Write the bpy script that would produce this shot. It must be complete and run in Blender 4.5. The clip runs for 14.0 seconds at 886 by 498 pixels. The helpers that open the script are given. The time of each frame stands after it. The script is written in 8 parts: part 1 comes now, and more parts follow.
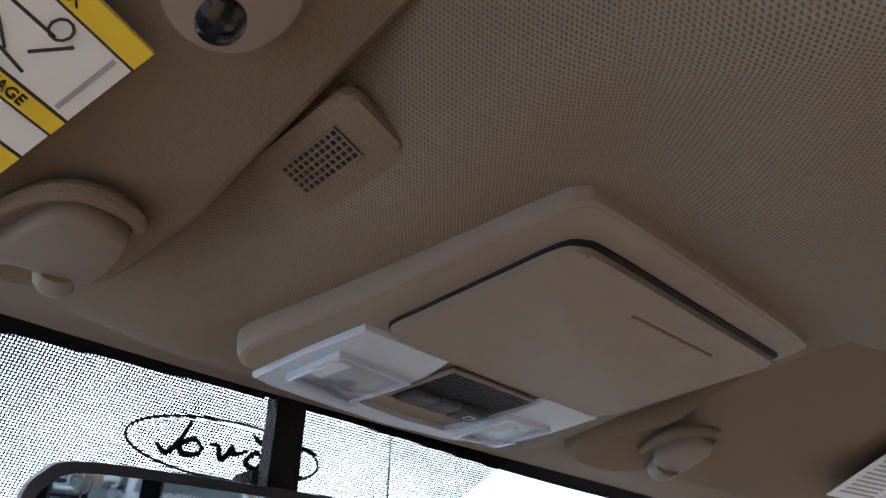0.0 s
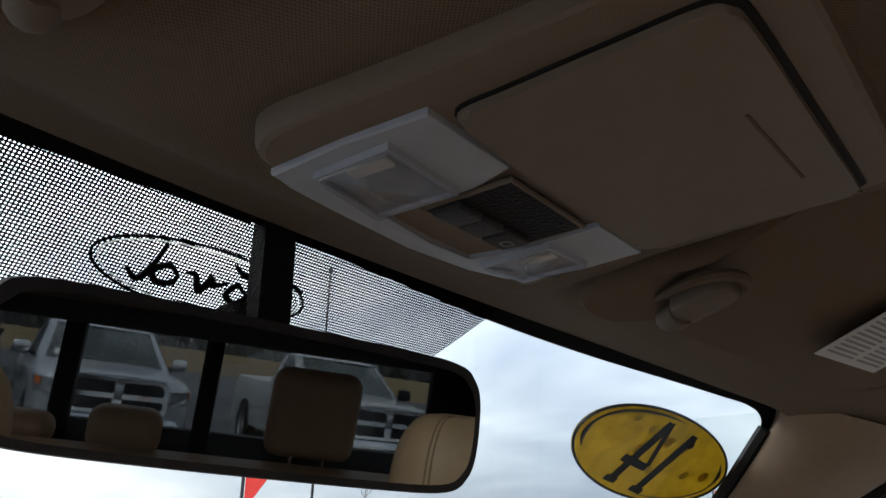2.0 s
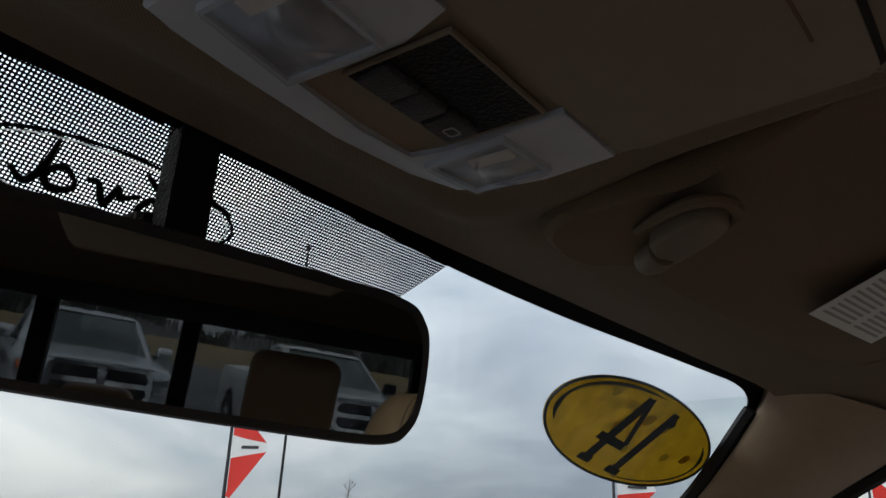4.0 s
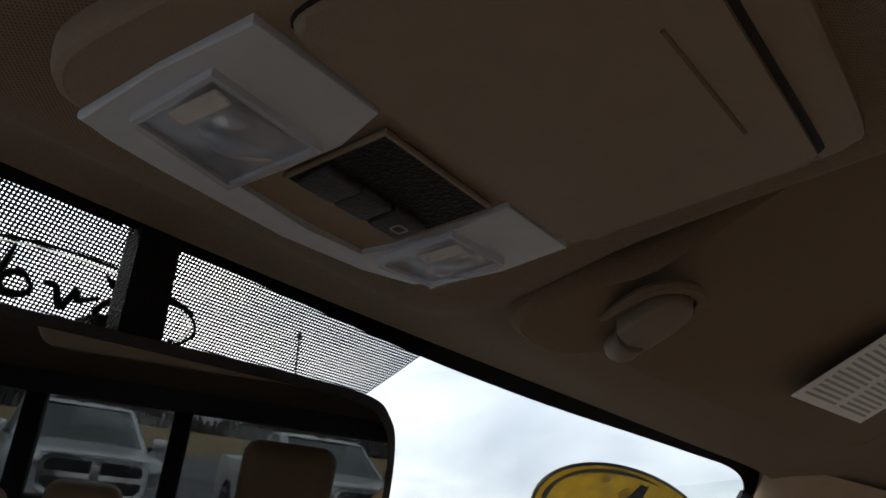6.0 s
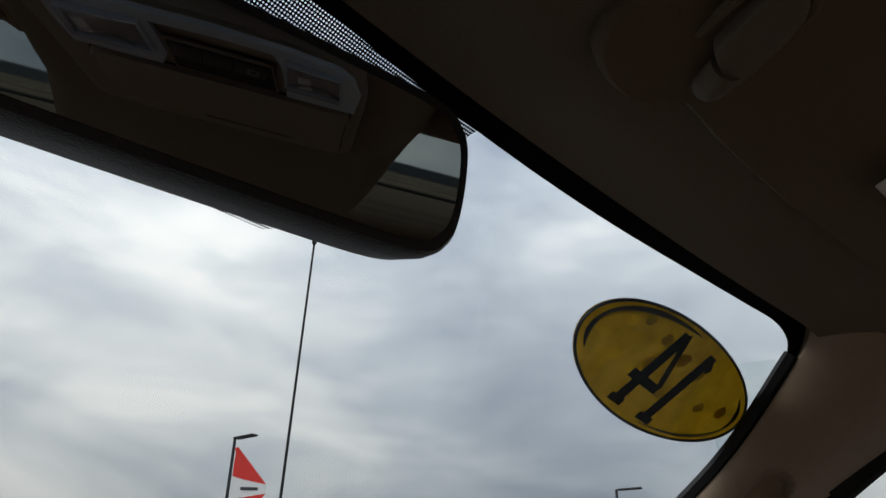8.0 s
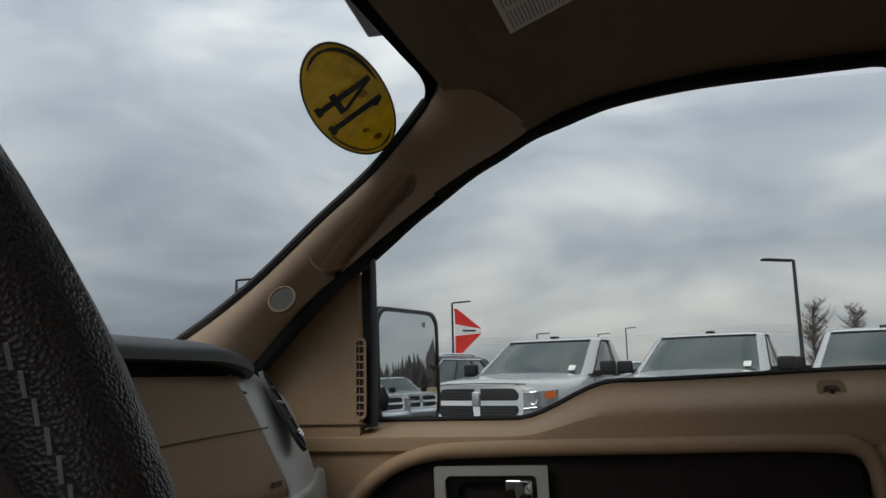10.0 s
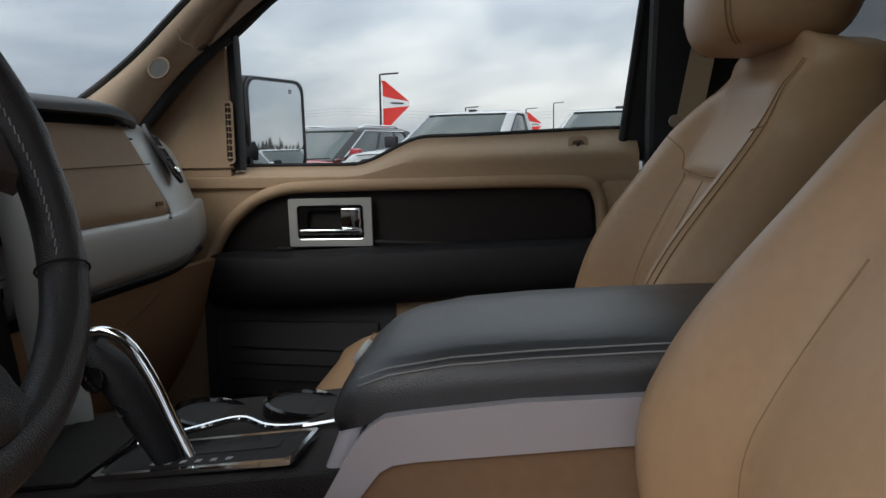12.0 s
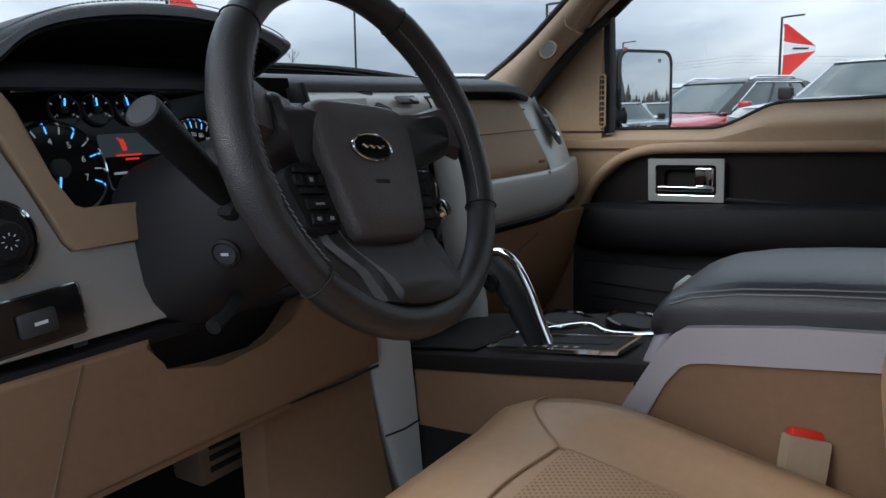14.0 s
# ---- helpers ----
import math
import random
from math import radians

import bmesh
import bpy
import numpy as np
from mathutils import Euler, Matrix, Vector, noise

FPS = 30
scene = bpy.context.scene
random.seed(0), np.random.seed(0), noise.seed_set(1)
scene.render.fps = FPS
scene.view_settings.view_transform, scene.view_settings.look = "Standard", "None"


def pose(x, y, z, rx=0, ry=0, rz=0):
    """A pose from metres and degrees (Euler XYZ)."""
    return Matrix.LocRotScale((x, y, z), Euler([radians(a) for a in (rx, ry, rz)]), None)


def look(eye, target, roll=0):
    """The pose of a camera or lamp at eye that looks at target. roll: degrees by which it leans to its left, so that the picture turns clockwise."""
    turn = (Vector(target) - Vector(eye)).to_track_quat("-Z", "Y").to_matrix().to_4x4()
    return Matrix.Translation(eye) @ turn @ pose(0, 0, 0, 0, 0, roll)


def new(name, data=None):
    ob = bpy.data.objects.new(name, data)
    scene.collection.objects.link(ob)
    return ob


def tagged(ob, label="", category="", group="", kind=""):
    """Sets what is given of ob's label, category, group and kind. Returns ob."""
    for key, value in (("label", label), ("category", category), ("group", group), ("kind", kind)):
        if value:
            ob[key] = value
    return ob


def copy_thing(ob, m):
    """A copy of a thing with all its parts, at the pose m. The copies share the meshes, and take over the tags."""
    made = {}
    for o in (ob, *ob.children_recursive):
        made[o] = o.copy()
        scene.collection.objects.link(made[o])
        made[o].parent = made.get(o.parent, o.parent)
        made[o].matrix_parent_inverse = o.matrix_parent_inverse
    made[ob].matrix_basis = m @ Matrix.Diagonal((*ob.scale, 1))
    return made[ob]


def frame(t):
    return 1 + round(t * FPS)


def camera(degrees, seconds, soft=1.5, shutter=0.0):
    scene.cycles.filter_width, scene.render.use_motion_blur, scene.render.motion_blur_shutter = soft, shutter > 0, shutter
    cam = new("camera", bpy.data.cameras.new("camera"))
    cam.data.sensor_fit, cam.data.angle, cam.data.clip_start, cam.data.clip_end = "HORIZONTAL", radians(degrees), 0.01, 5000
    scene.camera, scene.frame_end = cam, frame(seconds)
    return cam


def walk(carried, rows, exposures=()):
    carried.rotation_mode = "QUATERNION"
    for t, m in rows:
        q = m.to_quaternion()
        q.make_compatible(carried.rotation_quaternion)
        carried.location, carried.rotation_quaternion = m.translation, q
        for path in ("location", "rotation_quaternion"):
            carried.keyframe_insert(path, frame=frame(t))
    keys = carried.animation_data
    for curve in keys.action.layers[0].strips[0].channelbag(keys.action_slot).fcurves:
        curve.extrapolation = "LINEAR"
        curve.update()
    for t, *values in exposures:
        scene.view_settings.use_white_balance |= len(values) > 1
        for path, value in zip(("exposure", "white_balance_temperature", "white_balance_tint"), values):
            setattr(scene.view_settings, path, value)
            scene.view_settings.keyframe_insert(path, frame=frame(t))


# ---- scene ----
cam = camera(60.3, 14.0)
PATH = [
    (0, (-0.225, -0.235, 1.604), (0.987, 0.998, 2.609), 0.4),
    (0.5, (-0.216, -0.219, 1.604), (1.067, 1.025, 2.502), 1.0),
    (1, (-0.217, -0.198, 1.602), (1.154, 1.001, 2.427), 0.4),
    (1.5, (-0.218, -0.179, 1.604), (1.199, 0.992, 2.391), 0.4),
    (2, (-0.215, -0.159, 1.599), (1.234, 1.014, 2.325), 0.4),
    (2.5, (-0.201, -0.141, 1.598), (1.266, 1.013, 2.316), 0.4),
    (3, (-0.17, -0.129, 1.585), (1.317, 1.012, 2.283), 0.6),
    (3.2, (-0.166, -0.134, 1.592), (1.324, 1.015, 2.271), 1.2),
    (5.3, (-0.132, -0.138, 1.569), (1.284, 0.988, 2.422), 0.7),
    (5.5, (-0.131, -0.145, 1.577), (1.279, 0.971, 2.453), 0.4),
    (6, (-0.142, -0.149, 1.591), (1.256, 0.954, 2.502), 0.2),
    (6.5, (-0.136, -0.146, 1.584), (1.255, 0.958, 2.505), 0.4),
    (7, (-0.099, -0.142, 1.563), (1.288, 0.97, 2.479), 1.0),
    (7.2, (-0.077, -0.129, 1.541), (1.312, 0.996, 2.441), 1.5),
    (9.3, (-0.281, -0.047, 1.47), (1.457, 0.783, 2.007), -0.5),
    (9.5, (-0.328, -0.075, 1.428), (1.49, 0.606, 1.908), -0.3),
    (10, (-0.402, -0.114, 1.322), (1.541, 0.234, 1.647), -1.3),
    (10.5, (-0.493, -0.164, 1.293), (1.496, -0.11, 1.487), -1.2),
    (11, (-0.577, -0.216, 1.311), (1.417, -0.334, 1.411), -1.0),
    (11.5, (-0.647, -0.307, 1.282), (1.35, -0.408, 1.239), -0.8),
    (12, (-0.746, -0.343, 1.284), (1.228, -0.159, 1.018), -0.8),
    (12.5, (-0.86, -0.416, 1.307), (1.037, 0.116, 0.962), -1.2),
    (13, (-0.974, -0.522, 1.304), (0.814, 0.307, 0.961), -1.3),
    (13.5, (-0.967, -0.507, 1.305), (0.693, 0.544, 0.931), -1.8),
    (14, (-0.991, -0.47, 1.315), (0.649, 0.616, 0.949), -1.6),
]
EXPOSURES = [(0.0, 2.72, 5700, 8), (0.5, 1.82, 6050, 9), (1.0, 1.1, 6350, 9), (2.0, 0.85, 6350, 9), (3.0, 0.42, 6450, 9), (5.4, 0.12, 6600, 9), (6.0, 0.85, 6800, 10), (6.6, 0.92, 6800, 10), (7.1, 0.35, 6600, 10), (9.3, -0.48, 6600, 10), (10.5, -0.04, 6800, 10), (11.5, 0.25, 6700, 10), (12.2, 0.38, 6400, 10), (13.2, 0.45, 6150, 10), (14.0, 0.62, 6000, 10)]
walk(cam, [(t, look(eye, target, roll)) for t, eye, target, roll in PATH], EXPOSURES)

# ---- world: overcast daylight ----
GROUND = -0.04
SUN_AZ, SUN_EL = -54.0, 46.0
world = bpy.data.worlds.new("overcast_sky")
scene.world = world
world.use_nodes = True
wn, wl = world.node_tree.nodes, world.node_tree.links
wn.clear()
w_out, w_bg = wn.new("ShaderNodeOutputWorld"), wn.new("ShaderNodeBackground")
w_sky = wn.new("ShaderNodeTexSky")
w_sky.sky_type, w_sky.sun_disc = "NISHITA", False
w_sky.sun_elevation, w_sky.sun_rotation = radians(SUN_EL), radians(SUN_AZ)
w_co = wn.new("ShaderNodeTexCoord")
w_map = wn.new("ShaderNodeMapping")
w_map.inputs["Scale"].default_value = (1.0, 1.0, 2.6)
w_n1, w_n2 = wn.new("ShaderNodeTexNoise"), wn.new("ShaderNodeTexNoise")
w_n1.inputs["Scale"].default_value, w_n1.inputs["Detail"].default_value, w_n1.inputs["Roughness"].default_value = 3.1, 8, 0.5
w_n1.inputs["Distortion"].default_value = 0.35
w_n2.inputs["Scale"].default_value, w_n2.inputs["Detail"].default_value = 0.9, 3
w_add = wn.new("ShaderNodeMath")
w_add.operation, w_add.inputs[1].default_value = "MULTIPLY_ADD", 0.55
w_ramp = wn.new("ShaderNodeValToRGB")
w_ramp.color_ramp.elements[0].position, w_ramp.color_ramp.elements[0].color = 0.54, (2.5, 2.85, 3.5, 1)
w_ramp.color_ramp.elements[1].position, w_ramp.color_ramp.elements[1].color = 0.99, (7.4, 7.4, 7.4, 1)
w_mid = w_ramp.color_ramp.elements.new(0.76)
w_mid.color = (4.2, 4.55, 5.05, 1)
w_sep, w_grad, w_dim = wn.new("ShaderNodeSeparateXYZ"), wn.new("ShaderNodeMapRange"), wn.new("ShaderNodeMixRGB")
w_grad.inputs["From Min"].default_value, w_grad.inputs["From Max"].default_value = 0.0, 0.50
w_grad.inputs["To Min"].default_value, w_grad.inputs["To Max"].default_value = 0.40, 1.06
w_dim.blend_type, w_dim.inputs[0].default_value = "MULTIPLY", 1.0
w_mix = wn.new("ShaderNodeMixRGB")
w_mix.inputs[0].default_value = 0.94
for a, b in ((w_co.outputs["Generated"], w_map.inputs[0]), (w_map.outputs[0], w_n1.inputs["Vector"]), (w_map.outputs[0], w_n2.inputs["Vector"]),
             (w_n2.outputs["Fac"], w_add.inputs[0]), (w_n1.outputs["Fac"], w_add.inputs[2]), (w_add.outputs[0], w_ramp.inputs[0]),
             (w_sky.outputs[0], w_mix.inputs[1]), (w_ramp.outputs[0], w_mix.inputs[2]), (w_co.outputs["Generated"], w_sep.inputs[0]), (w_sep.outputs[2], w_grad.inputs["Value"]), (w_mix.outputs[0], w_dim.inputs[1]), (w_grad.outputs[0], w_dim.inputs[2]), (w_dim.outputs[0], w_bg.inputs[0]), (w_bg.outputs[0], w_out.inputs[0])):
    wl.new(a, b)
w_bg.inputs[1].default_value = 0.21
sun_data = bpy.data.lights.new("sun", "SUN")
sun_data.energy, sun_data.angle, sun_data.color = 1.5, radians(40), (1.0, 0.96, 0.9)
sun = new("sun", sun_data)
sun.matrix_world = look((-7, 5, 9), (0, 0, 0))


# ---- materials ----
def mat(name, color, rough=0.5, metal=0.0, var=0.12, scale=6.0, bump=0.0, bscale=200.0, fine=0.08, fscale=90.0, coat=0.0, spec=0.5, trans=0.0, ior=1.45, alpha=1.0):
    """Principled surface with two scales of colour variation and a fine bump."""
    m = bpy.data.materials.new(name)
    m.use_nodes = True
    nt = m.node_tree
    b = nt.nodes["Principled BSDF"]
    co = nt.nodes.new("ShaderNodeTexCoord")
    big, small = nt.nodes.new("ShaderNodeTexNoise"), nt.nodes.new("ShaderNodeTexNoise")
    big.inputs["Scale"].default_value, small.inputs["Scale"].default_value = scale, fscale
    big.inputs["Detail"].default_value = 4
    for n in (big, small):
        nt.links.new(co.outputs["Object"], n.inputs["Vector"])
    amount = nt.nodes.new("ShaderNodeMath")
    amount.operation = "MULTIPLY_ADD"
    nt.links.new(big.outputs["Fac"], amount.inputs[0])
    amount.inputs[1].default_value = 2 * var
    amount.inputs[2].default_value = 1 - var - fine
    second = nt.nodes.new("ShaderNodeMath")
    second.operation = "MULTIPLY_ADD"
    nt.links.new(small.outputs["Fac"], second.inputs[0])
    second.inputs[1].default_value = 2 * fine
    nt.links.new(amount.outputs[0], second.inputs[2])
    mul = nt.nodes.new("ShaderNodeMixRGB")
    mul.blend_type, mul.inputs[0].default_value, mul.inputs[1].default_value = "MULTIPLY", 1.0, (*color, 1)
    nt.links.new(second.outputs[0], mul.inputs[2])
    nt.links.new(mul.outputs[0], b.inputs["Base Color"])
    b.inputs["Roughness"].default_value, b.inputs["Metallic"].default_value = rough, metal
    b.inputs["Coat Weight"].default_value, b.inputs["Specular IOR Level"].default_value = coat, spec
    b.inputs["Transmission Weight"].default_value, b.inputs["IOR"].default_value, b.inputs["Alpha"].default_value = trans, ior, alpha
    if bump:
        h, bp = nt.nodes.new("ShaderNodeTexVoronoi"), nt.nodes.new("ShaderNodeBump")
        h.inputs["Scale"].default_value = bscale
        nt.links.new(co.outputs["Object"], h.inputs["Vector"])
        bp.inputs["Strength"].default_value, bp.inputs["Distance"].default_value = bump, 0.002
        nt.links.new(h.outputs["Distance"], bp.inputs["Height"])
        nt.links.new(bp.outputs[0], b.inputs["Normal"])
    return m


def dotted(m, pitch, depth, dark):
    """Adds a woven dot pattern in plan to a material: small dark pits in rows."""
    nt = m.node_tree
    b = nt.nodes["Principled BSDF"]
    co = nt.nodes.new("ShaderNodeTexCoord")
    sep = nt.nodes.new("ShaderNodeSeparateXYZ")
    nt.links.new(co.outputs["Object"], sep.inputs[0])
    waves = []
    for axis in (0, 1):
        mu, si = nt.nodes.new("ShaderNodeMath"), nt.nodes.new("ShaderNodeMath")
        mu.operation, mu.inputs[1].default_value = "MULTIPLY", math.pi / pitch
        si.operation = "SINE"
        nt.links.new(sep.outputs[axis], mu.inputs[0])
        nt.links.new(mu.outputs[0], si.inputs[0])
        waves.append(si)
    pr = nt.nodes.new("ShaderNodeMath")
    pr.operation = "MULTIPLY"
    nt.links.new(waves[0].outputs[0], pr.inputs[0])
    nt.links.new(waves[1].outputs[0], pr.inputs[1])
    ramp = nt.nodes.new("ShaderNodeValToRGB")
    ramp.color_ramp.elements[0].position, ramp.color_ramp.elements[1].position = 0.25, 0.75
    ramp.color_ramp.elements[0].color, ramp.color_ramp.elements[1].color = (1, 1, 1, 1), (dark, dark, dark, 1)
    nt.links.new(pr.outputs[0], ramp.inputs[0])
    old = b.inputs["Base Color"].links[0].from_socket
    mul = nt.nodes.new("ShaderNodeMixRGB")
    mul.blend_type, mul.inputs[0].default_value = "MULTIPLY", 1.0
    nt.links.new(old, mul.inputs[1])
    nt.links.new(ramp.outputs[0], mul.inputs[2])
    nt.links.new(mul.outputs[0], b.inputs["Base Color"])
    bp = nt.nodes.new("ShaderNodeBump")
    bp.inputs["Strength"].default_value, bp.inputs["Distance"].default_value = depth, 0.001
    nt.links.new(ramp.outputs[0], bp.inputs["Height"])
    nt.links.new(bp.outputs[0], b.inputs["Normal"])
    return m


def glow(name, color, strength):
    m = bpy.data.materials.new(name)
    m.use_nodes = True
    b = m.node_tree.nodes["Principled BSDF"]
    b.inputs["Base Color"].default_value = (*[c * 0.3 for c in color], 1)
    b.inputs["Emission Color"].default_value, b.inputs["Emission Strength"].default_value = (*color, 1), strength
    return m


def clear_pane(name, tint, gloss=0.06):
    """Thin sheet of window glass: see-through with a faint glossy reflection."""
    m = bpy.data.materials.new(name)
    m.use_nodes = True
    nt = m.node_tree
    nt.nodes.clear()
    out, tr, gl, mx = (nt.nodes.new(k) for k in ("ShaderNodeOutputMaterial", "ShaderNodeBsdfTransparent", "ShaderNodeBsdfGlossy", "ShaderNodeMixShader"))
    tr.inputs[0].default_value, gl.inputs["Roughness"].default_value = (*tint, 1), 0.02
    mx.inputs[0].default_value = gloss
    nt.links.new(tr.outputs[0], mx.inputs[1])
    nt.links.new(gl.outputs[0], mx.inputs[2])
    nt.links.new(mx.outputs[0], out.inputs[0])
    return m


def frit_dots(name, pitch):
    """Black enamel print with rows of clear round holes, in the sheet's UV metres."""
    m = bpy.data.materials.new(name)
    m.use_nodes = True
    nt = m.node_tree
    nt.nodes.clear()
    out, tr, df, mx = (nt.nodes.new(k) for k in ("ShaderNodeOutputMaterial", "ShaderNodeBsdfTransparent", "ShaderNodeBsdfDiffuse", "ShaderNodeMixShader"))
    df.inputs[0].default_value = (0.008, 0.008, 0.009, 1)
    uv, sep = nt.nodes.new("ShaderNodeUVMap"), nt.nodes.new("ShaderNodeSeparateXYZ")
    nt.links.new(uv.outputs[0], sep.inputs[0])
    waves = []
    for axis in (0, 1):
        mu, si = nt.nodes.new("ShaderNodeMath"), nt.nodes.new("ShaderNodeMath")
        mu.operation, mu.inputs[1].default_value = "MULTIPLY", math.pi / pitch
        si.operation = "SINE"
        nt.links.new(sep.outputs[axis], mu.inputs[0])
        nt.links.new(mu.outputs[0], si.inputs[0])
        waves.append(si)
    pr, ab, th = (nt.nodes.new("ShaderNodeMath") for _ in range(3))
    pr.operation, ab.operation, th.operation, th.inputs[1].default_value = "MULTIPLY", "ABSOLUTE", "GREATER_THAN", 0.5
    grow = nt.nodes.new("ShaderNodeMapRange")
    grow.inputs["From Max"].default_value = 0.122
    grow.inputs["To Min"].default_value, grow.inputs["To Max"].default_value = 0.40, 0.68
    nt.links.new(sep.outputs[1], grow.inputs["Value"])
    nt.links.new(grow.outputs[0], th.inputs[1])
    nt.links.new(waves[0].outputs[0], pr.inputs[0])
    nt.links.new(waves[1].outputs[0], pr.inputs[1])
    nt.links.new(pr.outputs[0], ab.inputs[0])
    nt.links.new(ab.outputs[0], th.inputs[0])
    nt.links.new(th.outputs[0], mx.inputs[0])
    nt.links.new(df.outputs[0], mx.inputs[1])
    nt.links.new(tr.outputs[0], mx.inputs[2])
    nt.links.new(mx.outputs[0], out.inputs[0])
    return m


M_HEADLINER = dotted(mat("headliner_weave", (0.225, 0.177, 0.126), 0.95, var=0.08, scale=9, fine=0.1, fscale=500), 0.0008, 0.8, 0.58)
M_VISOR = mat("visor_cloth", (0.192, 0.143, 0.095), 0.9, var=0.08, fine=0.1, fscale=700, bump=0.25, bscale=900)
M_TAN = mat("tan_plastic", (0.375, 0.262, 0.165), 0.6, var=0.07, bump=0.12, bscale=900, spec=0.35)
# Lower panels: darker and redder than the tan plastic above.
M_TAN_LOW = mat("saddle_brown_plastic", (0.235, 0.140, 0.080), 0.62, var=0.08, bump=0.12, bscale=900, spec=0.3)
M_HOODPAD = mat("hood_pad_vinyl", (0.105, 0.112, 0.118), 0.6, var=0.12, bump=0.25, bscale=800, spec=0.45)
M_PILLAR = mat("pillar_plastic", (0.385, 0.295, 0.215), 0.65, var=0.06, bump=0.1, bscale=1100, spec=0.3)
M_TRIM = mat("beige_trim_plastic", (0.252, 0.204, 0.157), 0.55, var=0.06, bump=0.1, bscale=1100, spec=0.4)
M_CLIP = mat("beige_clip_plastic", (0.200, 0.157, 0.115), 0.6, var=0.06, bump=0.1, bscale=1100, spec=0.3)
# Dark brown plastic; also carries the painted shade of the visor clip slots.
M_BROWN_AND_SHADE = mat("brown_plastic_and_slot_shade", (0.16, 0.11, 0.07), 0.75, var=0.06)
M_LEATHER = mat("tan_leather", (0.41, 0.258, 0.148), 0.38, var=0.14, scale=5, bump=0.06, bscale=900, spec=0.42)
M_PERF = dotted(mat("perforated_tan_leather", (0.40, 0.25, 0.14), 0.45, var=0.1, scale=5, spec=0.4), 0.004, 0.8, 0.5)
M_HUB = mat("brown_grey_vinyl", (0.080, 0.068, 0.066), 0.40, var=0.15, bump=0.3, bscale=700, spec=0.5)
M_SEATSEAM = mat("seat_seam", (0.27, 0.17, 0.092), 0.8)
M_SEAM = mat("brown_seam", (0.16, 0.10, 0.06), 0.8)
M_BLACK_LEATHER = mat("black_leather", (0.034, 0.034, 0.037), 0.36, var=0.15, bump=0.2, bscale=700, spec=0.8)
M_WHEEL_LEATHER = mat("wheel_leather", (0.024, 0.021, 0.021), 0.34, var=0.25, bump=0.3, bscale=900, spec=0.65)
# Lighter blue-grey than the other rubber: the seal's highlight is in the colour.
M_SEAL = mat("highlit_rubber_seal", (0.05, 0.053, 0.06), 0.42, var=0.2, spec=0.6)
M_STITCH = mat("grey_stitching", (0.25, 0.25, 0.25), 0.8)
M_DARK = mat("charcoal_plastic", (0.044, 0.044, 0.048), 0.5, var=0.12, bump=0.25, bscale=800, spec=0.45)
M_BROWN_DARK = mat("dark_brown_vinyl", (0.014, 0.0105, 0.0095), 0.55, var=0.2, scale=14, bump=0.4, bscale=500, spec=0.25)
M_SOFTBLACK = mat("soft_black_vinyl", (0.011, 0.011, 0.013), 0.55, var=0.15, bump=0.4, bscale=600, spec=0.3)
M_SHROUD = mat("smooth_charcoal_plastic", (0.030, 0.028, 0.029), 0.5, var=0.10, bump=0.05, bscale=1400, spec=0.4)
M_RUBBER = mat("black_rubber", (0.012, 0.012, 0.013), 0.7, var=0.15)
M_GLOSSBLACK = mat("gloss_black", (0.008, 0.008, 0.009), 0.12, var=0.05)
M_SILVER = mat("satin_silver_paint", (0.42, 0.425, 0.405), 0.42, metal=0.3, var=0.05, fine=0.04, fscale=400)
M_MAUVE = mat("satin_grey_paint", (0.46, 0.44, 0.47), 0.38, metal=0.35, var=0.05, fine=0.04, fscale=400)
M_CHROME = mat("chrome", (0.78, 0.79, 0.80), 0.08, metal=1.0, var=0.04)
M_MIRROR = mat("mirror_silver", (0.62, 0.65, 0.67), 0.015, metal=1.0, var=0.0, fine=0.0)
M_CARPET = mat("black_carpet", (0.015, 0.014, 0.014), 1.0, var=0.3, bump=0.8, bscale=700)
M_LAMPBOWL = mat("lamp_bowl", (0.56, 0.57, 0.59), 0.30, metal=0.7, var=0.45, scale=110)
M_WHITE_LENS = mat("white_lamp_housing", (0.50, 0.56, 0.64), 0.35, var=0.03)
M_CLEAR = clear_pane("clear_plastic", (0.93, 0.94, 0.96), 0.10)
M_LABEL = mat("white_label", (0.78, 0.78, 0.75), 0.5, var=0.03)
M_LABEL_YELLOW = mat("yellow_label", (0.80, 0.58, 0.02), 0.5, var=0.04)
M_INK = mat("dark_ink", (0.03, 0.03, 0.035), 0.6)
M_GREYINK = mat("grey_ink", (0.36, 0.36, 0.36), 0.6)
M_STICKER = mat("mottled_yellow_sticker", (0.50, 0.37, 0.03), 0.5, var=0.35, scale=60)
M_BLOTCH = mat("pale_yellow_print", (0.66, 0.48, 0.03), 0.5, var=0.1, scale=60)
M_NAVY = mat("navy_print", (0.035, 0.06, 0.085), 0.5)
M_GLASS = clear_pane("window_glass", (0.95, 0.97, 0.965), 0.03)
M_ROOFGLASS = clear_pane("tinted_roof_glass", (0.46, 0.49, 0.48), 0.04)
M_TINT = clear_pane("privacy_glass", (0.36, 0.37, 0.37), 0.04)
M_FRIT = mat("black_enamel", (0.006, 0.006, 0.007), 0.6, spec=0.08)
M_FRITDOTS = frit_dots("dotted_black_enamel", 0.0018)
M_BLUEGLOW = glow("blue_gauge_light", (0.10, 0.45, 1.0), 0.9)
M_WHITEGLOW = glow("white_gauge_print", (0.8, 0.85, 0.9), 0.12)
M_REDGLOW = glow("red_display_light", (1.0, 0.06, 0.03), 0.3)
M_SCREEN = glow("grey_display", (0.10, 0.12, 0.14), 0.12)
M_RED = mat("red_plastic", (0.62, 0.035, 0.02), 0.4)
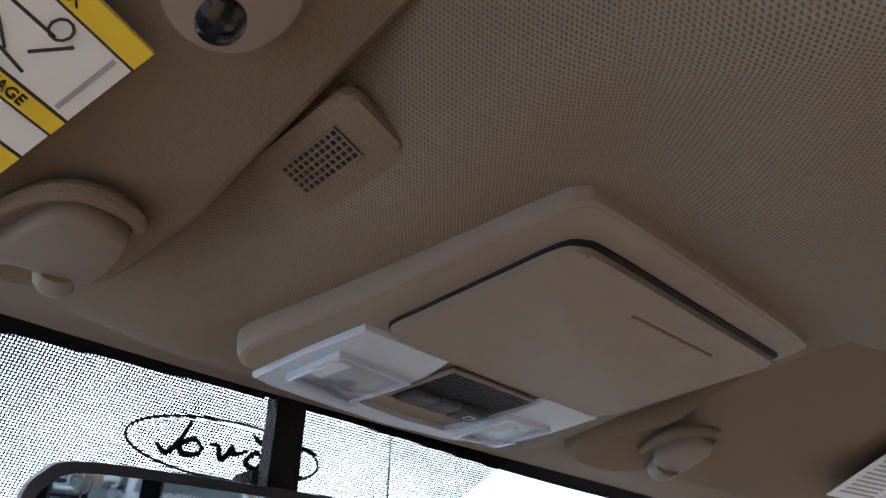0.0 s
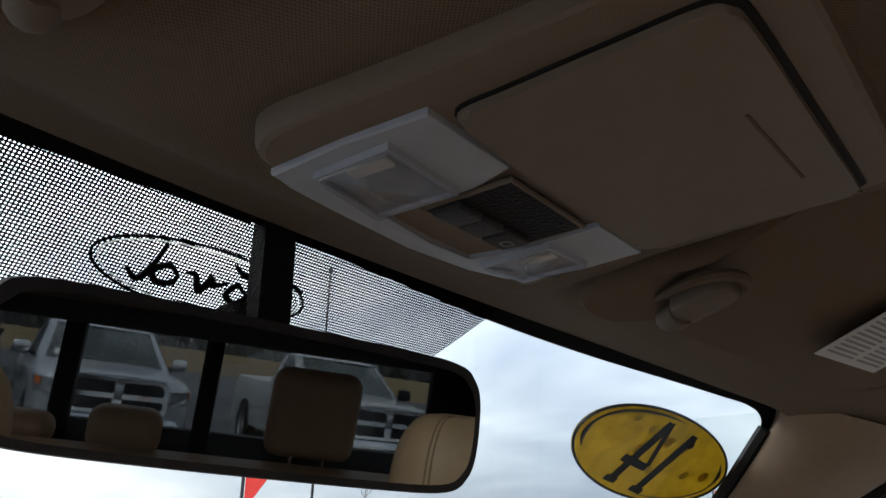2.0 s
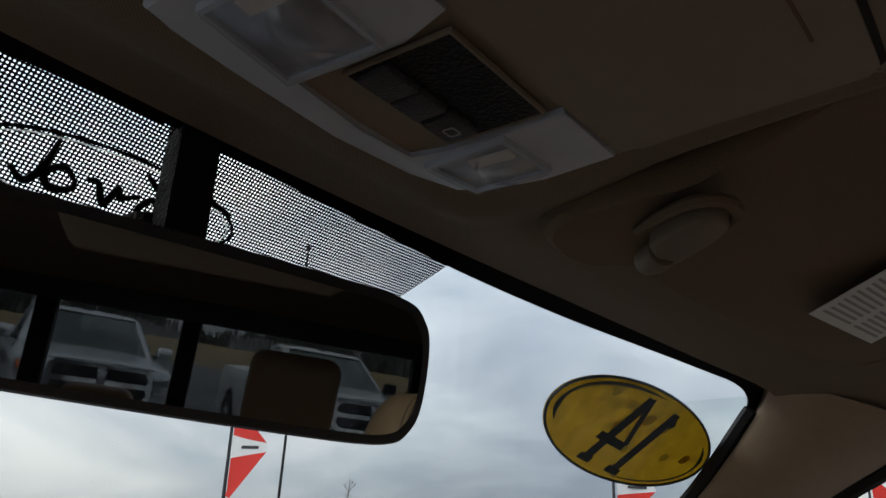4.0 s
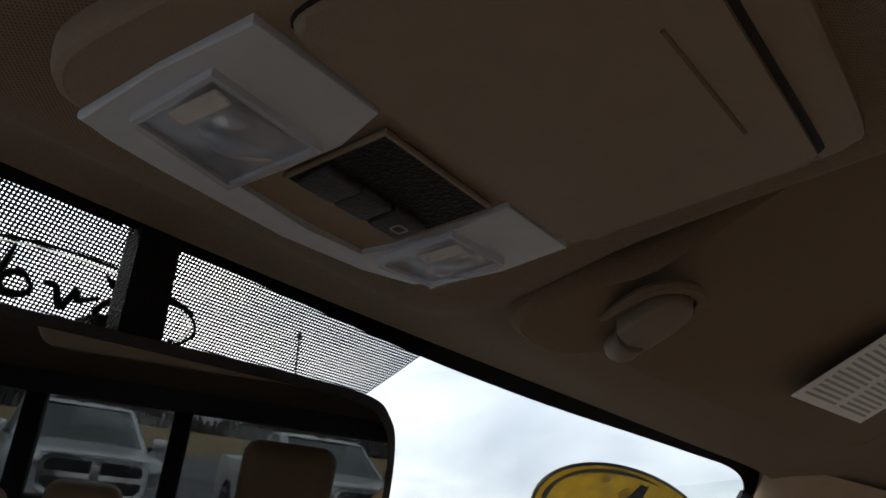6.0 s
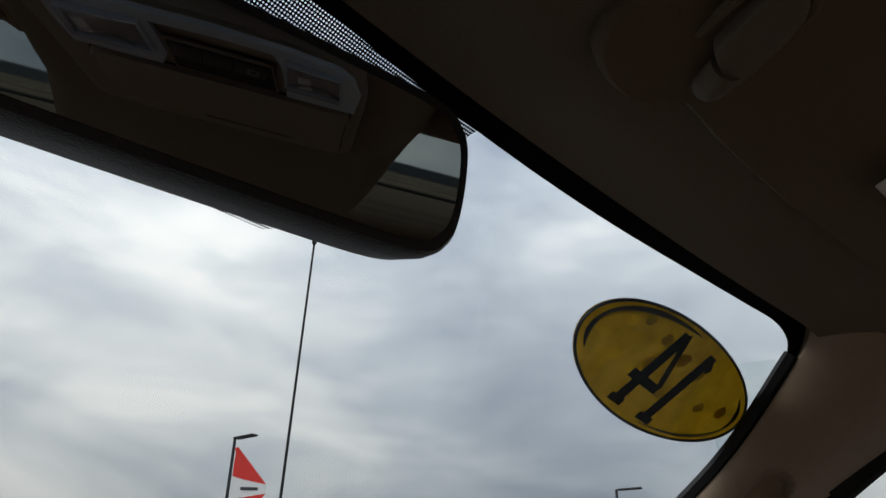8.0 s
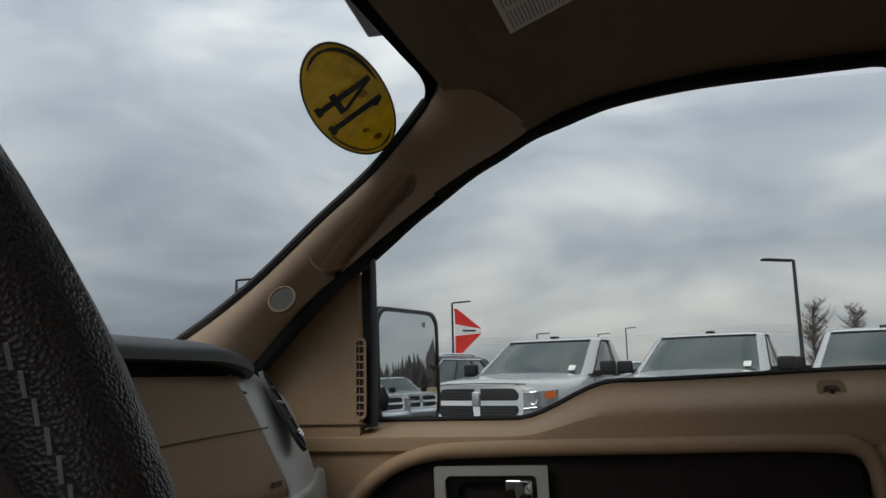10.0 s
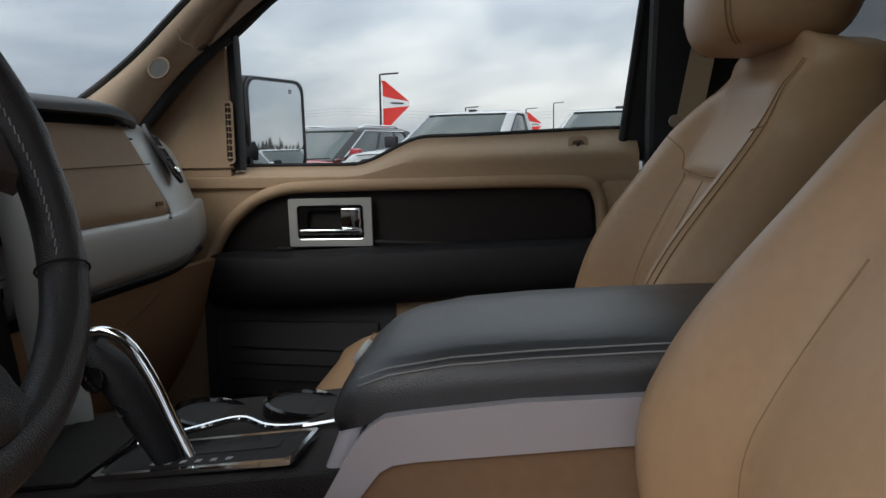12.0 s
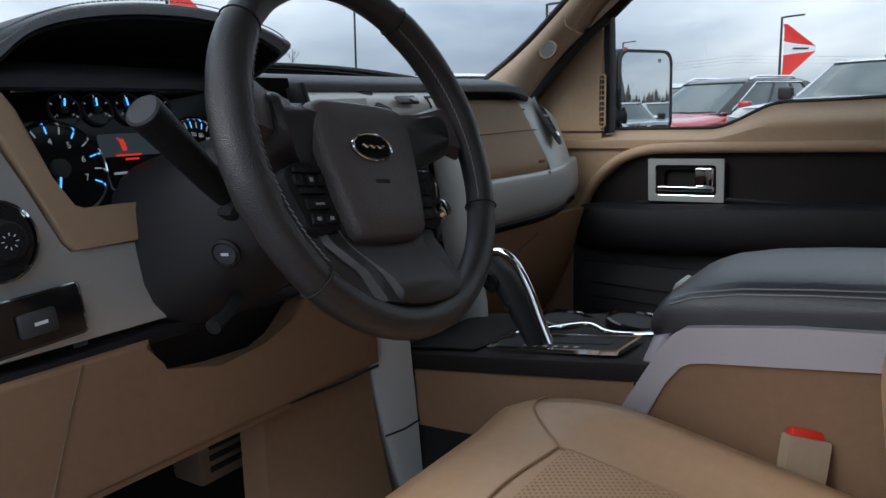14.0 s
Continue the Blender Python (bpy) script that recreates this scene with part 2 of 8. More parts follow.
M_SPEAKER = dotted(mat("grey_speaker_mesh", (0.065, 0.07, 0.066), 0.7, spec=0.2), 0.0012, 0.8, 0.5)
M_ASPHALT = mat("wet_asphalt", (0.085, 0.085, 0.09), 0.75, var=0.3, scale=0.6, bump=0.5, bscale=60, fine=0.2, fscale=40)
M_PAINT_WHITE = mat("white_car_paint", (0.38, 0.39, 0.39), 0.25, var=0.05, scale=2, coat=0.6)
M_PAINT_PEARL = mat("pearl_white_car_paint", (0.58, 0.59, 0.58), 0.25, var=0.05, scale=2, coat=0.6)
M_PAINT_SILVER = mat("silver_car_paint", (0.50, 0.52, 0.54), 0.3, metal=0.35, var=0.05, scale=2, coat=0.6)
M_PAINT_BLUE = mat("blue_car_paint", (0.01, 0.035, 0.10), 0.25, var=0.08, scale=2, coat=0.8)
M_PAINT_RED = mat("red_car_paint", (0.30, 0.012, 0.018), 0.25, var=0.08, scale=2, coat=0.8)
M_PAINT_DARK = mat("dark_car_paint", (0.03, 0.034, 0.036), 0.25, var=0.08, scale=2, coat=0.8)
M_CARGLASS = mat("car_glass", (0.045, 0.06, 0.056), 0.06, var=0.45, scale=1.3, spec=0.7)
M_HEADLAMP = mat("headlamp_glass", (0.42, 0.43, 0.44), 0.12, metal=0.6, var=0.5, scale=14)
M_AMBER = mat("amber_lens", (0.75, 0.17, 0.03), 0.25)
M_TYRE = mat("tyre_rubber", (0.018, 0.018, 0.018), 0.85, var=0.2)
M_ALLOY = mat("alloy_rim", (0.5, 0.5, 0.51), 0.3, metal=0.8)
M_POST = mat("dark_bronze_post", (0.03, 0.032, 0.035), 0.5)
M_FLAG_RED = mat("red_flag_cloth", (0.66, 0.035, 0.025), 0.8, var=0.1, scale=2)
M_FLAG_WHITE = mat("white_flag_cloth", (0.74, 0.74, 0.74), 0.8, var=0.06, scale=2)
M_TWIG = mat("bare_twigs", (0.10, 0.085, 0.07), 0.9, var=0.3, scale=0.5)
M_CONIFER = mat("grey_winter_wood", (0.085, 0.08, 0.072), 0.95, var=0.4, scale=0.4)
M_GRASS = mat("dry_grass", (0.22, 0.16, 0.08), 0.95, var=0.35, scale=0.2)
M_BELT = mat("tan_seat_belt_web", (0.36, 0.27, 0.18), 0.8, var=0.1, bump=0.3, bscale=900)


# ---- mesh helpers ----
def part(name, bm, material, parent=None, label="", sharp=0.7, smooth=True):
    me = bpy.data.meshes.new(name)
    bmesh.ops.recalc_face_normals(bm, faces=bm.faces)
    bm.to_mesh(me)
    bm.free()
    me.materials.append(material)
    if smooth:
        me.shade_smooth()
        me.set_sharp_from_angle(angle=sharp)
    ob = new(name, me)
    if parent is not None:
        ob.parent = parent
        ob.matrix_parent_inverse = parent.matrix_world.inverted()
    if label:
        tagged(ob, label=label)
    return ob


def thing(name, label, category, at=(0, 0, 0), group="", kind=""):
    ob = new(name)
    ob.empty_display_size = 0.05
    ob.matrix_world = Matrix.Translation(at)
    return tagged(ob, label, category, group, kind)


def lerp(a, b, t):
    return a + (b - a) * t


def sstep(a, b, x):
    t = min(max((x - a) / (b - a), 0.0), 1.0)
    return t * t * (3 - 2 * t)


def spline(pts, n):
    """n points along a Catmull-Rom curve through pts."""
    p = [Vector(q) for q in pts]
    p = [p[0] * 2 - p[1], *p, p[-1] * 2 - p[-2]]
    out = []
    segs = len(p) - 3
    for i in range(n):
        s = i / (n - 1) * segs
        k = min(int(s), segs - 1)
        t = s - k
        a, b, c, d = p[k:k + 4]
        out.append(0.5 * (2 * b + (c - a) * t + (2 * a - 5 * b + 4 * c - d) * t * t + (3 * b - a - 3 * c + d) * t ** 3))
    return out


def loft(rings, closed=True, caps=True, bm=None):
    bm = bm or bmesh.new()
    rows = [[bm.verts.new(p) for p in ring] for ring in rings]
    n = len(rows[0])
    for a, b in zip(rows, rows[1:]):
        for i in range(n if closed else n - 1):
            j = (i + 1) % n
            bm.faces.new((a[i], a[j], b[j], b[i]))
    if closed and caps:
        bm.faces.new(rows[0])
        bm.faces.new(list(reversed(rows[-1])))
    return bm


def tube(path, r, seg=8, bm=None, flat=1.0, closed=False):
    """A round or flattened rod along a path; r may be one radius or one per point."""
    pts = [Vector(p) for p in path]
    rs = r if isinstance(r, (list, tuple)) else [r] * len(pts)
    rings = []
    up = Vector((0.03, 0.05, 1)).normalized()
    for i, p in enumerate(pts):
        a = pts[i - 1] if (i or closed) else pts[0]
        b = pts[(i + 1) % len(pts)] if (i < len(pts) - 1 or closed) else pts[-1]
        d = (b - a).normalized()
        u = d.cross(up)
        u = u.normalized() if u.length > 1e-4 else Vector((1, 0, 0))
        v = u.cross(d)
        rings.append([p + rs[i] * (math.cos(2 * math.pi * k / seg) * u + flat * math.sin(2 * math.pi * k / seg) * v) for k in range(seg)])
    if closed:
        rings.append(rings[0])
        bm = loft(rings, True, False, bm)
        bmesh.ops.remove_doubles(bm, verts=bm.verts, dist=1e-6)
        return bm
    return loft(rings, True, True, bm)


def rbox(size, m=Matrix(), bevel=0.004, seg=2, bm=None):
    """A box with rounded edges, centred, moved by m."""
    b2 = bmesh.new()
    bmesh.ops.create_cube(b2, size=1.0, matrix=Matrix.Diagonal((*size, 1)))
    if bevel > 0:
        bmesh.ops.bevel(b2, geom=b2.edges[:], offset=min(bevel, 0.49 * min(size)), segments=seg, affect="EDGES", profile=0.5)
    bmesh.ops.transform(b2, matrix=m, verts=b2.verts)
    return merge(bm, b2)


def merge(a, b):
    if a is None:
        return b
    me = bpy.data.meshes.new("tmp")
    b.to_mesh(me)
    b.free()
    a.from_mesh(me)
    bpy.data.meshes.remove(me)
    return a


def prism(poly, depth, m=Matrix(), bevel=0.0, seg=2, bm=None):
    """A plate of that outline in its own x, y, from z = 0 to depth."""
    b2 = bmesh.new()
    lo = [b2.verts.new((x, y, 0)) for x, y in poly]
    hi = [b2.verts.new((x, y, depth)) for x, y in poly]
    b2.faces.new(list(reversed(lo)))
    top = b2.faces.new(hi)
    for i in range(len(poly)):
        j = (i + 1) % len(poly)
        b2.faces.new((lo[i], lo[j], hi[j], hi[i]))
    if bevel:
        bmesh.ops.bevel(b2, geom=list(top.edges), offset=bevel, segments=seg, affect="EDGES", profile=0.5)
    bmesh.ops.transform(b2, matrix=m, verts=b2.verts)
    return merge(bm, b2)


def rounded(w, h, r, n=5, cx=0.0, cy=0.0):
    """Outline of a rectangle with round corners."""
    out = []
    for sx, sy, a0 in ((1, 1, 0), (-1, 1, 90), (-1, -1, 180), (1, -1, 270)):
        for k in range(n + 1):
            a = radians(a0 + 90 * k / n)
            out.append((cx + sx * (w / 2 - r) + r * math.cos(a), cy + sy * (h / 2 - r) + r * math.sin(a)))
    return out


def smooth_poly(pts, n):
    """Closed smooth outline through pts, n points."""
    p = [Vector((*q, 0)) for q in pts]
    k = len(p)
    out = []
    for i in range(n):
        s = i / n * k
        j = int(s)
        t = s - j
        a, b, c, d = p[j - 1], p[j % k], p[(j + 1) % k], p[(j + 2) % k]
        v = 0.5 * (2 * b + (c - a) * t + (2 * a - 5 * b + 4 * c - d) * t * t + (3 * b - a - 3 * c + d) * t ** 3)
        out.append((v.x, v.y))
    return out


def sheet(fn, nu, nv, thick=0.003, uv=None):
    """A bent plate: fn(u, v) gives its face for u, v in 0..1; thick is added away from the face normal."""
    bm = bmesh.new()
    layer = bm.loops.layers.uv.new("UVMap") if uv else None
    g = [[Vector(fn(i / nu, j / nv)) for j in range(nv + 1)] for i in range(nu + 1)]
    front = [[bm.verts.new(p) for p in row] for row in g]
    for i in range(nu):
        for j in range(nv):
            f = bm.faces.new((front[i][j], front[i + 1][j], front[i + 1][j + 1], front[i][j + 1]))
            if uv:
                for l, (a, b) in zip(f.loops, ((i, j), (i + 1, j), (i + 1, j + 1), (i, j + 1))):
                    l[layer].uv = uv(a / nu, b / nv)
    if thick:
        back = []
        for i in range(nu + 1):
            row = []
            for j in range(nv + 1):
                du = g[min(i + 1, nu)][j] - g[max(i - 1, 0)][j]
                dv = g[i][min(j + 1, nv)] - g[i][max(j - 1, 0)]
                n = du.cross(dv)
                n = n.normalized() if n.length > 1e-9 else Vector((0, 0, 1))
                row.append(bm.verts.new(g[i][j] - n * thick))
            back.append(row)
        for i in range(nu):
            for j in range(nv):
                bm.faces.new((back[i][j], back[i][j + 1], back[i + 1][j + 1], back[i + 1][j]))
        edge = [(i, 0) for i in range(nu)] + [(nu, j) for j in range(nv)] + [(i, nv) for i in range(nu, 0, -1)] + [(0, j) for j in range(nv, 0, -1)]
        for (a, b), (c, d) in zip(edge, edge[1:] + edge[:1]):
            bm.faces.new((front[c][d], front[a][b], back[a][b], back[c][d]))
    return bm


def lathe(profile, m=Matrix(), seg=24, bm=None):
    """Turns (radius, height) pairs about z."""
    b2 = bmesh.new()
    rows = []
    for r, h in profile:
        rows.append([b2.verts.new((max(r, 1e-5) * math.cos(2 * math.pi * k / seg), max(r, 1e-5) * math.sin(2 * math.pi * k / seg), h)) for k in range(seg)])
    for a, b in zip(rows, rows[1:]):
        for i in range(seg):
            j = (i + 1) % seg
            b2.faces.new((a[i], a[j], b[j], b[i]))
    bmesh.ops.remove_doubles(b2, verts=b2.verts, dist=2e-5)
    bmesh.ops.transform(b2, matrix=m, verts=b2.verts)
    return merge(bm, b2)


def frame_from(origin, xdir, ydir):
    """The pose whose x and y axes point these ways (y made square to x)."""
    x = Vector(xdir).normalized()
    z = x.cross(Vector(ydir)).normalized()
    y = z.cross(x)
    m = Matrix((x, y, z)).transposed().to_4x4()
    m.translation = origin
    return m


def ring_plate(outer, inner, depth, m=Matrix(), bm=None):
    """A flat frame between two outlines with the same number of points."""
    b2 = bmesh.new()
    vs = [[b2.verts.new((x, y, z)) for x, y in o] for o, z in ((outer, 0), (outer, depth), (inner, depth), (inner, 0))]
    n = len(outer)
    for k in range(4):
        a, b = vs[k], vs[(k + 1) % 4]
        for i in range(n):
            j = (i + 1) % n
            b2.faces.new((a[i], a[j], b[j], b[i]))
    bmesh.ops.transform(b2, matrix=m, verts=b2.verts)
    return merge(bm, b2)


def writing(name, text, size, m, material, parent, depth=0.0004, align="CENTER"):
    """Flat raised letters in the built-in typeface."""
    cu = bpy.data.curves.new(name, "FONT")
    cu.body, cu.size, cu.extrude, cu.align_x, cu.align_y = text, size, depth, align, "CENTER"
    ob = bpy.data.objects.new(name, cu)
    me = bpy.data.meshes.new_from_object(ob)
    bpy.data.objects.remove(ob)
    me.transform(m)
    me.materials.append(material)
    ob = new(name, me)
    if parent is not None:
        ob.parent = parent
        ob.matrix_parent_inverse = parent.matrix_world.inverted()
    return ob


# ---- cabin shell ----
def ws(x, z, inset=0.0):
    """The windscreen's curved face."""
    return Vector((x, 0.15 - 0.20 * x * x + 1.18 * (1.745 - z) - inset, z - 0.9 * inset))


def roof_z(x, y):
    """The headliner's height: a low island round the console, higher beside and behind it."""
    z = 1.752 - 0.012 * sstep(0.13, 0.06, y) + 0.04 * sstep(0.03, -0.11, y) + 0.045 * sstep(-0.13, -0.30, y)
    z -= 0.05 * sstep(-1.45, -1.9, y)
    drop = min(max((-0.143 - 1.1 * max(-x - 0.02, 0) ** 1.43 - y) / 0.064, 0), 1)
    island = sstep(0.15, 0.096, abs(x - (0.004 if x < 0 else 0.014))) * sstep(-0.36, -0.25, y) * sstep(0.10, 0.05, y)
    z = lerp(z, 1.7295 - 0.04 * y - 0.027 * drop * (2 - drop), island)  # hangs lower towards the sunroof's lip
    a = abs(x) / 0.74
    z -= 0.010 * a * a
    return lerp(z, door_top(y), sstep(0.50, 0.775, abs(x)) ** 4)


def along(pts, y):
    """Height at y on a line of (y, z) points that run backwards."""
    for (ya, za), (yb, zb) in zip(pts, pts[1:]):
        if y >= yb:
            return za + (zb - za) * (y - ya) / (yb - ya)
    return pts[-1][1]


def door_top(y):
    """Side edge of the headliner above the doors."""
    return along([(0.13, 1.570), (0.056, 1.630), (-0.019, 1.689), (-0.098, 1.729), (-0.152, 1.747), (-0.249, 1.766), (-0.346, 1.778), (-0.538, 1.785), (-1.5, 1.785), (-1.97, 1.745)], y)


def glass_top(y):
    """Upper edge of the clear door glass."""
    return along([(0.228, 1.506), (0.150, 1.568), (0.052, 1.636), (-0.016, 1.672), (-0.053, 1.6925), (-0.115, 1.7130), (-0.151, 1.7265), (-0.217, 1.740), (-0.290, 1.7495), (-0.37, 1.7545), (-0.442, 1.7575), (-0.53, 1.7612), (-1.5, 1.7612), (-1.97, 1.73)], y)


def door_x(z):
    """Lean of the door frame."""
    return 0.856 - 0.146 * (z - 1.24)


def front_edge(x):
    """Where the headliner ends at the windscreen."""
    return 0.134 - 0.17 * x * x - 0.5 * max(abs(x) - 0.655, 0)


def glass_half(z):
    return lerp(0.745, 0.628, (z - 1.36) / 0.385)


# windscreen with its black border, dotted shade band and frame
window_1 = thing("window_1", "curved laminated windscreen with black dotted shade band", "windscreen", (0, 0.3, 1.36), kind="structure")
part("pane", sheet(lambda u, v: ws((2 * u - 1) * (glass_half(lerp(1.345, 1.765, v)) + 0.04), lerp(1.345, 1.765, v), -0.006), 24, 10, 0.004), M_GLASS, window_1).visible_shadow = False


BORDER = spline([(0.0, 1.752, 0), (0.1, 1.750, 0), (0.2, 1.7465, 0), (0.32, 1.7435, 0), (0.45, 1.741, 0), (0.54, 1.738, 0), (0.595, 1.735, 0), (0.632, 1.727, 0), (0.654, 1.713, 0), (0.667, 1.695, 0), (0.680, 1.655, 0)], 60)
for side in (-1, 1):
    part("black_border", sheet(lambda u, v: ws(side * (BORDER[round(u * 59)].x * (1 + 0.03 * v) + 0.075 * v * sstep(0.5, 0.68, BORDER[round(u * 59)].x)), BORDER[round(u * 59)].y + 0.055 * v * sstep(1.64, 1.71, BORDER[round(u * 59)].y), 0.0), 59, 4, 0.002), M_FRIT, window_1, "black enamel border band")


def dotband(u, v):
    z = lerp(1.678, 1.757, v)
    half = 0.128 + 0.080 * v ** 0.65
    return ws((2 * u - 1) * half, z, 0.0008)


part("lower_border", sheet(lambda u, v: ws((2 * u - 1) * 0.73, lerp(1.318, 1.393 - 0.10 * ((2 * u - 1) * 0.73) ** 2, v), 0.0006), 30, 2, 0.002), M_FRIT, window_1, "black enamel lower border")
part("dotted_band", sheet(dotband, 24, 12, 0, uv=lambda u, v: ((2 * u - 1) * (0.128 + 0.080 * v ** 0.65), v * 0.122)), M_FRITDOTS, window_1, "black dotted shade band")
for side in (-1, 1):
    part("black_border", sheet(lambda u, v: ws(side * (lerp(0.735, 0.679, u) + 0.10 * v), lerp(1.34, 1.655, u), 0.0005), 40, 2, 0.002), M_FRIT, window_1)

# headliner


def liner(u, v):
    s = 2 * u - 1
    x = 0.775 * (0.35 * s + 0.65 * s ** 3)
    y = lerp(front_edge(x), -1.97, v ** 1.5)
    return (x, y, roof_z(x, y))


# sunroof opening behind the console: half width, front and rear edge
SR_W, SR_F, SR_B = 0.425, -0.222, -0.66
SR_C, SR_H = (SR_F + SR_B) / 2, SR_F - SR_B
lin = sheet(liner, 130, 210, 0)
bmesh.ops.delete(lin, geom=[f for f in lin.faces if abs(f.calc_center_median().x) < SR_W + 0.004 and SR_B - 0.004 < f.calc_center_median().y < SR_F + 0.004], context="FACES")
bmesh.ops.solidify(lin, geom=lin.faces[:], thickness=0.012)
ceiling = part("ceiling", lin, M_HEADLINER)
tagged(ceiling, "tan woven cloth headliner with tiny dots", "headliner", kind="structure")
sunroof = thing("sunroof", "tinted glass sunroof in a cloth-edged roof opening", "sunroof", (0, SR_C, 1.87), kind="structure")
rim = []
for off, rise in ((0.034, 0.002), (0.030, -0.0045), (0.018, -0.008), (0.006, -0.006), (-0.002, 0.004), (-0.004, 0.030), (-0.004, 0.075), (0.010, 0.078), (0.034, 0.020)):
    rim.append([Vector((x, y, (roof_z(x, y) if rise < 0.02 else max(roof_z(x, y), 1.79)) + rise)) for x, y in rounded(2 * SR_W + 2 * off, SR_H + 2 * off, 0.05 + max(off, 0), 10, 0, SR_C)])
rim_bm = loft([list(r) for r in zip(*rim)] + [[r[0] for r in rim]], True, False)
bmesh.ops.remove_doubles(rim_bm, verts=rim_bm.verts, dist=1e-6)
part("opening_lip", rim_bm, M_HEADLINER, sunroof, "rolled tan cloth edge", sharp=1.4)
part("seal", tube([(x, y, 1.876) for x, y in rounded(2 * SR_W + 0.01, SR_H + 0.01, 0.055, 8, 0, SR_C)], 0.010, 8, closed=True), M_RUBBER, sunroof)
part("pane", prism(rounded(2 * SR_W + 0.03, SR_H + 0.03, 0.06, 8, 0, SR_C), 0.005, pose(0, 0, 1.884)), M_ROOFGLASS, sunroof)
roof_skin = thing("roof", "painted steel cab roof round the sunroof", "roof", (0, -0.93, 1.9), kind="structure")
for x0, x1, y0, y1 in ((-0.78, 0.78, SR_F + 0.01, 0.22), (-0.78, 0.78, -2.08, SR_B - 0.01), (-0.78, -SR_W - 0.01, SR_B - 0.01, SR_F + 0.01), (SR_W + 0.01, 0.78, SR_B - 0.01, SR_F + 0.01)):
    part("roof_panel", rbox((x1 - x0, y1 - y0, 0.03), pose((x0 + x1) / 2, (y0 + y1) / 2, 1.905), 0.003, 1), M_PAINT_DARK, roof_skin)
header = part("trim", loft([[Vector((x, 0.15 - 0.2 * x * x - 0.075 + dy, z)) for dy, z in ((-0.03, 1.775), (0.03, 1.785), (0.03, 1.86), (-0.03, 1.86))] for x in [lerp(-0.66, 0.66, k / 24) for k in range(25)]]), M_RUBBER)
tagged(header, "black windscreen header behind the headliner", "trim", kind="structure")


SLOT = spline([(0.675, 0.246, 1.4845), (0.660, 0.216, 1.5125), (0.6505, 0.180, 1.5465), (0.647, 0.148, 1.5785), (0.650, 0.124, 1.6005)], 30)
OUTWARD = Vector((-0.93, -0.32, -0.12)).normalized()


def groove(o):
    """Depth of the hand slot pressed into the pillar at that place."""
    d = min((w - OUTWARD * w.dot(OUTWARD)).length for w in (o - q for q in SLOT))
    return 0.024 * sstep(0.0170, 0.0110, d)


def pillar_rows(side, e1, e2, bulge, n=26, m=8):
    a, b = spline(e1, n), spline(e2, n)
    rows = []
    for p, q in zip(a, b):
        row = []
        for k in range(m + 1):
            t = k / m
            o = p.lerp(q, t) + Vector((-0.93, -0.32, -0.12)) * bulge * math.sin(math.pi * t) ** 0.8
            o = o - OUTWARD * groove(o)
            row.append(Vector((side * o.x, o.y, o.z)))
        back = [Vector((side * (p.lerp(q, t).x + 0.035), p.lerp(q, t).y + 0.02, p.lerp(q, t).z)) for t in (1.0, 0.5, 0.0)]
        rows.append(row + back)
    return rows


E1 = [(0.585, 0.052, 1.757), (0.640, 0.085, 1.715), (0.662, 0.165, 1.632), (0.680, 0.268, 1.552), (0.698, 0.368, 1.472), (0.711, 0.445, 1.42), (0.727, 0.535, 1.365), (0.735, 0.59, 1.30)]
E2 = [(0.775, -0.02, 1.686), (0.775, 0.063, 1.637), (0.776, 0.160, 1.570), (0.775, 0.236, 1.511), (0.770, 0.321, 1.436), (0.768, 0.395, 1.355), (0.772, 0.45, 1.29)]
for side, nm in ((1, "wall_east_pillar"), (-1, "wall_west_pillar")):
    pil = thing("pillar_trim", "tan moulded windscreen pillar trim with grab handle", "pillar trim", (side * 0.7, 0.3, 1.3), kind="structure")
    part("edge_seal", tube([(side * (x + 0.002), y + 0.008, z + 0.002) for x, y, z in spline(E1[1:], 40)], 0.007, 6), M_RUBBER, pil, "black rubber edge")
    part("cover", loft(pillar_rows(side, [(0.622, 0.066, 1.742)] + E1[1:], [(0.775, -0.05, 1.706)] + E2, 0.034, 170, 64)), M_PILLAR, pil)
    sp = frame_from((side * 0.690, 0.331, 1.440), (side * 0.25, -0.62, 0.74), (side * 0.32, 0.72, 0.62)) if side == 1 else frame_from((-0.690, 0.331, 1.440), (-0.25, 0.62, -0.74), (-0.32, 0.72, 0.62))
    part("speaker_ring", lathe([(0.0195, -0.006), (0.0225, -0.002), (0.0225, 0.002), (0.0195, 0.003), (0.0185, 0.001)], sp, 28), M_BROWN_AND_SHADE, pil)
    part("speaker_grille", lathe([(0.0, 0.0015), (0.0185, 0.0015), (0.0185, -0.004)], sp, 28), M_SPEAKER, pil, "round grey tweeter grille")
    part("trim_seam", tube([(side * x, y, z) for x, y, z in spline([(0.690, 0.29, 1.515), (0.668, 0.275, 1.488), (0.672, 0.25, 1.478), (0.70, 0.23, 1.492)], 10)], 0.0007, 5), M_BROWN_AND_SHADE, pil)

part("pillar_gasket", tube(spline([(0.790, 0.226, 1.508), (0.781, 0.262, 1.483), (0.774, 0.318, 1.431), (0.773, 0.395, 1.350), (0.775, 0.47, 1.27)], 20), [0.0105 + 0.0035 * min(k / 8, 1.0) for k in range(20)], 10), M_RUBBER, door_gasket := thing("pillar_seal", "black rubber seal between pillar and door", "seal", (0.77, 0.3, 1.3), kind="structure"))
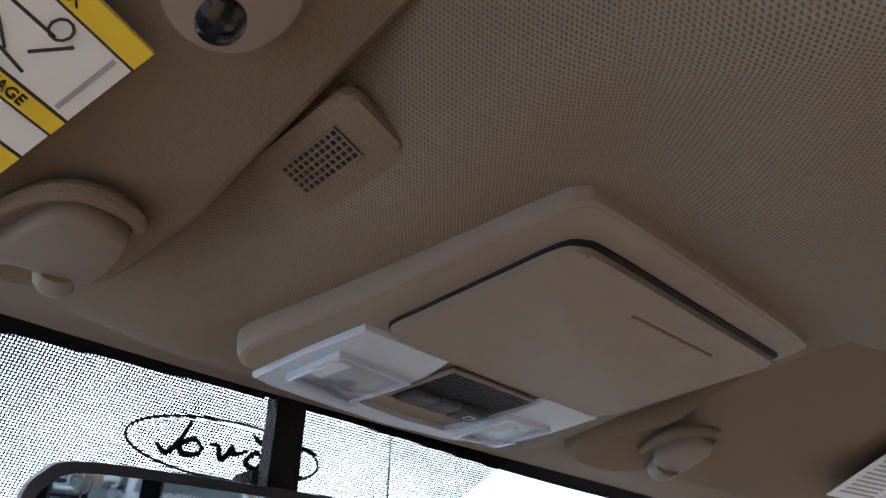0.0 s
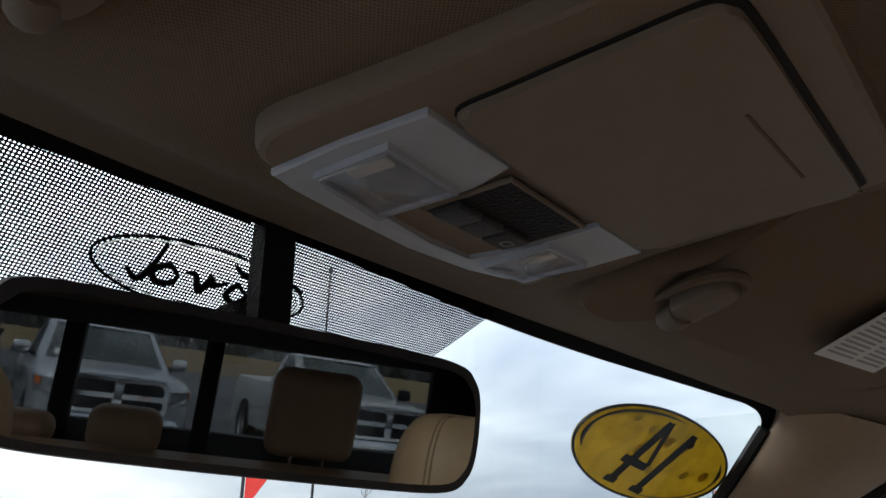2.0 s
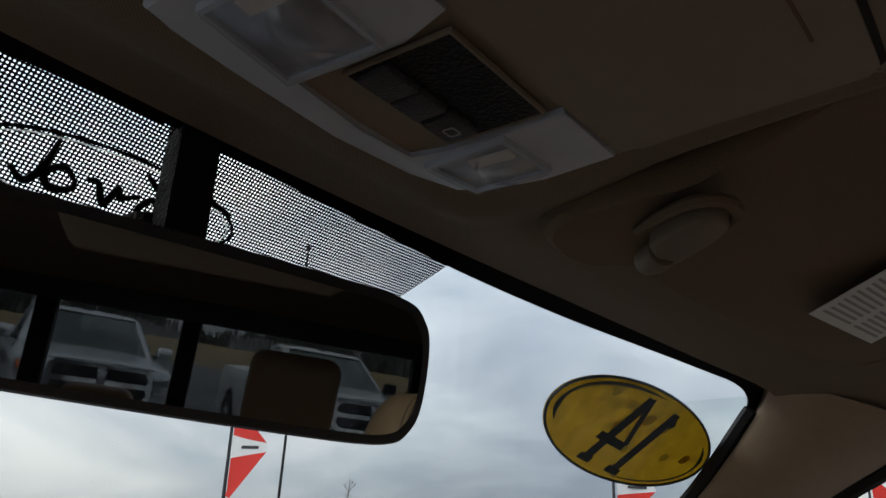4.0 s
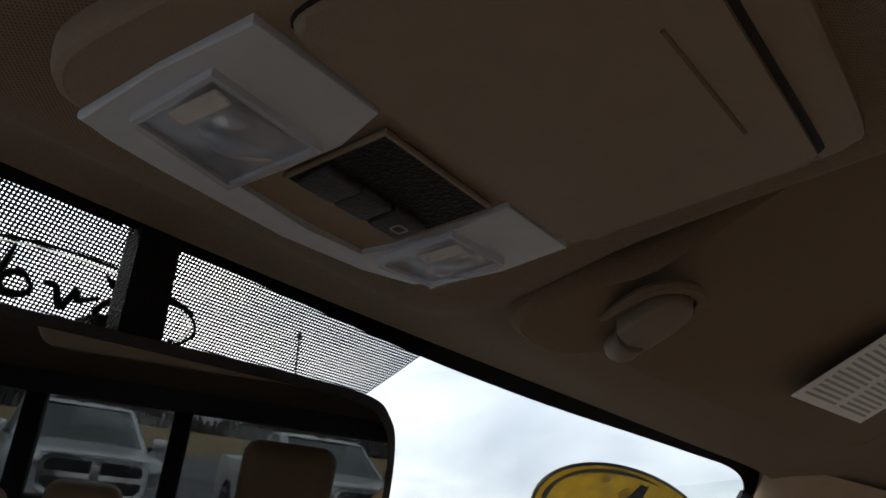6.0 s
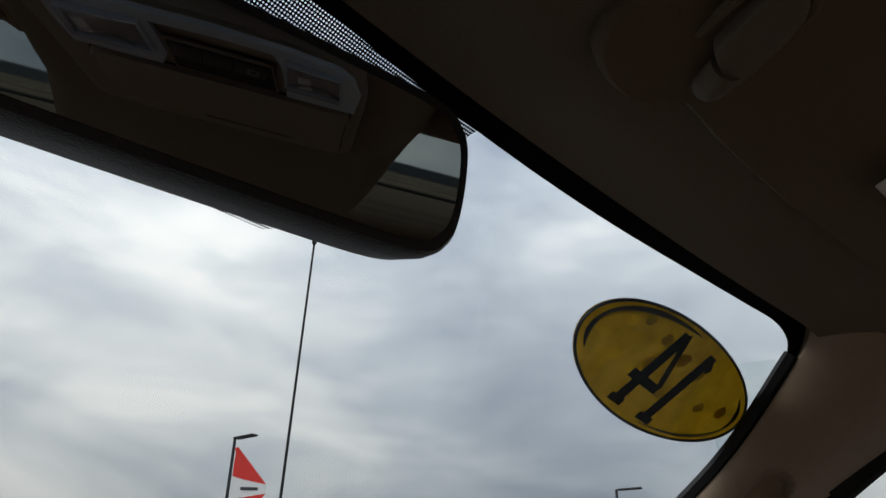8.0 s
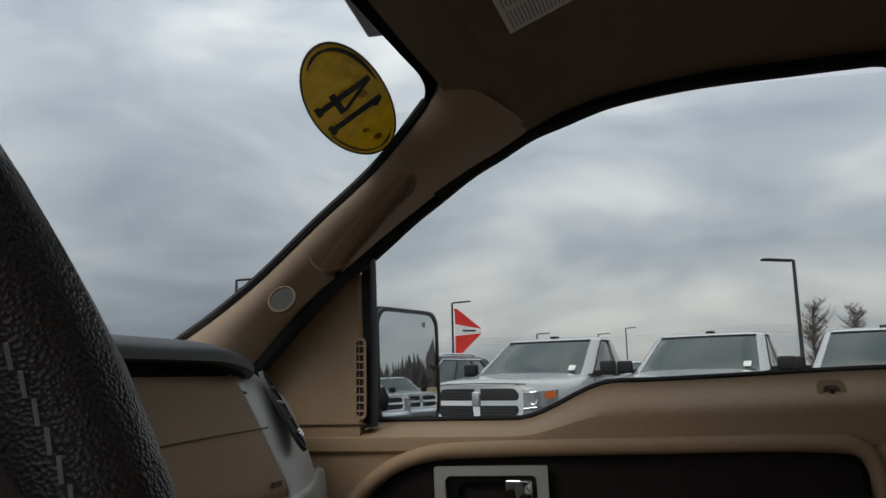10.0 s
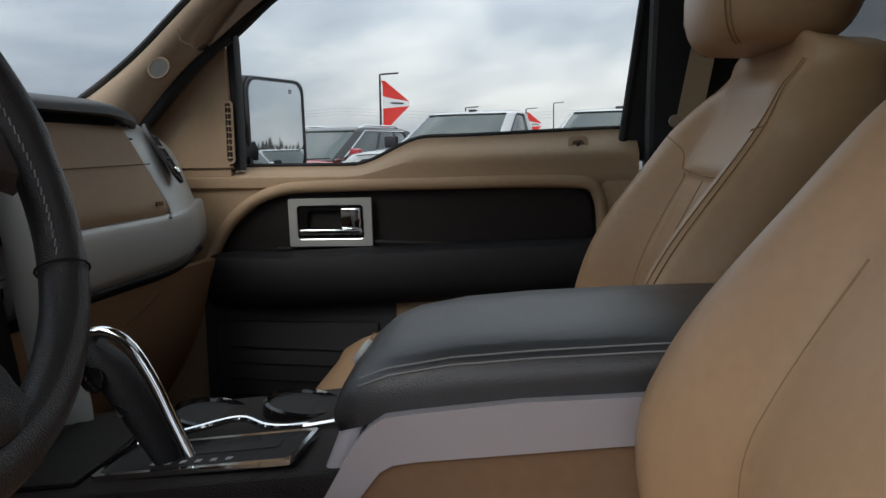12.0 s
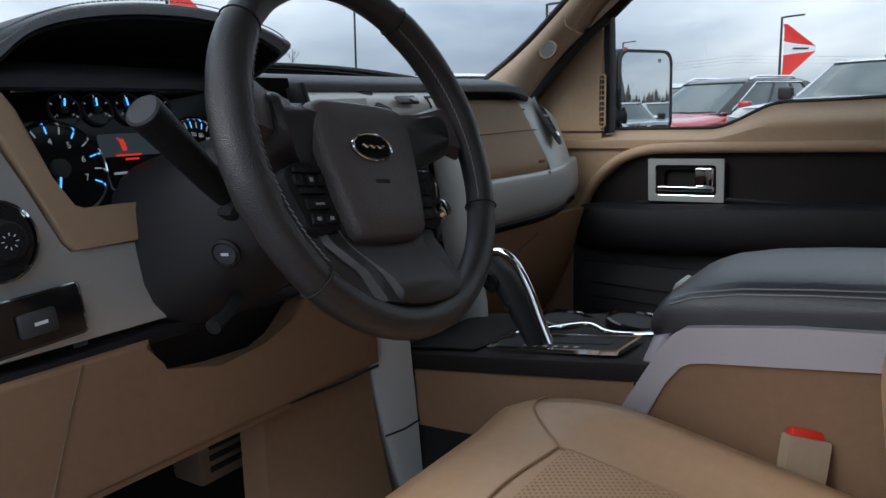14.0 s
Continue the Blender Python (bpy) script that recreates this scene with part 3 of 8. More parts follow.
part("frame_band", sheet(lambda u, v: Vector((lerp(0.800, 0.770, v) + 0.010 * (1 - u), lerp(0.262, -0.04, u) + 0.020 * v, (1.4785 if u == 0 else glass_top(min(lerp(0.262, -0.04, u), 0.228)) - 0.78 * max(lerp(0.262, -0.04, u) - 0.228, 0)) + 0.003 + 0.030 * v)), 30, 4, 0.006), M_RUBBER, door_gasket, "black door frame band")
# weather strip and black frame round the front doorways
WIN_TOP = [(door_x(glass_top(y)) - 0.002, y, glass_top(y) + 0.008) for y in (0.222, 0.19, 0.15, 0.10, 0.05, 0.0, -0.05, -0.10, -0.16, -0.22, -0.30, -0.37, -0.45, -0.53, -0.575)]
REAR_EDGE = [(0.780, -0.600, 1.757), (0.784, -0.611, 1.735), (0.792, -0.608, 1.68), (0.826, -0.583, 1.451), (0.846, -0.567, 1.311), (0.852, -0.562, 1.25)]
for side in (1, -1):
    seal = part("window_seal", tube([(side * x, y, z) for x, y, z in spline(WIN_TOP + REAR_EDGE, 80)], 0.0095, 8), M_RUBBER)
    tagged(seal, "black rubber weather strip round the door opening", "weather strip", kind="structure")
    strip_ = part("door_edge", loft([[Vector((side * (x + dx), y + dy, z)) for dx, dy in ((-0.004, 0.004), (-0.006, -0.055), (0.03, -0.055), (0.02, 0.004))] for x, y, z in spline(REAR_EDGE, 12)]), M_RUBBER)
    tagged(strip_, "black rear edge of the door frame", "door frame", kind="structure")
    rl = part("roof_rail", sheet(lambda u, v: Vector((side * lerp(0.773, door_x(glass_top(lerp(0.10, -1.97, u))) + 0.004, v), lerp(0.10, -1.97, u), lerp(door_top(lerp(0.10, -1.97, u)) + 0.004, glass_top(lerp(0.10, -1.97, u)) + 0.010, v) + 0.006 * math.sin(math.pi * v))), 90, 5, side * -0.02), M_RUBBER)
    tagged(rl, "black roof rail over the side windows", "roof rail", kind="structure")
    bp = thing("b_pillar", "black upright pillar trim behind the front door", "door pillar", (side * 0.82, -0.66, 0.5), kind="structure")
    part("cover", loft([[Vector((side * (x + dx), -0.665 + dy, z)) for dx, dy in ((0.0, 0.055), (-0.018, 0.03), (-0.02, -0.10), (0.0, -0.20), (0.05, -0.20), (0.05, 0.055))] for x, z in ((0.765, 1.775), (0.79, 1.6), (0.815, 1.4), (0.835, 1.2), (0.84, 0.9), (0.84, 0.4))]), M_SOFTBLACK, bp)
    part("door_seal", tube([(side * (x - 0.012), -0.616, z) for x, z in ((0.775, 1.765), (0.80, 1.6), (0.83, 1.4), (0.85, 1.2), (0.855, 0.9), (0.855, 0.4))], 0.012, 8), M_SEAL, bp)

# floor, firewall, cowl, rear wall
floor = part("floor", rbox((1.68, 2.85, 0.04), pose(0, -0.72, 0.42), 0.01), M_CARPET)
tagged(floor, "black cut-pile cabin carpet", "carpet", kind="structure")
fire = part("firewall", rbox((1.6, 0.04, 0.95), pose(0, 0.66, 0.88), 0.01), M_CARPET)
tagged(fire, "dark carpeted bulkhead under the dashboard", "bulkhead", kind="structure")
for side in (-1, 1):
    kick = part("wall_east_sill" if side > 0 else "wall_west_sill", rbox((0.05, 0.55 if side < 0 else 0.3, 0.8), pose(side * 0.80, 0.62 if side > 0 else 0.5, 0.82), 0.015), M_TAN)
    tagged(kick, "tan plastic footwell side panel", "kick panel", kind="structure")
wall_rear = thing("wall_rear", "rear cab wall with three-part sliding window", "cab wall", (0, -2.0, 0.45), kind="structure")
part("lower_panel", rbox((1.66, 0.05, 0.98), pose(0, -2.0, 0.95), 0.01), M_DARK, wall_rear)
part("upper_panel", rbox((1.60, 0.05, 0.15), pose(0, -1.98, 1.785), 0.01), M_DARK, wall_rear)
for x, w in ((-0.80, 0.16), (0.76, 0.2), (-0.435, 0.06), (-0.035, 0.055)):
    part("window_post", rbox((w, 0.045, 0.46), pose(x, -1.99, 1.54), 0.008), M_SOFTBLACK, wall_rear)
for x, w in ((-0.60, 0.30), (-0.235, 0.36), (0.33, 0.68)):
    part("pane", rbox((w + 0.02, 0.004, 0.45), pose(x, -1.992, 1.535), 0), M_TINT, wall_rear).visible_shadow = False
for side in (1, -1):
    rd = thing("door_2", "rear cab door with dark lower panel and privacy glass", "rear door", (side * 0.84, -1.15, 0.5), kind="structure")
    part("panel", rbox((0.06, 1.24, 0.80), pose(side * 0.85, -1.35, 0.87), 0.02), M_TAN, rd)
    part("rear_pillar", rbox((0.07, 0.16, 0.6), pose(side * 0.815, -1.92, 1.52, 0, side * -5), 0.02), M_SOFTBLACK, rd)
    part("pane", rbox((0.004, 1.14, 0.56), pose(side * 0.818, -1.32, 1.53, 0, side * -7), 0), M_TINT, rd)

# ---- passenger front door ----
door_1 = thing("door_1", "closed passenger door in tan with black armrest and insert", "car door", (0.84, -0.1, 0.5), kind="structure")


def sill_z(y):
    return 1.246 + 0.057 * sstep(0.0, -0.165, y) + 0.012 * sstep(-0.16, -0.60, y)


def door_face(u, v):
    """Upper tan panel from the window sill down to the insert."""
    y = lerp(0.40, -0.592, u)
    top = sill_z(y)
    low = 1.196
    z = lerp(top, low, v)
    k = (top - z) / max(top - low, 1e-3)
    x = 0.868 - 0.060 * sstep(0.0, 0.45, k) + 0.0 * k
    if k > 0.85:
        x += 0.012 * (k - 0.85) / 0.15
    return Vector((x, y, z))


part("backing", rbox((0.02, 1.06, 0.72), pose(0.868, -0.07, 0.86), 0.004), M_DARK, door_1)
part("upper_panel", sheet(door_face, 44, 12, -0.03), M_TAN, door_1, "tan soft-feel upper panel with dipped sill")
part("sill_seal", tube([(0.872, y, sill_z(y) + 0.003) for y in [lerp(0.235, -0.59, i / 30) for i in range(31)]], 0.005, 6), M_RUBBER, door_1)
part("door_glass", sheet(lambda u, v: Vector((lerp(0.876, 0.80, v), lerp(0.23, -0.60, u), lerp(1.24, 1.76, v))), 4, 4, 0.003), M_GLASS, door_1).visible_shadow = False
# sail panel in front of the window
sail = [(0.52, 1.20), (0.52, 1.30), (0.43, 1.375), (0.345, 1.446), (0.28, 1.490), (0.256, 1.500), (0.245, 1.49), (0.246, 1.246), (0.246, 1.20)]
part("sail_panel", prism(sail, 0.03, frame_from((0.812, 0, 0), (0, 1, 0), (0, 0, 1)), 0.004), M_TAN, door_1, "tan mirror sail panel")
part("sail_fillet", loft([[Vector((0.826 - 0.020 * math.cos(a), 0.246 - 0.006 * math.sin(a), z)) for a in [math.pi * k / 8 for k in range(9)]] for z in (1.246, 1.32, 1.40, 1.485)], False), M_TAN, door_1)
part("glass_run", loft([[Vector((x + dx, 0.2335 + dy, z)) for dx, dy in ((-0.012, 0.008), (-0.012, -0.006), (-0.008, -0.0085), (0.020, -0.0085), (0.020, 0.008))] for x, z in ((0.828, 1.240), (0.828, 1.40), (0.822, 1.50), (0.818, 1.525))]), M_RUBBER, door_1, "black glass run in front of the window")
part("sail_seam", tube([(0.809, y, 1.246) for y in (0.40, 0.32, 0.236)], 0.0014, 5), M_SEAM, door_1)
slot = frame_from((0.806, 0.243, 1.319), (0, 1, 0), (0, 0.06, 1))
part("vent_frame", ring_plate(rounded(0.019, 0.130, 0.008), rounded(0.012, 0.121, 0.005), 0.006, slot @ pose(0, 0, -0.003)), M_TAN, door_1)
part("vent_backing", prism(rounded(0.015, 0.125, 0.005), 0.002, slot @ pose(0, 0, 0.001)), M_RUBBER, door_1)
for i in range(9):
    part("vent_slat", rbox((0.012, 0.0035, 0.004), slot @ pose(0, -0.052 + 0.013 * i, -0.0005), 0.001, 1), M_TAN, door_1)
# black insert with its tan bead
INSERT = [(0.285, 1.062), (0.245, 1.118), (0.195, 1.162), (0.135, 1.186), (0.05, 1.193), (-0.20, 1.197), (-0.40, 1.200), (-0.475, 1.196), (-0.498, 1.172), (-0.503, 1.12), (-0.505, 1.05), (0.0, 1.04)]
DOOR_M = frame_from((0.818, 0, 0), (0, 1, 0), (0, 0, 1))
part("insert", prism(INSERT, 0.012, DOOR_M, 0.0), M_BROWN_DARK, door_1, "dark brown grained insert")
bead = [(0.812 - 0.004, y, z) for y, z in [(0.298, 1.045), (0.262, 1.118), (0.205, 1.172), (0.138, 1.199), (0.05, 1.206), (-0.20, 1.210), (-0.40, 1.213), (-0.488, 1.208), (-0.515, 1.178), (-0.522, 1.12), (-0.526, 1.04)]]
part("insert_bead", tube(spline(bead, 50), 0.013, 10), M_TAN, door_1, "raised tan bead round the insert")
part("rear_strip", rbox((0.05, 0.075, 0.30), pose(0.835, -0.555, 1.08), 0.012), M_TAN, door_1)
part("front_panel", prism([(0.46, 1.212), (0.46, 0.55), (0.30, 0.55), (0.292, 1.04), (0.25, 1.12), (0.20, 1.17), (0.14, 1.20), (0.14, 1.212)], 0.03, frame_from((0.816, 0, 0), (0, 1, 0), (0, 0, 1)), 0.003), M_TAN, door_1)
# armrest
ar = []
for y, s in ((0.305, 0.35), (0.298, 0.72), (0.28, 0.92), (0.24, 1.0), (0.1, 1.0), (-0.2, 1.0), (-0.45, 1.0), (-0.52, 0.98)):
    top, bot = 1.070 + 0.028 * sstep(0.2, -0.5, y), 0.955 + 0.03 * sstep(0.2, -0.5, y)
    c = (top + bot) / 2
    ar.append([Vector((x, y, c + (z - c) * s)) for x, z in ((0.83, top), (0.775, top + 0.002), (0.752, top - 0.008), (0.742, top - 0.03), (0.742, bot + 0.045), (0.75, bot + 0.015), (0.77, bot), (0.83, bot))])
part("armrest", loft(ar), M_SOFTBLACK, door_1, "soft black armrest")
part("armrest_slot", rbox((0.012, 0.15, 0.006), pose(0.793, -0.135, 1.090, 2, 0, 0), 0.002), M_RUBBER, door_1)
part("armrest_slot", rbox((0.012, 0.03, 0.006), pose(0.80, 0.135, 1.077), 0.002), M_RUBBER, door_1)
part("lower_panel", rbox((0.03, 0.90, 0.42), pose(0.82, -0.13, 0.76), 0.01), M_DARK, door_1, "dark grey lower panel")
pk = []
for y, s in ((0.30, 0.2), (0.285, 0.9), (0.2, 1), (0.0, 1), (-0.06, 0.9), (-0.07, 0.2)):
    pk.append([Vector((0.825 - dx * s, y, z)) for dx, z in ((0, 0.925), (0.03, 0.92), (0.038, 0.85), (0.035, 0.72), (0.0, 0.66))])
part("map_pocket", loft(pk, False), M_DARK, door_1, "ribbed dark map pocket")
for i in range(4):
    part("pocket_rib", rbox((0.004, 0.30, 0.003), pose(0.787, 0.11, 0.76 + 0.035 * i, 1.5), 0.001, 1), M_SOFTBLACK, door_1)
part("lower_tan", rbox((0.03, 0.46, 0.06), pose(0.802, -0.33, 0.945, 2), 0.01), M_TAN, door_1)
# handle set
hm = frame_from((0.806, 0.0355, 1.1315), (0.02, 1, -0.012), (-0.03, 0, 1))
hm = hm @ pose(0, 0, 0, 0, 180, 0)
part("bezel", ring_plate(rounded(0.176, 0.100, 0.003, 2), rounded(0.142, 0.072, 0.008, 2), 0.008, hm @ pose(0, 0, -0.004)), M_SILVER, door_1, "satin silver door handle bezel")
part("cup", ring_plate(rounded(0.142, 0.072, 0.008, 4), rounded(0.10, 0.05, 0.012, 4), -0.02, hm @ pose(0, 0, 0.0)), M_GLOSSBLACK, door_1)
part("cup_back", prism(rounded(0.142, 0.072, 0.008, 4), 0.002, hm @ pose(0, 0, -0.022)), M_GLOSSBLACK, door_1)
part("pull_lever", merge(rbox((0.134, 0.014, 0.010), hm @ pose(0, -0.020, 0.002, 14), 0.004, 3), rbox((0.044, 0.044, 0.009), hm @ pose(0.043, 0.008, -0.001, 0, -5), 0.004, 3)), M_CHROME, door_1, "chrome pull lever and lock tab")
part("handle_rim", tube([hm @ Vector((x, y, 0.002)) for x, y in rounded(0.142, 0.072, 0.008, 4)], 0.0018, 6, closed=True), M_CHROME, door_1)
# lock recess
lk = frame_from((0.836, -0.474, 1.279), (0, 1, 0), (0.45, 0, 1)) @ pose(0, 0, 0, 0, 180, 0)
part("lock_cup", ring_plate(rounded(0.040, 0.045, 0.010), rounded(0.024, 0.026, 0.008), 0.004, lk @ pose(0, 0, 0.002)), M_TAN, door_1)
part("lock_hole", prism(rounded(0.026, 0.028, 0.008), 0.002, lk @ pose(0, 0, 0.002)), M_SEAM, door_1)
part("lock_pin", lathe([(0.0, 0.014), (0.004, 0.013), (0.0045, 0.0), (0.0045, -0.008)], pose(0.833, -0.474, 1.276), 12), M_DARK, door_1)

# exterior mirror
em = thing("door_mirror", "black-framed door mirror outside the passenger window", "door mirror", (1.05, 0.22, 1.23))
mm = frame_from((1.060, 0.224, 1.340), (0.93, -0.35, 0.0), (0, 0.02, 1))
outl = rounded(0.212, 0.214, 0.03, 5)
part("housing", loft([[mm @ Vector((x * s, y * s, z)) for x, y in outl] for s, z in ((1.0, 0.004), (1.04, 0.0), (1.06, -0.02), (1.02, -0.07), (0.86, -0.11), (0.5, -0.125))]), M_SOFTBLACK, em)
part("rim", ring_plate([(x * 1.02, y * 1.02) for x, y in outl], [(x * 0.95, y * 0.955) for x, y in outl], 0.008, mm), M_GLOSSBLACK, em)
part("mirror_glass", prism([(x * 0.955, y * 0.96) for x, y in outl], 0.003, mm @ pose(0, 0, 0.003)), M_MIRROR, em, "mirror glass")
part("arm", tube([(0.99, 0.27, 1.28), (0.93, 0.30, 1.27), (0.885, 0.315, 1.265)], [0.035, 0.03, 0.035], 10), M_SOFTBLACK, em)
part("heater_mark", rbox((0.012, 0.010, 0.0004), mm @ pose(0.055, 0.082, 0.0062), 0), M_GREYINK, em)

# ---- overhead: console, visors, mirror ----
oc = thing("overhead_console", "beige overhead console with two map lamps and lidded bin", "overhead console", (0.01, -0.05, 1.72))


def oz(y):
    return 1.718 - 0.07 * (y - 0.03) if y < 0.03 else 1.718 + 0.12 * (y - 0.03)


OUT = [(-0.086, 0.012), (-0.082, 0.027), (-0.070, 0.033), (-0.042, 0.0365), (0.006, 0.0395), (0.043, 0.0365), (0.066, 0.031), (0.0755, 0.022), (0.082, -0.001), (0.087, -0.026), (0.091, -0.075), (0.0945, -0.117), (0.093, -0.127), (0.083, -0.1325), (0.01, -0.134), (-0.053, -0.1335), (-0.064, -0.130), (-0.0675, -0.120), (-0.073, -0.075), (-0.080, -0.025)]
OUTL = smooth_poly(OUT, 100)
cx, cy = 0.008, -0.05
rings = []
for s, dz in ((1.012, 0.014), (1.012, 0.008), (1.008, 0.0035), (0.997, 0.0008), (0.977, 0.0)):
    rings.append([Vector((cx + (x - cx) * s, cy + (y - cy) * s, oz(y) + dz)) for x, y in OUTL])
part("body", loft(rings, True, False), M_TRIM, oc)
SH = Matrix(((1, 0, 0, 0), (0, 1, 0, 0), (0, -0.07, 1, 1.7201), (0, 0, 0, 1)))
part("face", prism([(cx + (x - cx) * 0.977, cy + (y - cy) * 0.977) for x, y in OUTL], 0.002, SH), M_TRIM, oc)
LID = smooth_poly([(-0.0575, -0.036), (-0.057, -0.055), (-0.0545, -0.090), (-0.0525, -0.112), (-0.0475, -0.1185), (-0.036, -0.1205), (0.02, -0.1205), (0.078, -0.1205), (0.0865, -0.1195), (0.0875, -0.113), (0.085, -0.085), (0.0825, -0.055), (0.0805, -0.034), (0.06, -0.0325), (0.02, -0.032), (-0.02, -0.0325), (-0.045, -0.034)], 84)
part("lid_gap", prism(LID, -0.0012, SH), M_RUBBER, oc)
bin_lid = part("bin_lid", prism([(0.014 + (x - 0.014) * 0.988, -0.0755 + (y + 0.0765) * 0.972) for x, y in LID], -0.0042, SH, 0.0028, 3), M_TRIM, oc, "beige sunglasses bin lid")
part("lid_line", rbox((0.055, 0.0011, 0.0008), SH @ pose(0.029, -0.1042, -0.0043, 0, 0, -1.5), 0), M_SEAM, bin_lid)
WHITE = [(-0.0722, 0.0318), (-0.0690, 0.0), (-0.0640, -0.0305), (-0.0195, -0.0300), (-0.0160, -0.0124), (-0.0195, 0.008), (-0.0240, 0.0262), (0.0087, 0.0290), (0.0350, 0.0285), (0.0395, 0.0166), (0.0440, -0.0122), (0.0450, -0.0300), (0.0830, -0.0300), (0.0815, -0.001), (0.0745, 0.020), (0.066, 0.0302), (0.043, 0.0356), (0.006, 0.0385), (-0.042, 0.0355), (-0.062, 0.0335)]
housing = part("lamp_surround", prism(WHITE, -0.0028, SH, 0.0010), M_WHITE_LENS, oc, "pale blue-white lamp surround")
for quad, bulb in ((((-0.0635, 0.0193), (-0.0605, -0.0112), (-0.0212, -0.0085), (-0.0268, 0.0250)), -0.0545), (((0.0405, 0.0255), (0.0433, -0.0068), (0.0727, -0.0082), (0.0685, 0.0224)), 0.052)):
    mid = Vector((sum(q[0] for q in quad) / 4, sum(q[1] for q in quad) / 4))

    def inset(k):
        return [(mid.x + (x - mid.x) * k, mid.y + (y - mid.y) * k) for x, y in quad]

    lens = part("lamp_lens", prism(inset(1.0), -0.0012, SH @ pose(0, 0, -0.0028), 0.0004), M_LAMPBOWL, housing, "clear map lamp lens with ribbed edge")
    part("lens_cover", prism(inset(0.99), -0.0030, SH @ pose(0, 0, -0.0042), 0.0012), M_CLEAR, lens)
    part("lens_rim", ring_plate(inset(1.02), inset(0.93), -0.0030, SH @ pose(0, 0, -0.0026)), M_WHITE_LENS, lens)
    part("bulb_holder", rbox((0.0065, 0.017, 0.0012), SH @ pose(bulb, mid.y - 0.004, -0.0043, 0, 0, 10), 0.0005, 1), M_LABEL, lens)
    arc = [SH @ Vector((mid.x - 0.010 + 0.024 * k / 10, mid.y + 0.006 * math.sin(0.35 * k) - 0.002, -0.0076)) for k in range(11)]
    part("lens_rib", tube(arc, 0.0008, 5), M_CLEAR, lens)
SWP_O = [(-0.0166, 0.0112), (-0.0121, -0.0255), (0.0400, -0.0248), (0.0350, 0.0105)]
sw = part("switch_panel", prism(SWP_O, -0.0010, SH @ pose(0, 0, -0.0022)), M_SOFTBLACK, oc, "black recessed switch panel")
part("panel_lip", tube([SH @ Vector((x, y, -0.0022)) for x, y in SWP_O], 0.0012, 6, closed=True), M_TRIM, sw)
for k, (xa, wd) in enumerate(((-0.0060, 0.0155), (0.0090, 0.0140), (0.0255, 0.0155))):
    part("rocker_switch", rbox((wd, 0.0135, 0.0035), SH @ pose(xa, 0.0030, -0.0038, 6), 0.0012), M_DARK, sw)
part("switch_mark", ring_plate(rounded(0.0055, 0.005, 0.001, 2), rounded(0.0044, 0.0038, 0.0008, 2), -0.0003, SH @ pose(0.0265, 0.003, -0.0056, 6)), M_GREYINK, sw)

# microphone grille
mg = thing("microphone_grille", "beige microphone grille let into the headliner", "grille", (-0.109, -0.06, 1.75))
mgm = frame_from((-0.1165, -0.0735, roof_z(-0.1165, -0.0735) - 0.0012), (-0.02, 1, -0.06), (1, 0.02, -0.42)) @ Matrix.Diagonal((0.90, 0.84, 1, 1))
part("plate", prism(rounded(0.057, 0.034, 0.007), 0.0045, mgm, 0.003), M_VISOR, mg)
part("mesh_backing", prism(rounded(0.030, 0.0140, 0.002, 2), 0.0005, mgm @ pose(0.0, -0.0015, 0.0045)), M_RUBBER, mg)
for i in range(11):
    part("bar", rbox((0.0008, 0.0140, 0.0010), mgm @ pose(-0.0146 + 0.00292 * i, -0.0015, 0.0052), 0), M_VISOR, mg)
for j in range(6):
    part("bar", rbox((0.030, 0.0008, 0.0010), mgm @ pose(0.0, -0.0015 - 0.0068 + 0.00272 * j, 0.0052), 0), M_VISOR, mg)


def vis_z(y):
    return max(1.7285, 1.714 - 0.4 * y)


def visor(side, name_label):
    v = thing("sun_visor", name_label, "sun visor", (side * 0.36, -0.08, 1.74))
    poly = [(0.139, 0.020), (0.145, 0.034), (0.158, 0.046), (0.178, 0.051), (0.196, 0.050), (0.205, 0.045), (0.209, 0.036), (0.216, 0.029), (0.240, 0.0275), (0.27, 0.0265), (0.32, 0.021), (0.36, 0.0165), (0.41, 0.0075), (0.46, 0.0005), (0.51, -0.008), (0.530, -0.014), (0.541, -0.026), (0.542, -0.050), (0.552, -0.064), (0.59, -0.075), (0.622, -0.088), (0.638, -0.110), (0.635, -0.160), (0.615, -0.184), (0.58, -0.188), (0.40, -0.188), (0.24, -0.187), (0.165, -0.184), (0.153, -0.170), (0.149, -0.14), (0.144, -0.10), (0.140, -0.05), (0.137, -0.01)]
    if side < 0:
        poly = poly[:-6] + [(0.150, -0.184), (0.134, -0.176), (0.1275, -0.155), (0.128, -0.128), (0.131, -0.1016), (0.1334, -0.0772), (0.1365, -0.0513), (0.1375, -0.0192)]
    out = smooth_poly(poly, 132)
    mx_, my_ = 0.36, -0.08
    rings = []
    for s, dz in ((0.965, 0.020), (0.995, 0.016), (1.0, 0.010), (0.992, 0.003), (0.965, 0.0)):
        rings.append([Vector((side * (mx_ + (x - mx_) * (1 - (1 - s) * 0.5)), my_ + (y - my_) * s, vis_z(my_ + (y - my_) * s) + dz)) for x, y in out])
    part("pad", loft(rings), M_VISOR, v, "tan cloth visor pad")
    return v


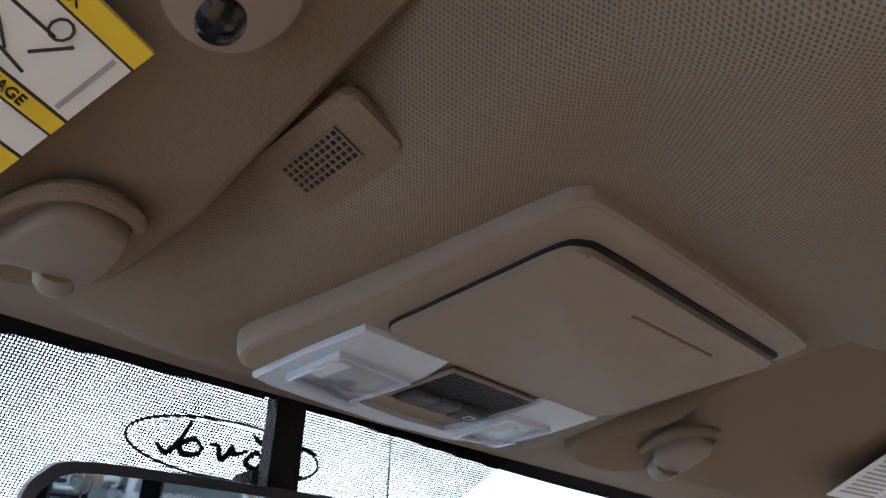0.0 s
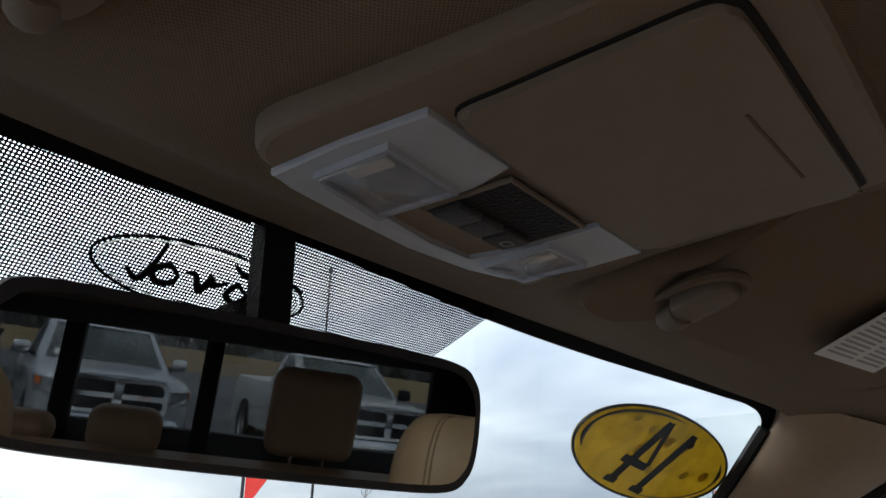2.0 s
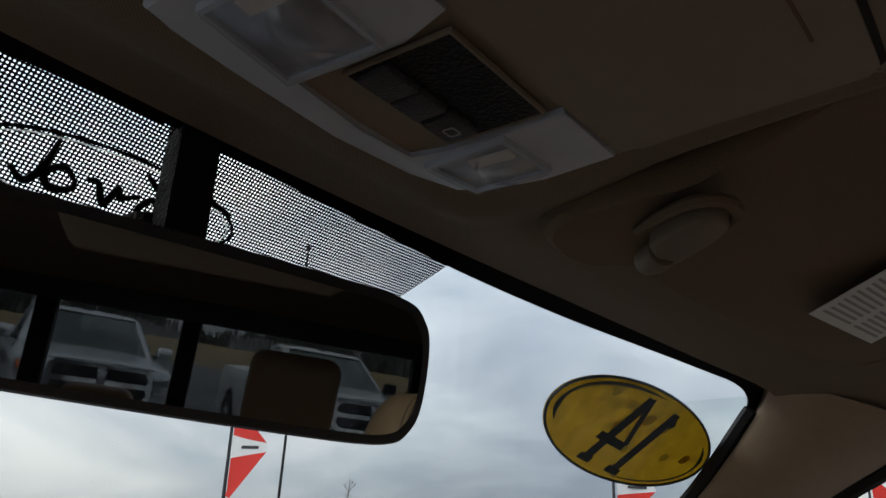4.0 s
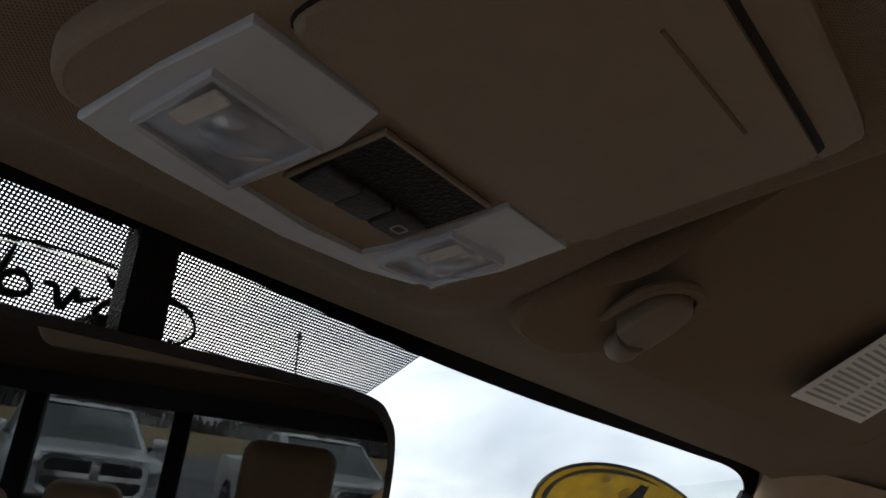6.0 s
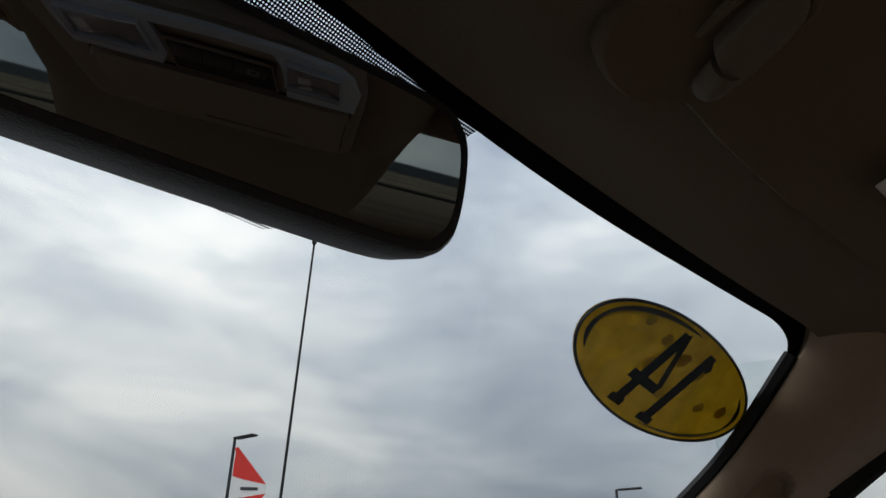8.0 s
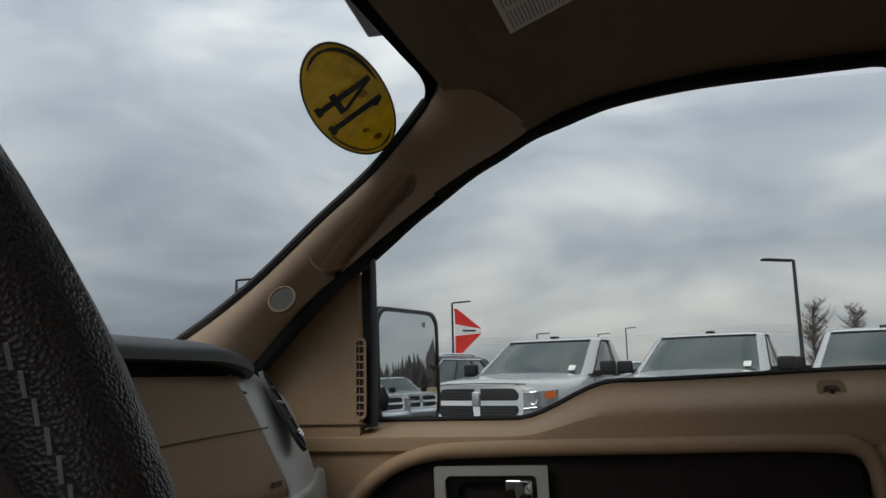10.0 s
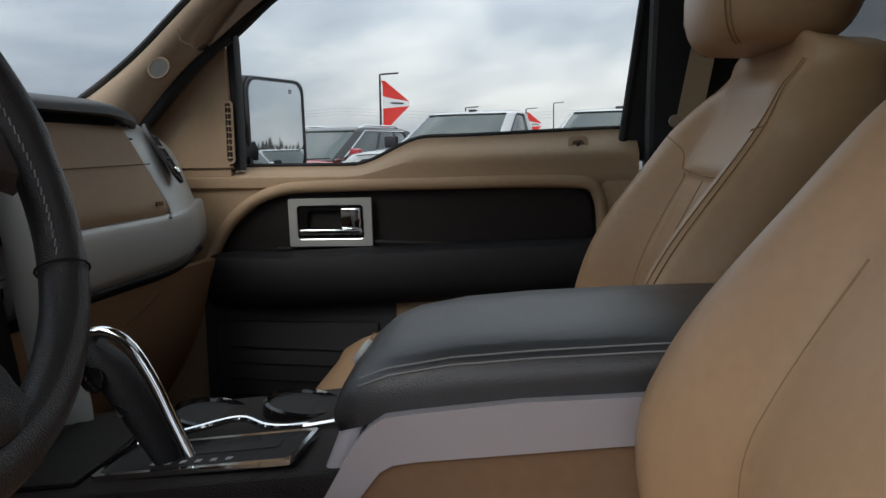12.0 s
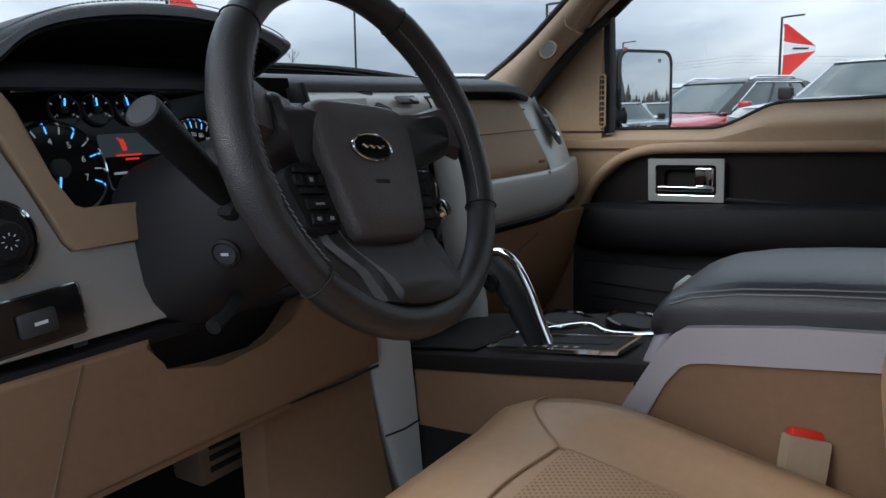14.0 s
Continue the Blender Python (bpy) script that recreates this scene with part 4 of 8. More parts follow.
def visor_clip(side):
    c = thing("visor_clip", "beige moulded visor clip on the headliner", "visor clip", (side * 0.17, 0.0, 1.735))
    if side > 0:
        cap_o = [(0.1760, -0.0040), (0.1660, -0.0190), (0.1590, -0.0330), (0.1640, -0.0430), (0.1760, -0.0410), (0.1880, -0.0300), (0.1990, -0.0160), (0.2075, -0.0030), (0.2060, 0.0035), (0.1960, 0.0010), (0.1850, -0.0005)]
        rim_o = [(0.1725, 0.0020), (0.1625, -0.0130), (0.1550, -0.0290), (0.1565, -0.0405), (0.1655, -0.0465), (0.1775, -0.0450), (0.1865, -0.0380), (0.1900, -0.0320)]
        peg = ((0.1965, -0.0015), (0.2090, 0.0150), 0.0085)
    else:
        cap_o = [(-0.1812, 0.0003), (-0.1789, -0.012), (-0.176, -0.0238), (-0.1731, -0.0284), (-0.1679, -0.0313), (-0.1608, -0.0305), (-0.1556, -0.0276), (-0.1528, -0.0245), (-0.1508, -0.0155), (-0.1498, -0.0023), (-0.1507, 0.0089), (-0.1540, 0.0150), (-0.16, 0.0135), (-0.167, 0.0123), (-0.1739, 0.0122), (-0.1792, 0.0147), (-0.1830, 0.0094)]
        rim_o = [(-0.1870, 0.0050), (-0.1845, -0.0100), (-0.1805, -0.0230), (-0.1745, -0.0315), (-0.1670, -0.0345), (-0.1595, -0.0332), (-0.1532, -0.0295), (-0.1508, -0.0245)]
        peg = ((-0.1610, 0.0090), (-0.1570, 0.0250), 0.0075)
    cap_o = smooth_poly(cap_o, 56)
    kx, ky = sum(p[0] for p in cap_o) / 56, sum(p[1] for p in cap_o) / 56
    rim_p = spline([(x, y, 1.7275) for x, y in rim_o], 28)
    part("clip_rim", tube(rim_p, [0.0012 + 0.0022 * math.sin(math.pi * (k + 0.5) / 28) ** 0.5 for k in range(28)], 8), M_VISOR, c, "moulded recess rim")
    # No hollow here: a flat plate with the slot's shade in its colour.
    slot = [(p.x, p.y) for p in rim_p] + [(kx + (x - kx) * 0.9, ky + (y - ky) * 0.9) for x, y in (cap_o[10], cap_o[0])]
    part("recess", prism(slot, 0.001, pose(0, 0, 1.7273)), M_BROWN_AND_SHADE, c, "flat dark plate painted as the shade behind the cap")
    part("clip_cap", loft([[Vector((kx + (x - kx) * k, ky + (y - ky) * k, z)) for x, y in cap_o] for k, z in ((0.97, 1.7285), (1.0, 1.7235), (0.995, 1.7215), (0.965, 1.7202), (0.90, 1.7196), (0.5, 1.7192))]), M_CLIP, c, "flat rounded clip cap", sharp=1.3)
    (ax, ay), (bx, by), pr = peg
    part("hook", tube(spline([(ax, ay, 1.7245), ((ax + bx) / 2, (ay + by) / 2, 1.7240), (bx, by, 1.7262)], 10), [pr * w for w in (0.95, 1, 1, 1, 1, 0.98, 0.95, 0.88, 0.72, 0.4)], 12), M_CLIP, c)
    return c


VS = Matrix(((1, 0, 0, 0), (0, 1, 0, 0), (0, -0.4, 1, 1.714), (0, 0, 0, 1)))
vis_r = visor(1, "tan cloth passenger sun visor with white warning label")
vis_l = visor(-1, "tan cloth driver sun visor with yellow warning label")
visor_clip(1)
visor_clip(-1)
# white label on the passenger visor
la = math.atan2(-0.014, 0.122)
LR = VS @ pose(0.412, -0.083, -0.0006, 0, 0, math.degrees(la))
lab = part("warning_label", rbox((0.124, 0.088, 0.0008), LR, 0), M_LABEL, vis_r, "white printed warning label with yellow edge")
part("label_edge", rbox((0.124, 0.008, 0.0009), LR @ pose(0, -0.040, -0.0002), 0), M_LABEL_YELLOW, lab)
for i in range(16):
    for k in range(2):
        part("label_line", rbox((0.052 * (0.8 + 0.2 * random.random()), 0.0017, 0.0009), LR @ pose(-0.030 + 0.058 * k, 0.037 - 0.0043 * i, -0.0003), 0), M_GREYINK, lab)
part("label_block", rbox((0.02, 0.016, 0.0009), LR @ pose(-0.03, -0.030, -0.0004), 0), M_INK, lab)
# yellow and white label on the driver visor
LL = VS @ pose(-0.2333, -0.0399, -0.0006, 0, 0, 17)
labl = part("warning_label", rbox((0.084, 0.11, 0.0008), LL, 0), M_LABEL, vis_l, "white and yellow airbag warning label")
for ya, yb in ((0.0, 0.0066), (0.0293, 0.0345), (0.045, 0.0526)):
    part("label_band", rbox((0.084, yb - ya, 0.0009), LL @ pose(0, (ya + yb) / 2 - 0.055, -0.0003), 0), M_LABEL_YELLOW, labl)
for yy in (0.0068, 0.0290, 0.0347, 0.0448):
    part("label_rule", rbox((0.084, 0.0006, 0.001), LL @ pose(0, yy - 0.055, -0.0004), 0), M_INK, labl)
TX = LL @ pose(0, 0, -0.0009, 180, 0, 0)
writing("label_word", "ER RISK", 0.0050, TX @ pose(0.0225, 0.0517, 0.0), M_INK, labl, align="RIGHT")
writing("label_word", "POTAGE", 0.0042, TX @ pose(0.0315, 0.0231, 0.0), M_INK, labl, align="RIGHT")
for x0, y0, l, a in ((0.012, -0.041, 0.020, 0), (0.006, -0.034, 0.012, 60), (0.016, -0.030, 0.014, 10), (0.022, -0.038, 0.012, -55), (0.012, -0.0335, 0.010, 40), (0.0, -0.038, 0.010, -70)):
    part("label_mark", rbox((l * 0.85, 0.0006, 0.001), LL @ pose(x0 + 0.004, y0, -0.0004, 0, 0, a), 0), M_INK, labl)
part("label_mark", tube([LL @ Vector((0.024 + 0.0026 * math.cos(k * 0.63), -0.0435 + 0.0030 * math.sin(k * 0.63), -0.0008)) for k in range(10)], 0.0004, 5, closed=True), M_INK, labl)
part("label_mark", rbox((0.0012, 0.019, 0.001), LL @ pose(0.0375, -0.037, -0.0004), 0), M_GREYINK, labl)
# boss with dark lens on the driver visor
bo = VS @ pose(-0.172, -0.108, 0.0, 0, 0, 25)
boss = part("boss", loft([[bo @ Vector((x * s, y * s, z)) for x, y in rounded(0.036, 0.036, 0.0175, 8)] for s, z in ((1.0, 0.002), (0.99, -0.003), (0.93, -0.006), (0.7, -0.0075))]), M_TRIM, vis_l, "beige oval boss")
part("dark_lens", lathe([(0.0, -0.0095), (0.0045, -0.0090), (0.0068, -0.0070), (0.0068, -0.003)], bo @ pose(0.005, 0.006, 0), 20), M_GLOSSBLACK, boss)

# interior mirror
rm = thing("rear_view_mirror", "black framed rear-view mirror on the windscreen", "rear-view mirror", (0.0, 0.1, 1.66))
zax = Vector((-0.285, -0.93, -0.115)).normalized()
xax = Vector((0, 0, 1)).cross(zax).normalized()
rmm = frame_from((0.0175, 0.1223, 1.6625), xax, zax.cross(xax)) @ pose(0, 0, 0, 0, 0, -2.3)
mo = smooth_poly([(-0.130, -0.015), (-0.126, -0.028), (-0.113, -0.035), (-0.06, -0.037), (0.06, -0.037), (0.106, -0.035), (0.120, -0.027), (0.125, -0.013), (0.125, 0.012), (0.120, 0.025), (0.106, 0.033), (0.06, 0.035), (-0.06, 0.035), (-0.113, 0.033), (-0.127, 0.025), (-0.132, 0.012)], 96)
mo = [(x * (0.89 if x > 0 else 1.02), y * 0.98) for x, y in mo]
part("housing", loft([[rmm @ Vector((x * s, y * s, z)) for x, y in mo] for s, z in ((0.955, 0.0035), (0.985, 0.003), (1.0, 0.0), (1.0, -0.008), (0.96, -0.022), (0.8, -0.036), (0.45, -0.044))]), M_DARK, rm)
part("mirror_glass", prism([(x * 0.945, y * 0.86) for x, y in mo], 0.001, rmm @ pose(0, -0.001, 0.0035)), M_MIRROR, rm, "mirror glass")
part("stem", tube(spline([(0.004, 0.150, 1.668), (0.004, 0.146, 1.688), (0.006, 0.150, 1.705)], 6), [0.014, 0.012, 0.011, 0.011, 0.012, 0.013], 12), M_SOFTBLACK, rm)
part("wire_cover", loft([[Vector((x0 + x, y0 - d, z)) for x, d in ((-0.0118, 0.0), (-0.010, 0.008), (0.010, 0.008), (0.0118, 0.0), (0.0, -0.004))] for x0, y0, z in ((0.011, 0.138, 1.676), (0.012, 0.138, 1.70), (0.015, 0.142, 1.73), (0.018, 0.146, 1.756))]), M_SOFTBLACK, rm, "black wire cover strip")

# printed maker's oval and script on the windscreen
logo = thing("windscreen_print", "black oval outline print with joined script letters", "print", ws(0, 1.715))


def on_ws(u, v, lift=0.0016):
    p = ws(u * 1.06 + 0.003, 1.7265 + 0.62 * v, lift)
    return p


oval = [(0.059 * math.cos(2 * math.pi * k / 60) - 0.004, 0.0205 * math.sin(2 * math.pi * k / 60)) for k in range(60)]
part("oval_line", tube([on_ws(*p) for p in oval], 0.0008, 5, closed=True), M_FRIT, logo)
part("oval_line", tube([on_ws(x * 0.95, y * 0.9) for x, y in oval], 0.0003, 4, closed=True), M_LABEL, logo)
STROKES = [[(1.22 * x - 0.001, 1.15 * y) for x, y in s_] for s_ in [  # stand-in shapes for the script, seen from behind
    [(0.040, 0.010), (0.030, 0.012), (0.012, 0.009), (0.004, 0.013)],
    [(0.028, 0.009), (0.026, -0.002), (0.030, -0.011), (0.036, -0.011), (0.040, -0.005)],
    [(0.032, 0.0), (0.022, 0.001)],
    [(0.015, 0.0), (0.010, 0.003), (0.008, -0.004), (0.014, -0.007), (0.017, -0.002), (0.014, 0.001)],
    [(0.006, 0.003), (0.0, -0.001), (-0.002, 0.003), (-0.004, -0.006), (-0.009, 0.002), (-0.013, 0.002)],
    [(-0.016, -0.001), (-0.021, 0.003), (-0.026, -0.002), (-0.022, -0.007), (-0.016, -0.005), (-0.016, 0.0)],
    [(-0.027, 0.013), (-0.027, 0.0), (-0.030, -0.008), (-0.036, -0.004)]]]
for st in STROKES:
    pts = spline([(x, y, 0) for x, y in st], 24)
    part("script_stroke", tube([on_ws(p.x, p.y, 0.002) for p in pts], [0.0009 + 0.0009 * abs(math.sin(3.1 * k / 23)) for k in range(24)], 6), M_FRIT, logo)

# oval year sticker
st = thing("window_sticker", "mottled yellow oval windscreen sticker with navy digits", "sticker", ws(0.575, 1.665))
STC = (0.5475, 1.6775)


def on_st(u, v, lift):
    """Sticker place from its own upright metres, leaning with the print."""
    a = radians(-12.7)
    x, y = u * math.cos(a) - v * math.sin(a), u * math.sin(a) + v * math.cos(a)
    return ws(STC[0] + x, STC[1] + 0.67 * y, lift - 0.010)


ST_W, ST_H = 0.145, 0.0515
def st_disc(s, lift, n=48):
    bm = bmesh.new()
    c = bm.verts.new(on_st(0, 0, lift))
    rows = []
    for r in (0.34, 0.67, 1.0):
        rows.append([bm.verts.new(on_st(ST_W * s * r * math.cos(2 * math.pi * k / n), ST_H * s * r * math.sin(2 * math.pi * k / n), lift)) for k in range(n)])
    for k in range(n):
        bm.faces.new((c, rows[0][k], rows[0][(k + 1) % n]))
        for a, b in zip(rows, rows[1:]):
            bm.faces.new((a[k], b[k], b[(k + 1) % n], a[(k + 1) % n]))
    bmesh.ops.solidify(bm, geom=bm.faces[:], thickness=0.0004)
    return bm


part("disc", st_disc(1.0, 0.0010), M_STICKER, st)
part("border", tube([on_st(ST_W * 0.985 * math.cos(2 * math.pi * k / 60), ST_H * 0.985 * math.sin(2 * math.pi * k / 60), 0.0018) for k in range(60)], 0.0014, 5, closed=True), M_NAVY, st)
part("crescent", tube([on_st(ST_W * 0.90 * math.cos(radians(a)), ST_H * 0.88 * math.sin(radians(a)), 0.002) for a in range(95, 215, 6)], [0.0004 + 0.0055 * math.sin(math.pi * k / 19) for k in range(20)], 6, flat=0.2), M_NAVY, st)
part("crescent", tube([on_st(ST_W * 0.90 * math.cos(radians(a)), ST_H * 0.88 * math.sin(radians(a)), 0.002) for a in range(-80, 40, 6)], [0.0004 + 0.004 * math.sin(math.pi * k / 19) for k in range(20)], 6, flat=0.2), M_NAVY, st)


BLOTCH = random.Random(5)
for k in range(16):
    bu, bv, br = ST_W * BLOTCH.uniform(-0.78, 0.78), ST_H * BLOTCH.uniform(-0.75, 0.75), BLOTCH.uniform(0.0035, 0.0085)
    if (bu / ST_W) ** 2 + (bv / ST_H) ** 2 < 0.62:
        blot = bmesh.new()
        wob = [br * BLOTCH.uniform(0.75, 1.2) for _ in range(12)]
        blot.faces.new([blot.verts.new(on_st(bu + 1.25 * wob[i] * math.cos(math.pi * i / 6), bv + wob[i] * math.sin(math.pi * i / 6), 0.0016)) for i in range(12)])
        bmesh.ops.solidify(blot, geom=blot.faces[:], thickness=0.0003)
        part("blotch", blot, M_BLOTCH, st)


def st_bar(name, a, b, w):
    pa, pb = Vector(a), Vector(b)
    n = Vector((-(pb - pa).y, (pb - pa).x)).normalized() * w / 2
    bm = bmesh.new()
    q = [pa + n, pb + n, pb - n, pa - n]
    bm.faces.new([bm.verts.new(on_st(p.x, p.y, 0.0022)) for p in q])
    bmesh.ops.solidify(bm, geom=bm.faces[:], thickness=0.0005)
    part(name, bm, M_NAVY, st)


# digits 1 and 4, read from outside
for a, b, w in (((0.016, 0.026), (0.016, -0.026), 0.009), ((0.024, -0.026), (0.008, -0.026), 0.005), ((0.016, 0.024), (0.024, 0.017), 0.005),
                ((-0.019, 0.026), (-0.019, -0.026), 0.009), ((-0.018, 0.026), (0.002, -0.008), 0.005), ((0.003, -0.009), (-0.030, -0.009), 0.006), ((-0.012, -0.026), (-0.027, -0.026), 0.005)):
    st_bar("digit_stroke", [1.5 * c for c in a], [1.5 * c for c in b], 1.5 * w)


# ---- dashboard ----
dash = thing("dashboard", "two-tone dashboard in charcoal, tan and satin silver", "dashboard", (0, 0.4, 0.9))


def dash_y(x):
    """The bow of the dashboard's face in plan."""
    return 0.292 - 0.10 * max(abs(x) - 0.35, 0) ** 1.3 * (1.0 if x > 0 else 0.6) - (0.06 * sstep(-0.25, -0.55, x))


def wrap(x, y, z):
    """Rounds the dashboard's outer end back towards the screen."""
    if x <= 0.56:
        return x, y, z
    return x, y + 0.36 * (x - 0.56) * sstep(0.56, 0.66, x), z


def strip(x0, x1, prof, n=24, thick=0.01, shape=None):
    """A strip of the dashboard: prof is a list of (y offset, z), swept along x."""
    pr = spline([(a, b, 0) for a, b in prof], 3 * len(prof))

    def fn(u, v):
        x = lerp(x0, x1, u)
        k = v * (len(pr) - 1)
        i = min(int(k), len(pr) - 2)
        p = pr[i].lerp(pr[i + 1], k - i)
        y, z = dash_y(x) + p.x, p.y
        if shape:
            x, y, z = shape(x, y, z)
        return Vector((x, y, z))
    return sheet(fn, n, 3 * len(prof) - 1, thick)


part("top_pad", strip(-0.72, 0.70, [(0.33, 1.345), (0.22, 1.358), (0.12, 1.368), (0.045, 1.368), (0.010, 1.357), (0.004, 1.343)], 40, -0.012, lambda x, y, z: wrap(x, y + 0.02 * sstep(0.45, 0.60, x) + 0.10 * sstep(0.5, 0.7, x), z - 0.030 * sstep(0.40, 0.66, x))), M_DARK, dash, "charcoal grained top pad")
part("defroster_slot", rbox((0.9, 0.02, 0.004), pose(0.1, 0.50, 1.3625), 0.001), M_RUBBER, dash)
part("recess_band", strip(0.13, 0.53, [(0.020, 1.347), (0.046, 1.334), (0.030, 1.316)], 24, -0.006, lambda x, y, z: (x, y, z - 0.012 * sstep(0.40, 0.53, x))), M_SOFTBLACK, dash)


def air_x(z):
    """Right-hand end of the tan panel, leaning back as it rises."""
    return 0.552 - 0.33 * (z - 1.175)


part("airbag_panel", strip(0.0, 1.0, [(0.026, 1.326), (0.016, 1.312), (-0.002, 1.25), (-0.016, 1.19), (-0.012, 1.172)], 24, -0.01,
                           lambda x, y, z: (lerp(0.14, air_x(z), x), dash_y(lerp(0.14, air_x(z), x)) + y - dash_y(x) + 0.012 * sstep(0.3, 0.5, lerp(0.14, air_x(z), x)) * (z - 1.17) / 0.15, z)), M_TAN, dash, "tan airbag panel with a pressed seam")
part("panel_seam", tube([(x, dash_y(x) - 0.0030, 1.262 - 0.008 * (0.58 - x)) for x in [lerp(0.15, 0.520, i / 12) for i in range(13)]], 0.0012, 5), M_SEAM, dash)
part("airbag_mark", rbox((0.02, 0.002, 0.007), pose(0.520, dash_y(0.520) - 0.0165, 1.193, 0, 0, -8), 0), M_SEAM, dash)

def end_y(x):
    """Front of the silver band and cap, turning away at the door end."""
    return dash_y(x) - 0.020 + 0.040 * sstep(0.60, 0.75, x)


part("silver_band", strip(0.12, 0.745, [(0.010, 1.172), (0.001, 1.166), (-0.004, 1.125), (-0.002, 1.092), (0.010, 1.076)], 40, -0.012,
                          lambda x, y, z: (x, y - dash_y(x) + end_y(x), z + 0.016 * sstep(0.5, 0.745, x))), M_SILVER, dash, "satin silver lower band")
# silver end cap that rises round the vent
CAP_IN = [(0.545, 0.262, 1.166), (0.556, 0.268, 1.180), (0.533, 0.293, 1.25), (0.515, 0.312, 1.295), (0.503, 0.328, 1.328)]
CAP_OUT = [(0.745, 0.294, 1.166), (0.744, 0.300, 1.18), (0.741, 0.320, 1.24), (0.735, 0.345, 1.29), (0.690, 0.385, 1.330)]
ci, co_ = spline(CAP_IN, 24), spline(CAP_OUT, 24)


def cap_at(u, v):
    k = min(int(v * 23), 22)
    a, b = ci[k].lerp(ci[k + 1], v * 23 - k), co_[k].lerp(co_[k + 1], v * 23 - k)
    p = a.lerp(b, u)
    return p + Vector((0.0, -0.016, 0.004)) * math.sin(math.pi * u) ** 0.7


part("end_cap", sheet(lambda u, v: cap_at(u, v), 20, 24, 0.012), M_SILVER, dash, "satin silver end cap round the vent")
part("cap_lip", tube([cap_at(0.0, k / 20) + Vector((0.001, -0.002, 0)) for k in range(21)], 0.0035, 8), M_SILVER, dash)
part("cap_side", loft([[co_[k], co_[k] + Vector((0.012, 0.03, 0)), co_[k] + Vector((0.0, 0.10, 0)), co_[k] + Vector((-0.06, 0.10, 0))] for k in range(0, 24, 3)], False), M_SILVER, dash)
# oval end vent facing the driver
va, vb, vc = cap_at(0.50, 0.42), cap_at(0.34, 0.93), cap_at(0.45, 0.6)
vx = (cap_at(0.75, 0.6) - vc).normalized()
vm = frame_from((va + vb) / 2 + Vector((-0.006, -0.011, 0.003)), vx, vb - va)
hv, wv = (vb - va).length / 2, 0.024
oval_a = [2 * math.pi * k / 32 for k in range(32)]
vent = part("end_vent", ring_plate([(wv * math.cos(a), hv * math.sin(a)) for a in oval_a], [(wv * 0.86 * math.cos(a), hv * 0.92 * math.sin(a)) for a in oval_a], 0.006, vm @ pose(0, 0, -0.002)), M_DARK, dash, "oval black end vent")
part("vent_bowl", prism([(wv * 0.9 * math.cos(a), hv * 0.94 * math.sin(a)) for a in oval_a], 0.001, vm @ pose(0, 0, 0.0005)), M_RUBBER, vent)
for i in range(4):
    part("vent_blade", rbox((wv * 1.6 * math.sqrt(max(0.1, 1 - ((i - 1.5) / 2.4) ** 2)), 0.004, 0.006), vm @ pose(0, hv * (-0.55 + 0.37 * i), 0.003, 25), 0.001, 1), M_MAUVE if i == 2 else M_DARK, vent)
part("vent_knob", rbox((0.013, 0.014, 0.008), vm @ pose(0.002, -hv * 0.62, 0.006), 0.003), M_CHROME, vent)
part("lower_strip", strip(0.10, 0.745, [(0.012, 1.079), (0.006, 1.070), (0.02, 1.056)], 30, -0.008, lambda x, y, z: (x, y - dash_y(x) + end_y(x), z + 0.016 * sstep(0.5, 0.745, x))), M_SOFTBLACK, dash)
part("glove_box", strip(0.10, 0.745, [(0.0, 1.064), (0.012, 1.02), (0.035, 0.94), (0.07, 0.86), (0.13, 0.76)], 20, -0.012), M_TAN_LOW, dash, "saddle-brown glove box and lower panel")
part("glove_line", tube([(0.45, dash_y(0.45) + 0.018, 0.995), (0.50, dash_y(0.5) + 0.012, 1.01), (0.545, dash_y(0.545) + 0.008, 1.03)], 0.0012, 5), M_SEAM, dash)
# centre of the dashboard
part("centre_top", strip(-0.255, 0.145, [(0.10, 1.368), (0.045, 1.359), (-0.005, 1.335), (-0.022, 1.312), (-0.022, 1.30)], 20, -0.01), M_SILVER, dash, "satin silver centre top with vents")
for x in (0.125,):
    part("centre_vent", rbox((0.10 if x < 0 else 0.05, 0.012, 0.036), pose(x, dash_y(x) - 0.014, 1.318, -32), 0.005, 3), M_SOFTBLACK, dash, "dark centre air vent")
part("tray_rib", sheet(lambda u, v: Vector((-0.062 + 0.045 * (u - 0.5) + 0.03 * v, dash_y(0) + lerp(0.07, -0.024, v), lerp(1.3665, 1.312, v * v) + 0.003 * math.sin(math.pi * u))), 6, 10, -0.004), M_BROWN_DARK, dash, "dark brown centre rib")
part("hazard_switch", rbox((0.052, 0.006, 0.017), pose(0.036, dash_y(0) - 0.020, 1.328, -50), 0.002), M_DARK, dash, "dark hazard switch panel")
part("hazard_switch_key", rbox((0.02, 0.006, 0.011), pose(0.045, dash_y(0) - 0.0225, 1.327, -50), 0.002), M_GLOSSBLACK, dash)
part("centre_panel", rbox((0.25, 0.10, 0.33), pose(-0.01, 0.325, 1.14, -8), 0.015), M_DARK, dash, "dark centre stack")
part("stack_screen", rbox((0.17, 0.006, 0.09), pose(-0.01, 0.262, 1.215, -8), 0.004), M_GLOSSBLACK, dash)
for i in range(5):
    part("stack_button", rbox((0.026, 0.008, 0.012), pose(-0.07 + 0.03 * i, 0.275, 1.14, -8), 0.003), M_DARK, dash)
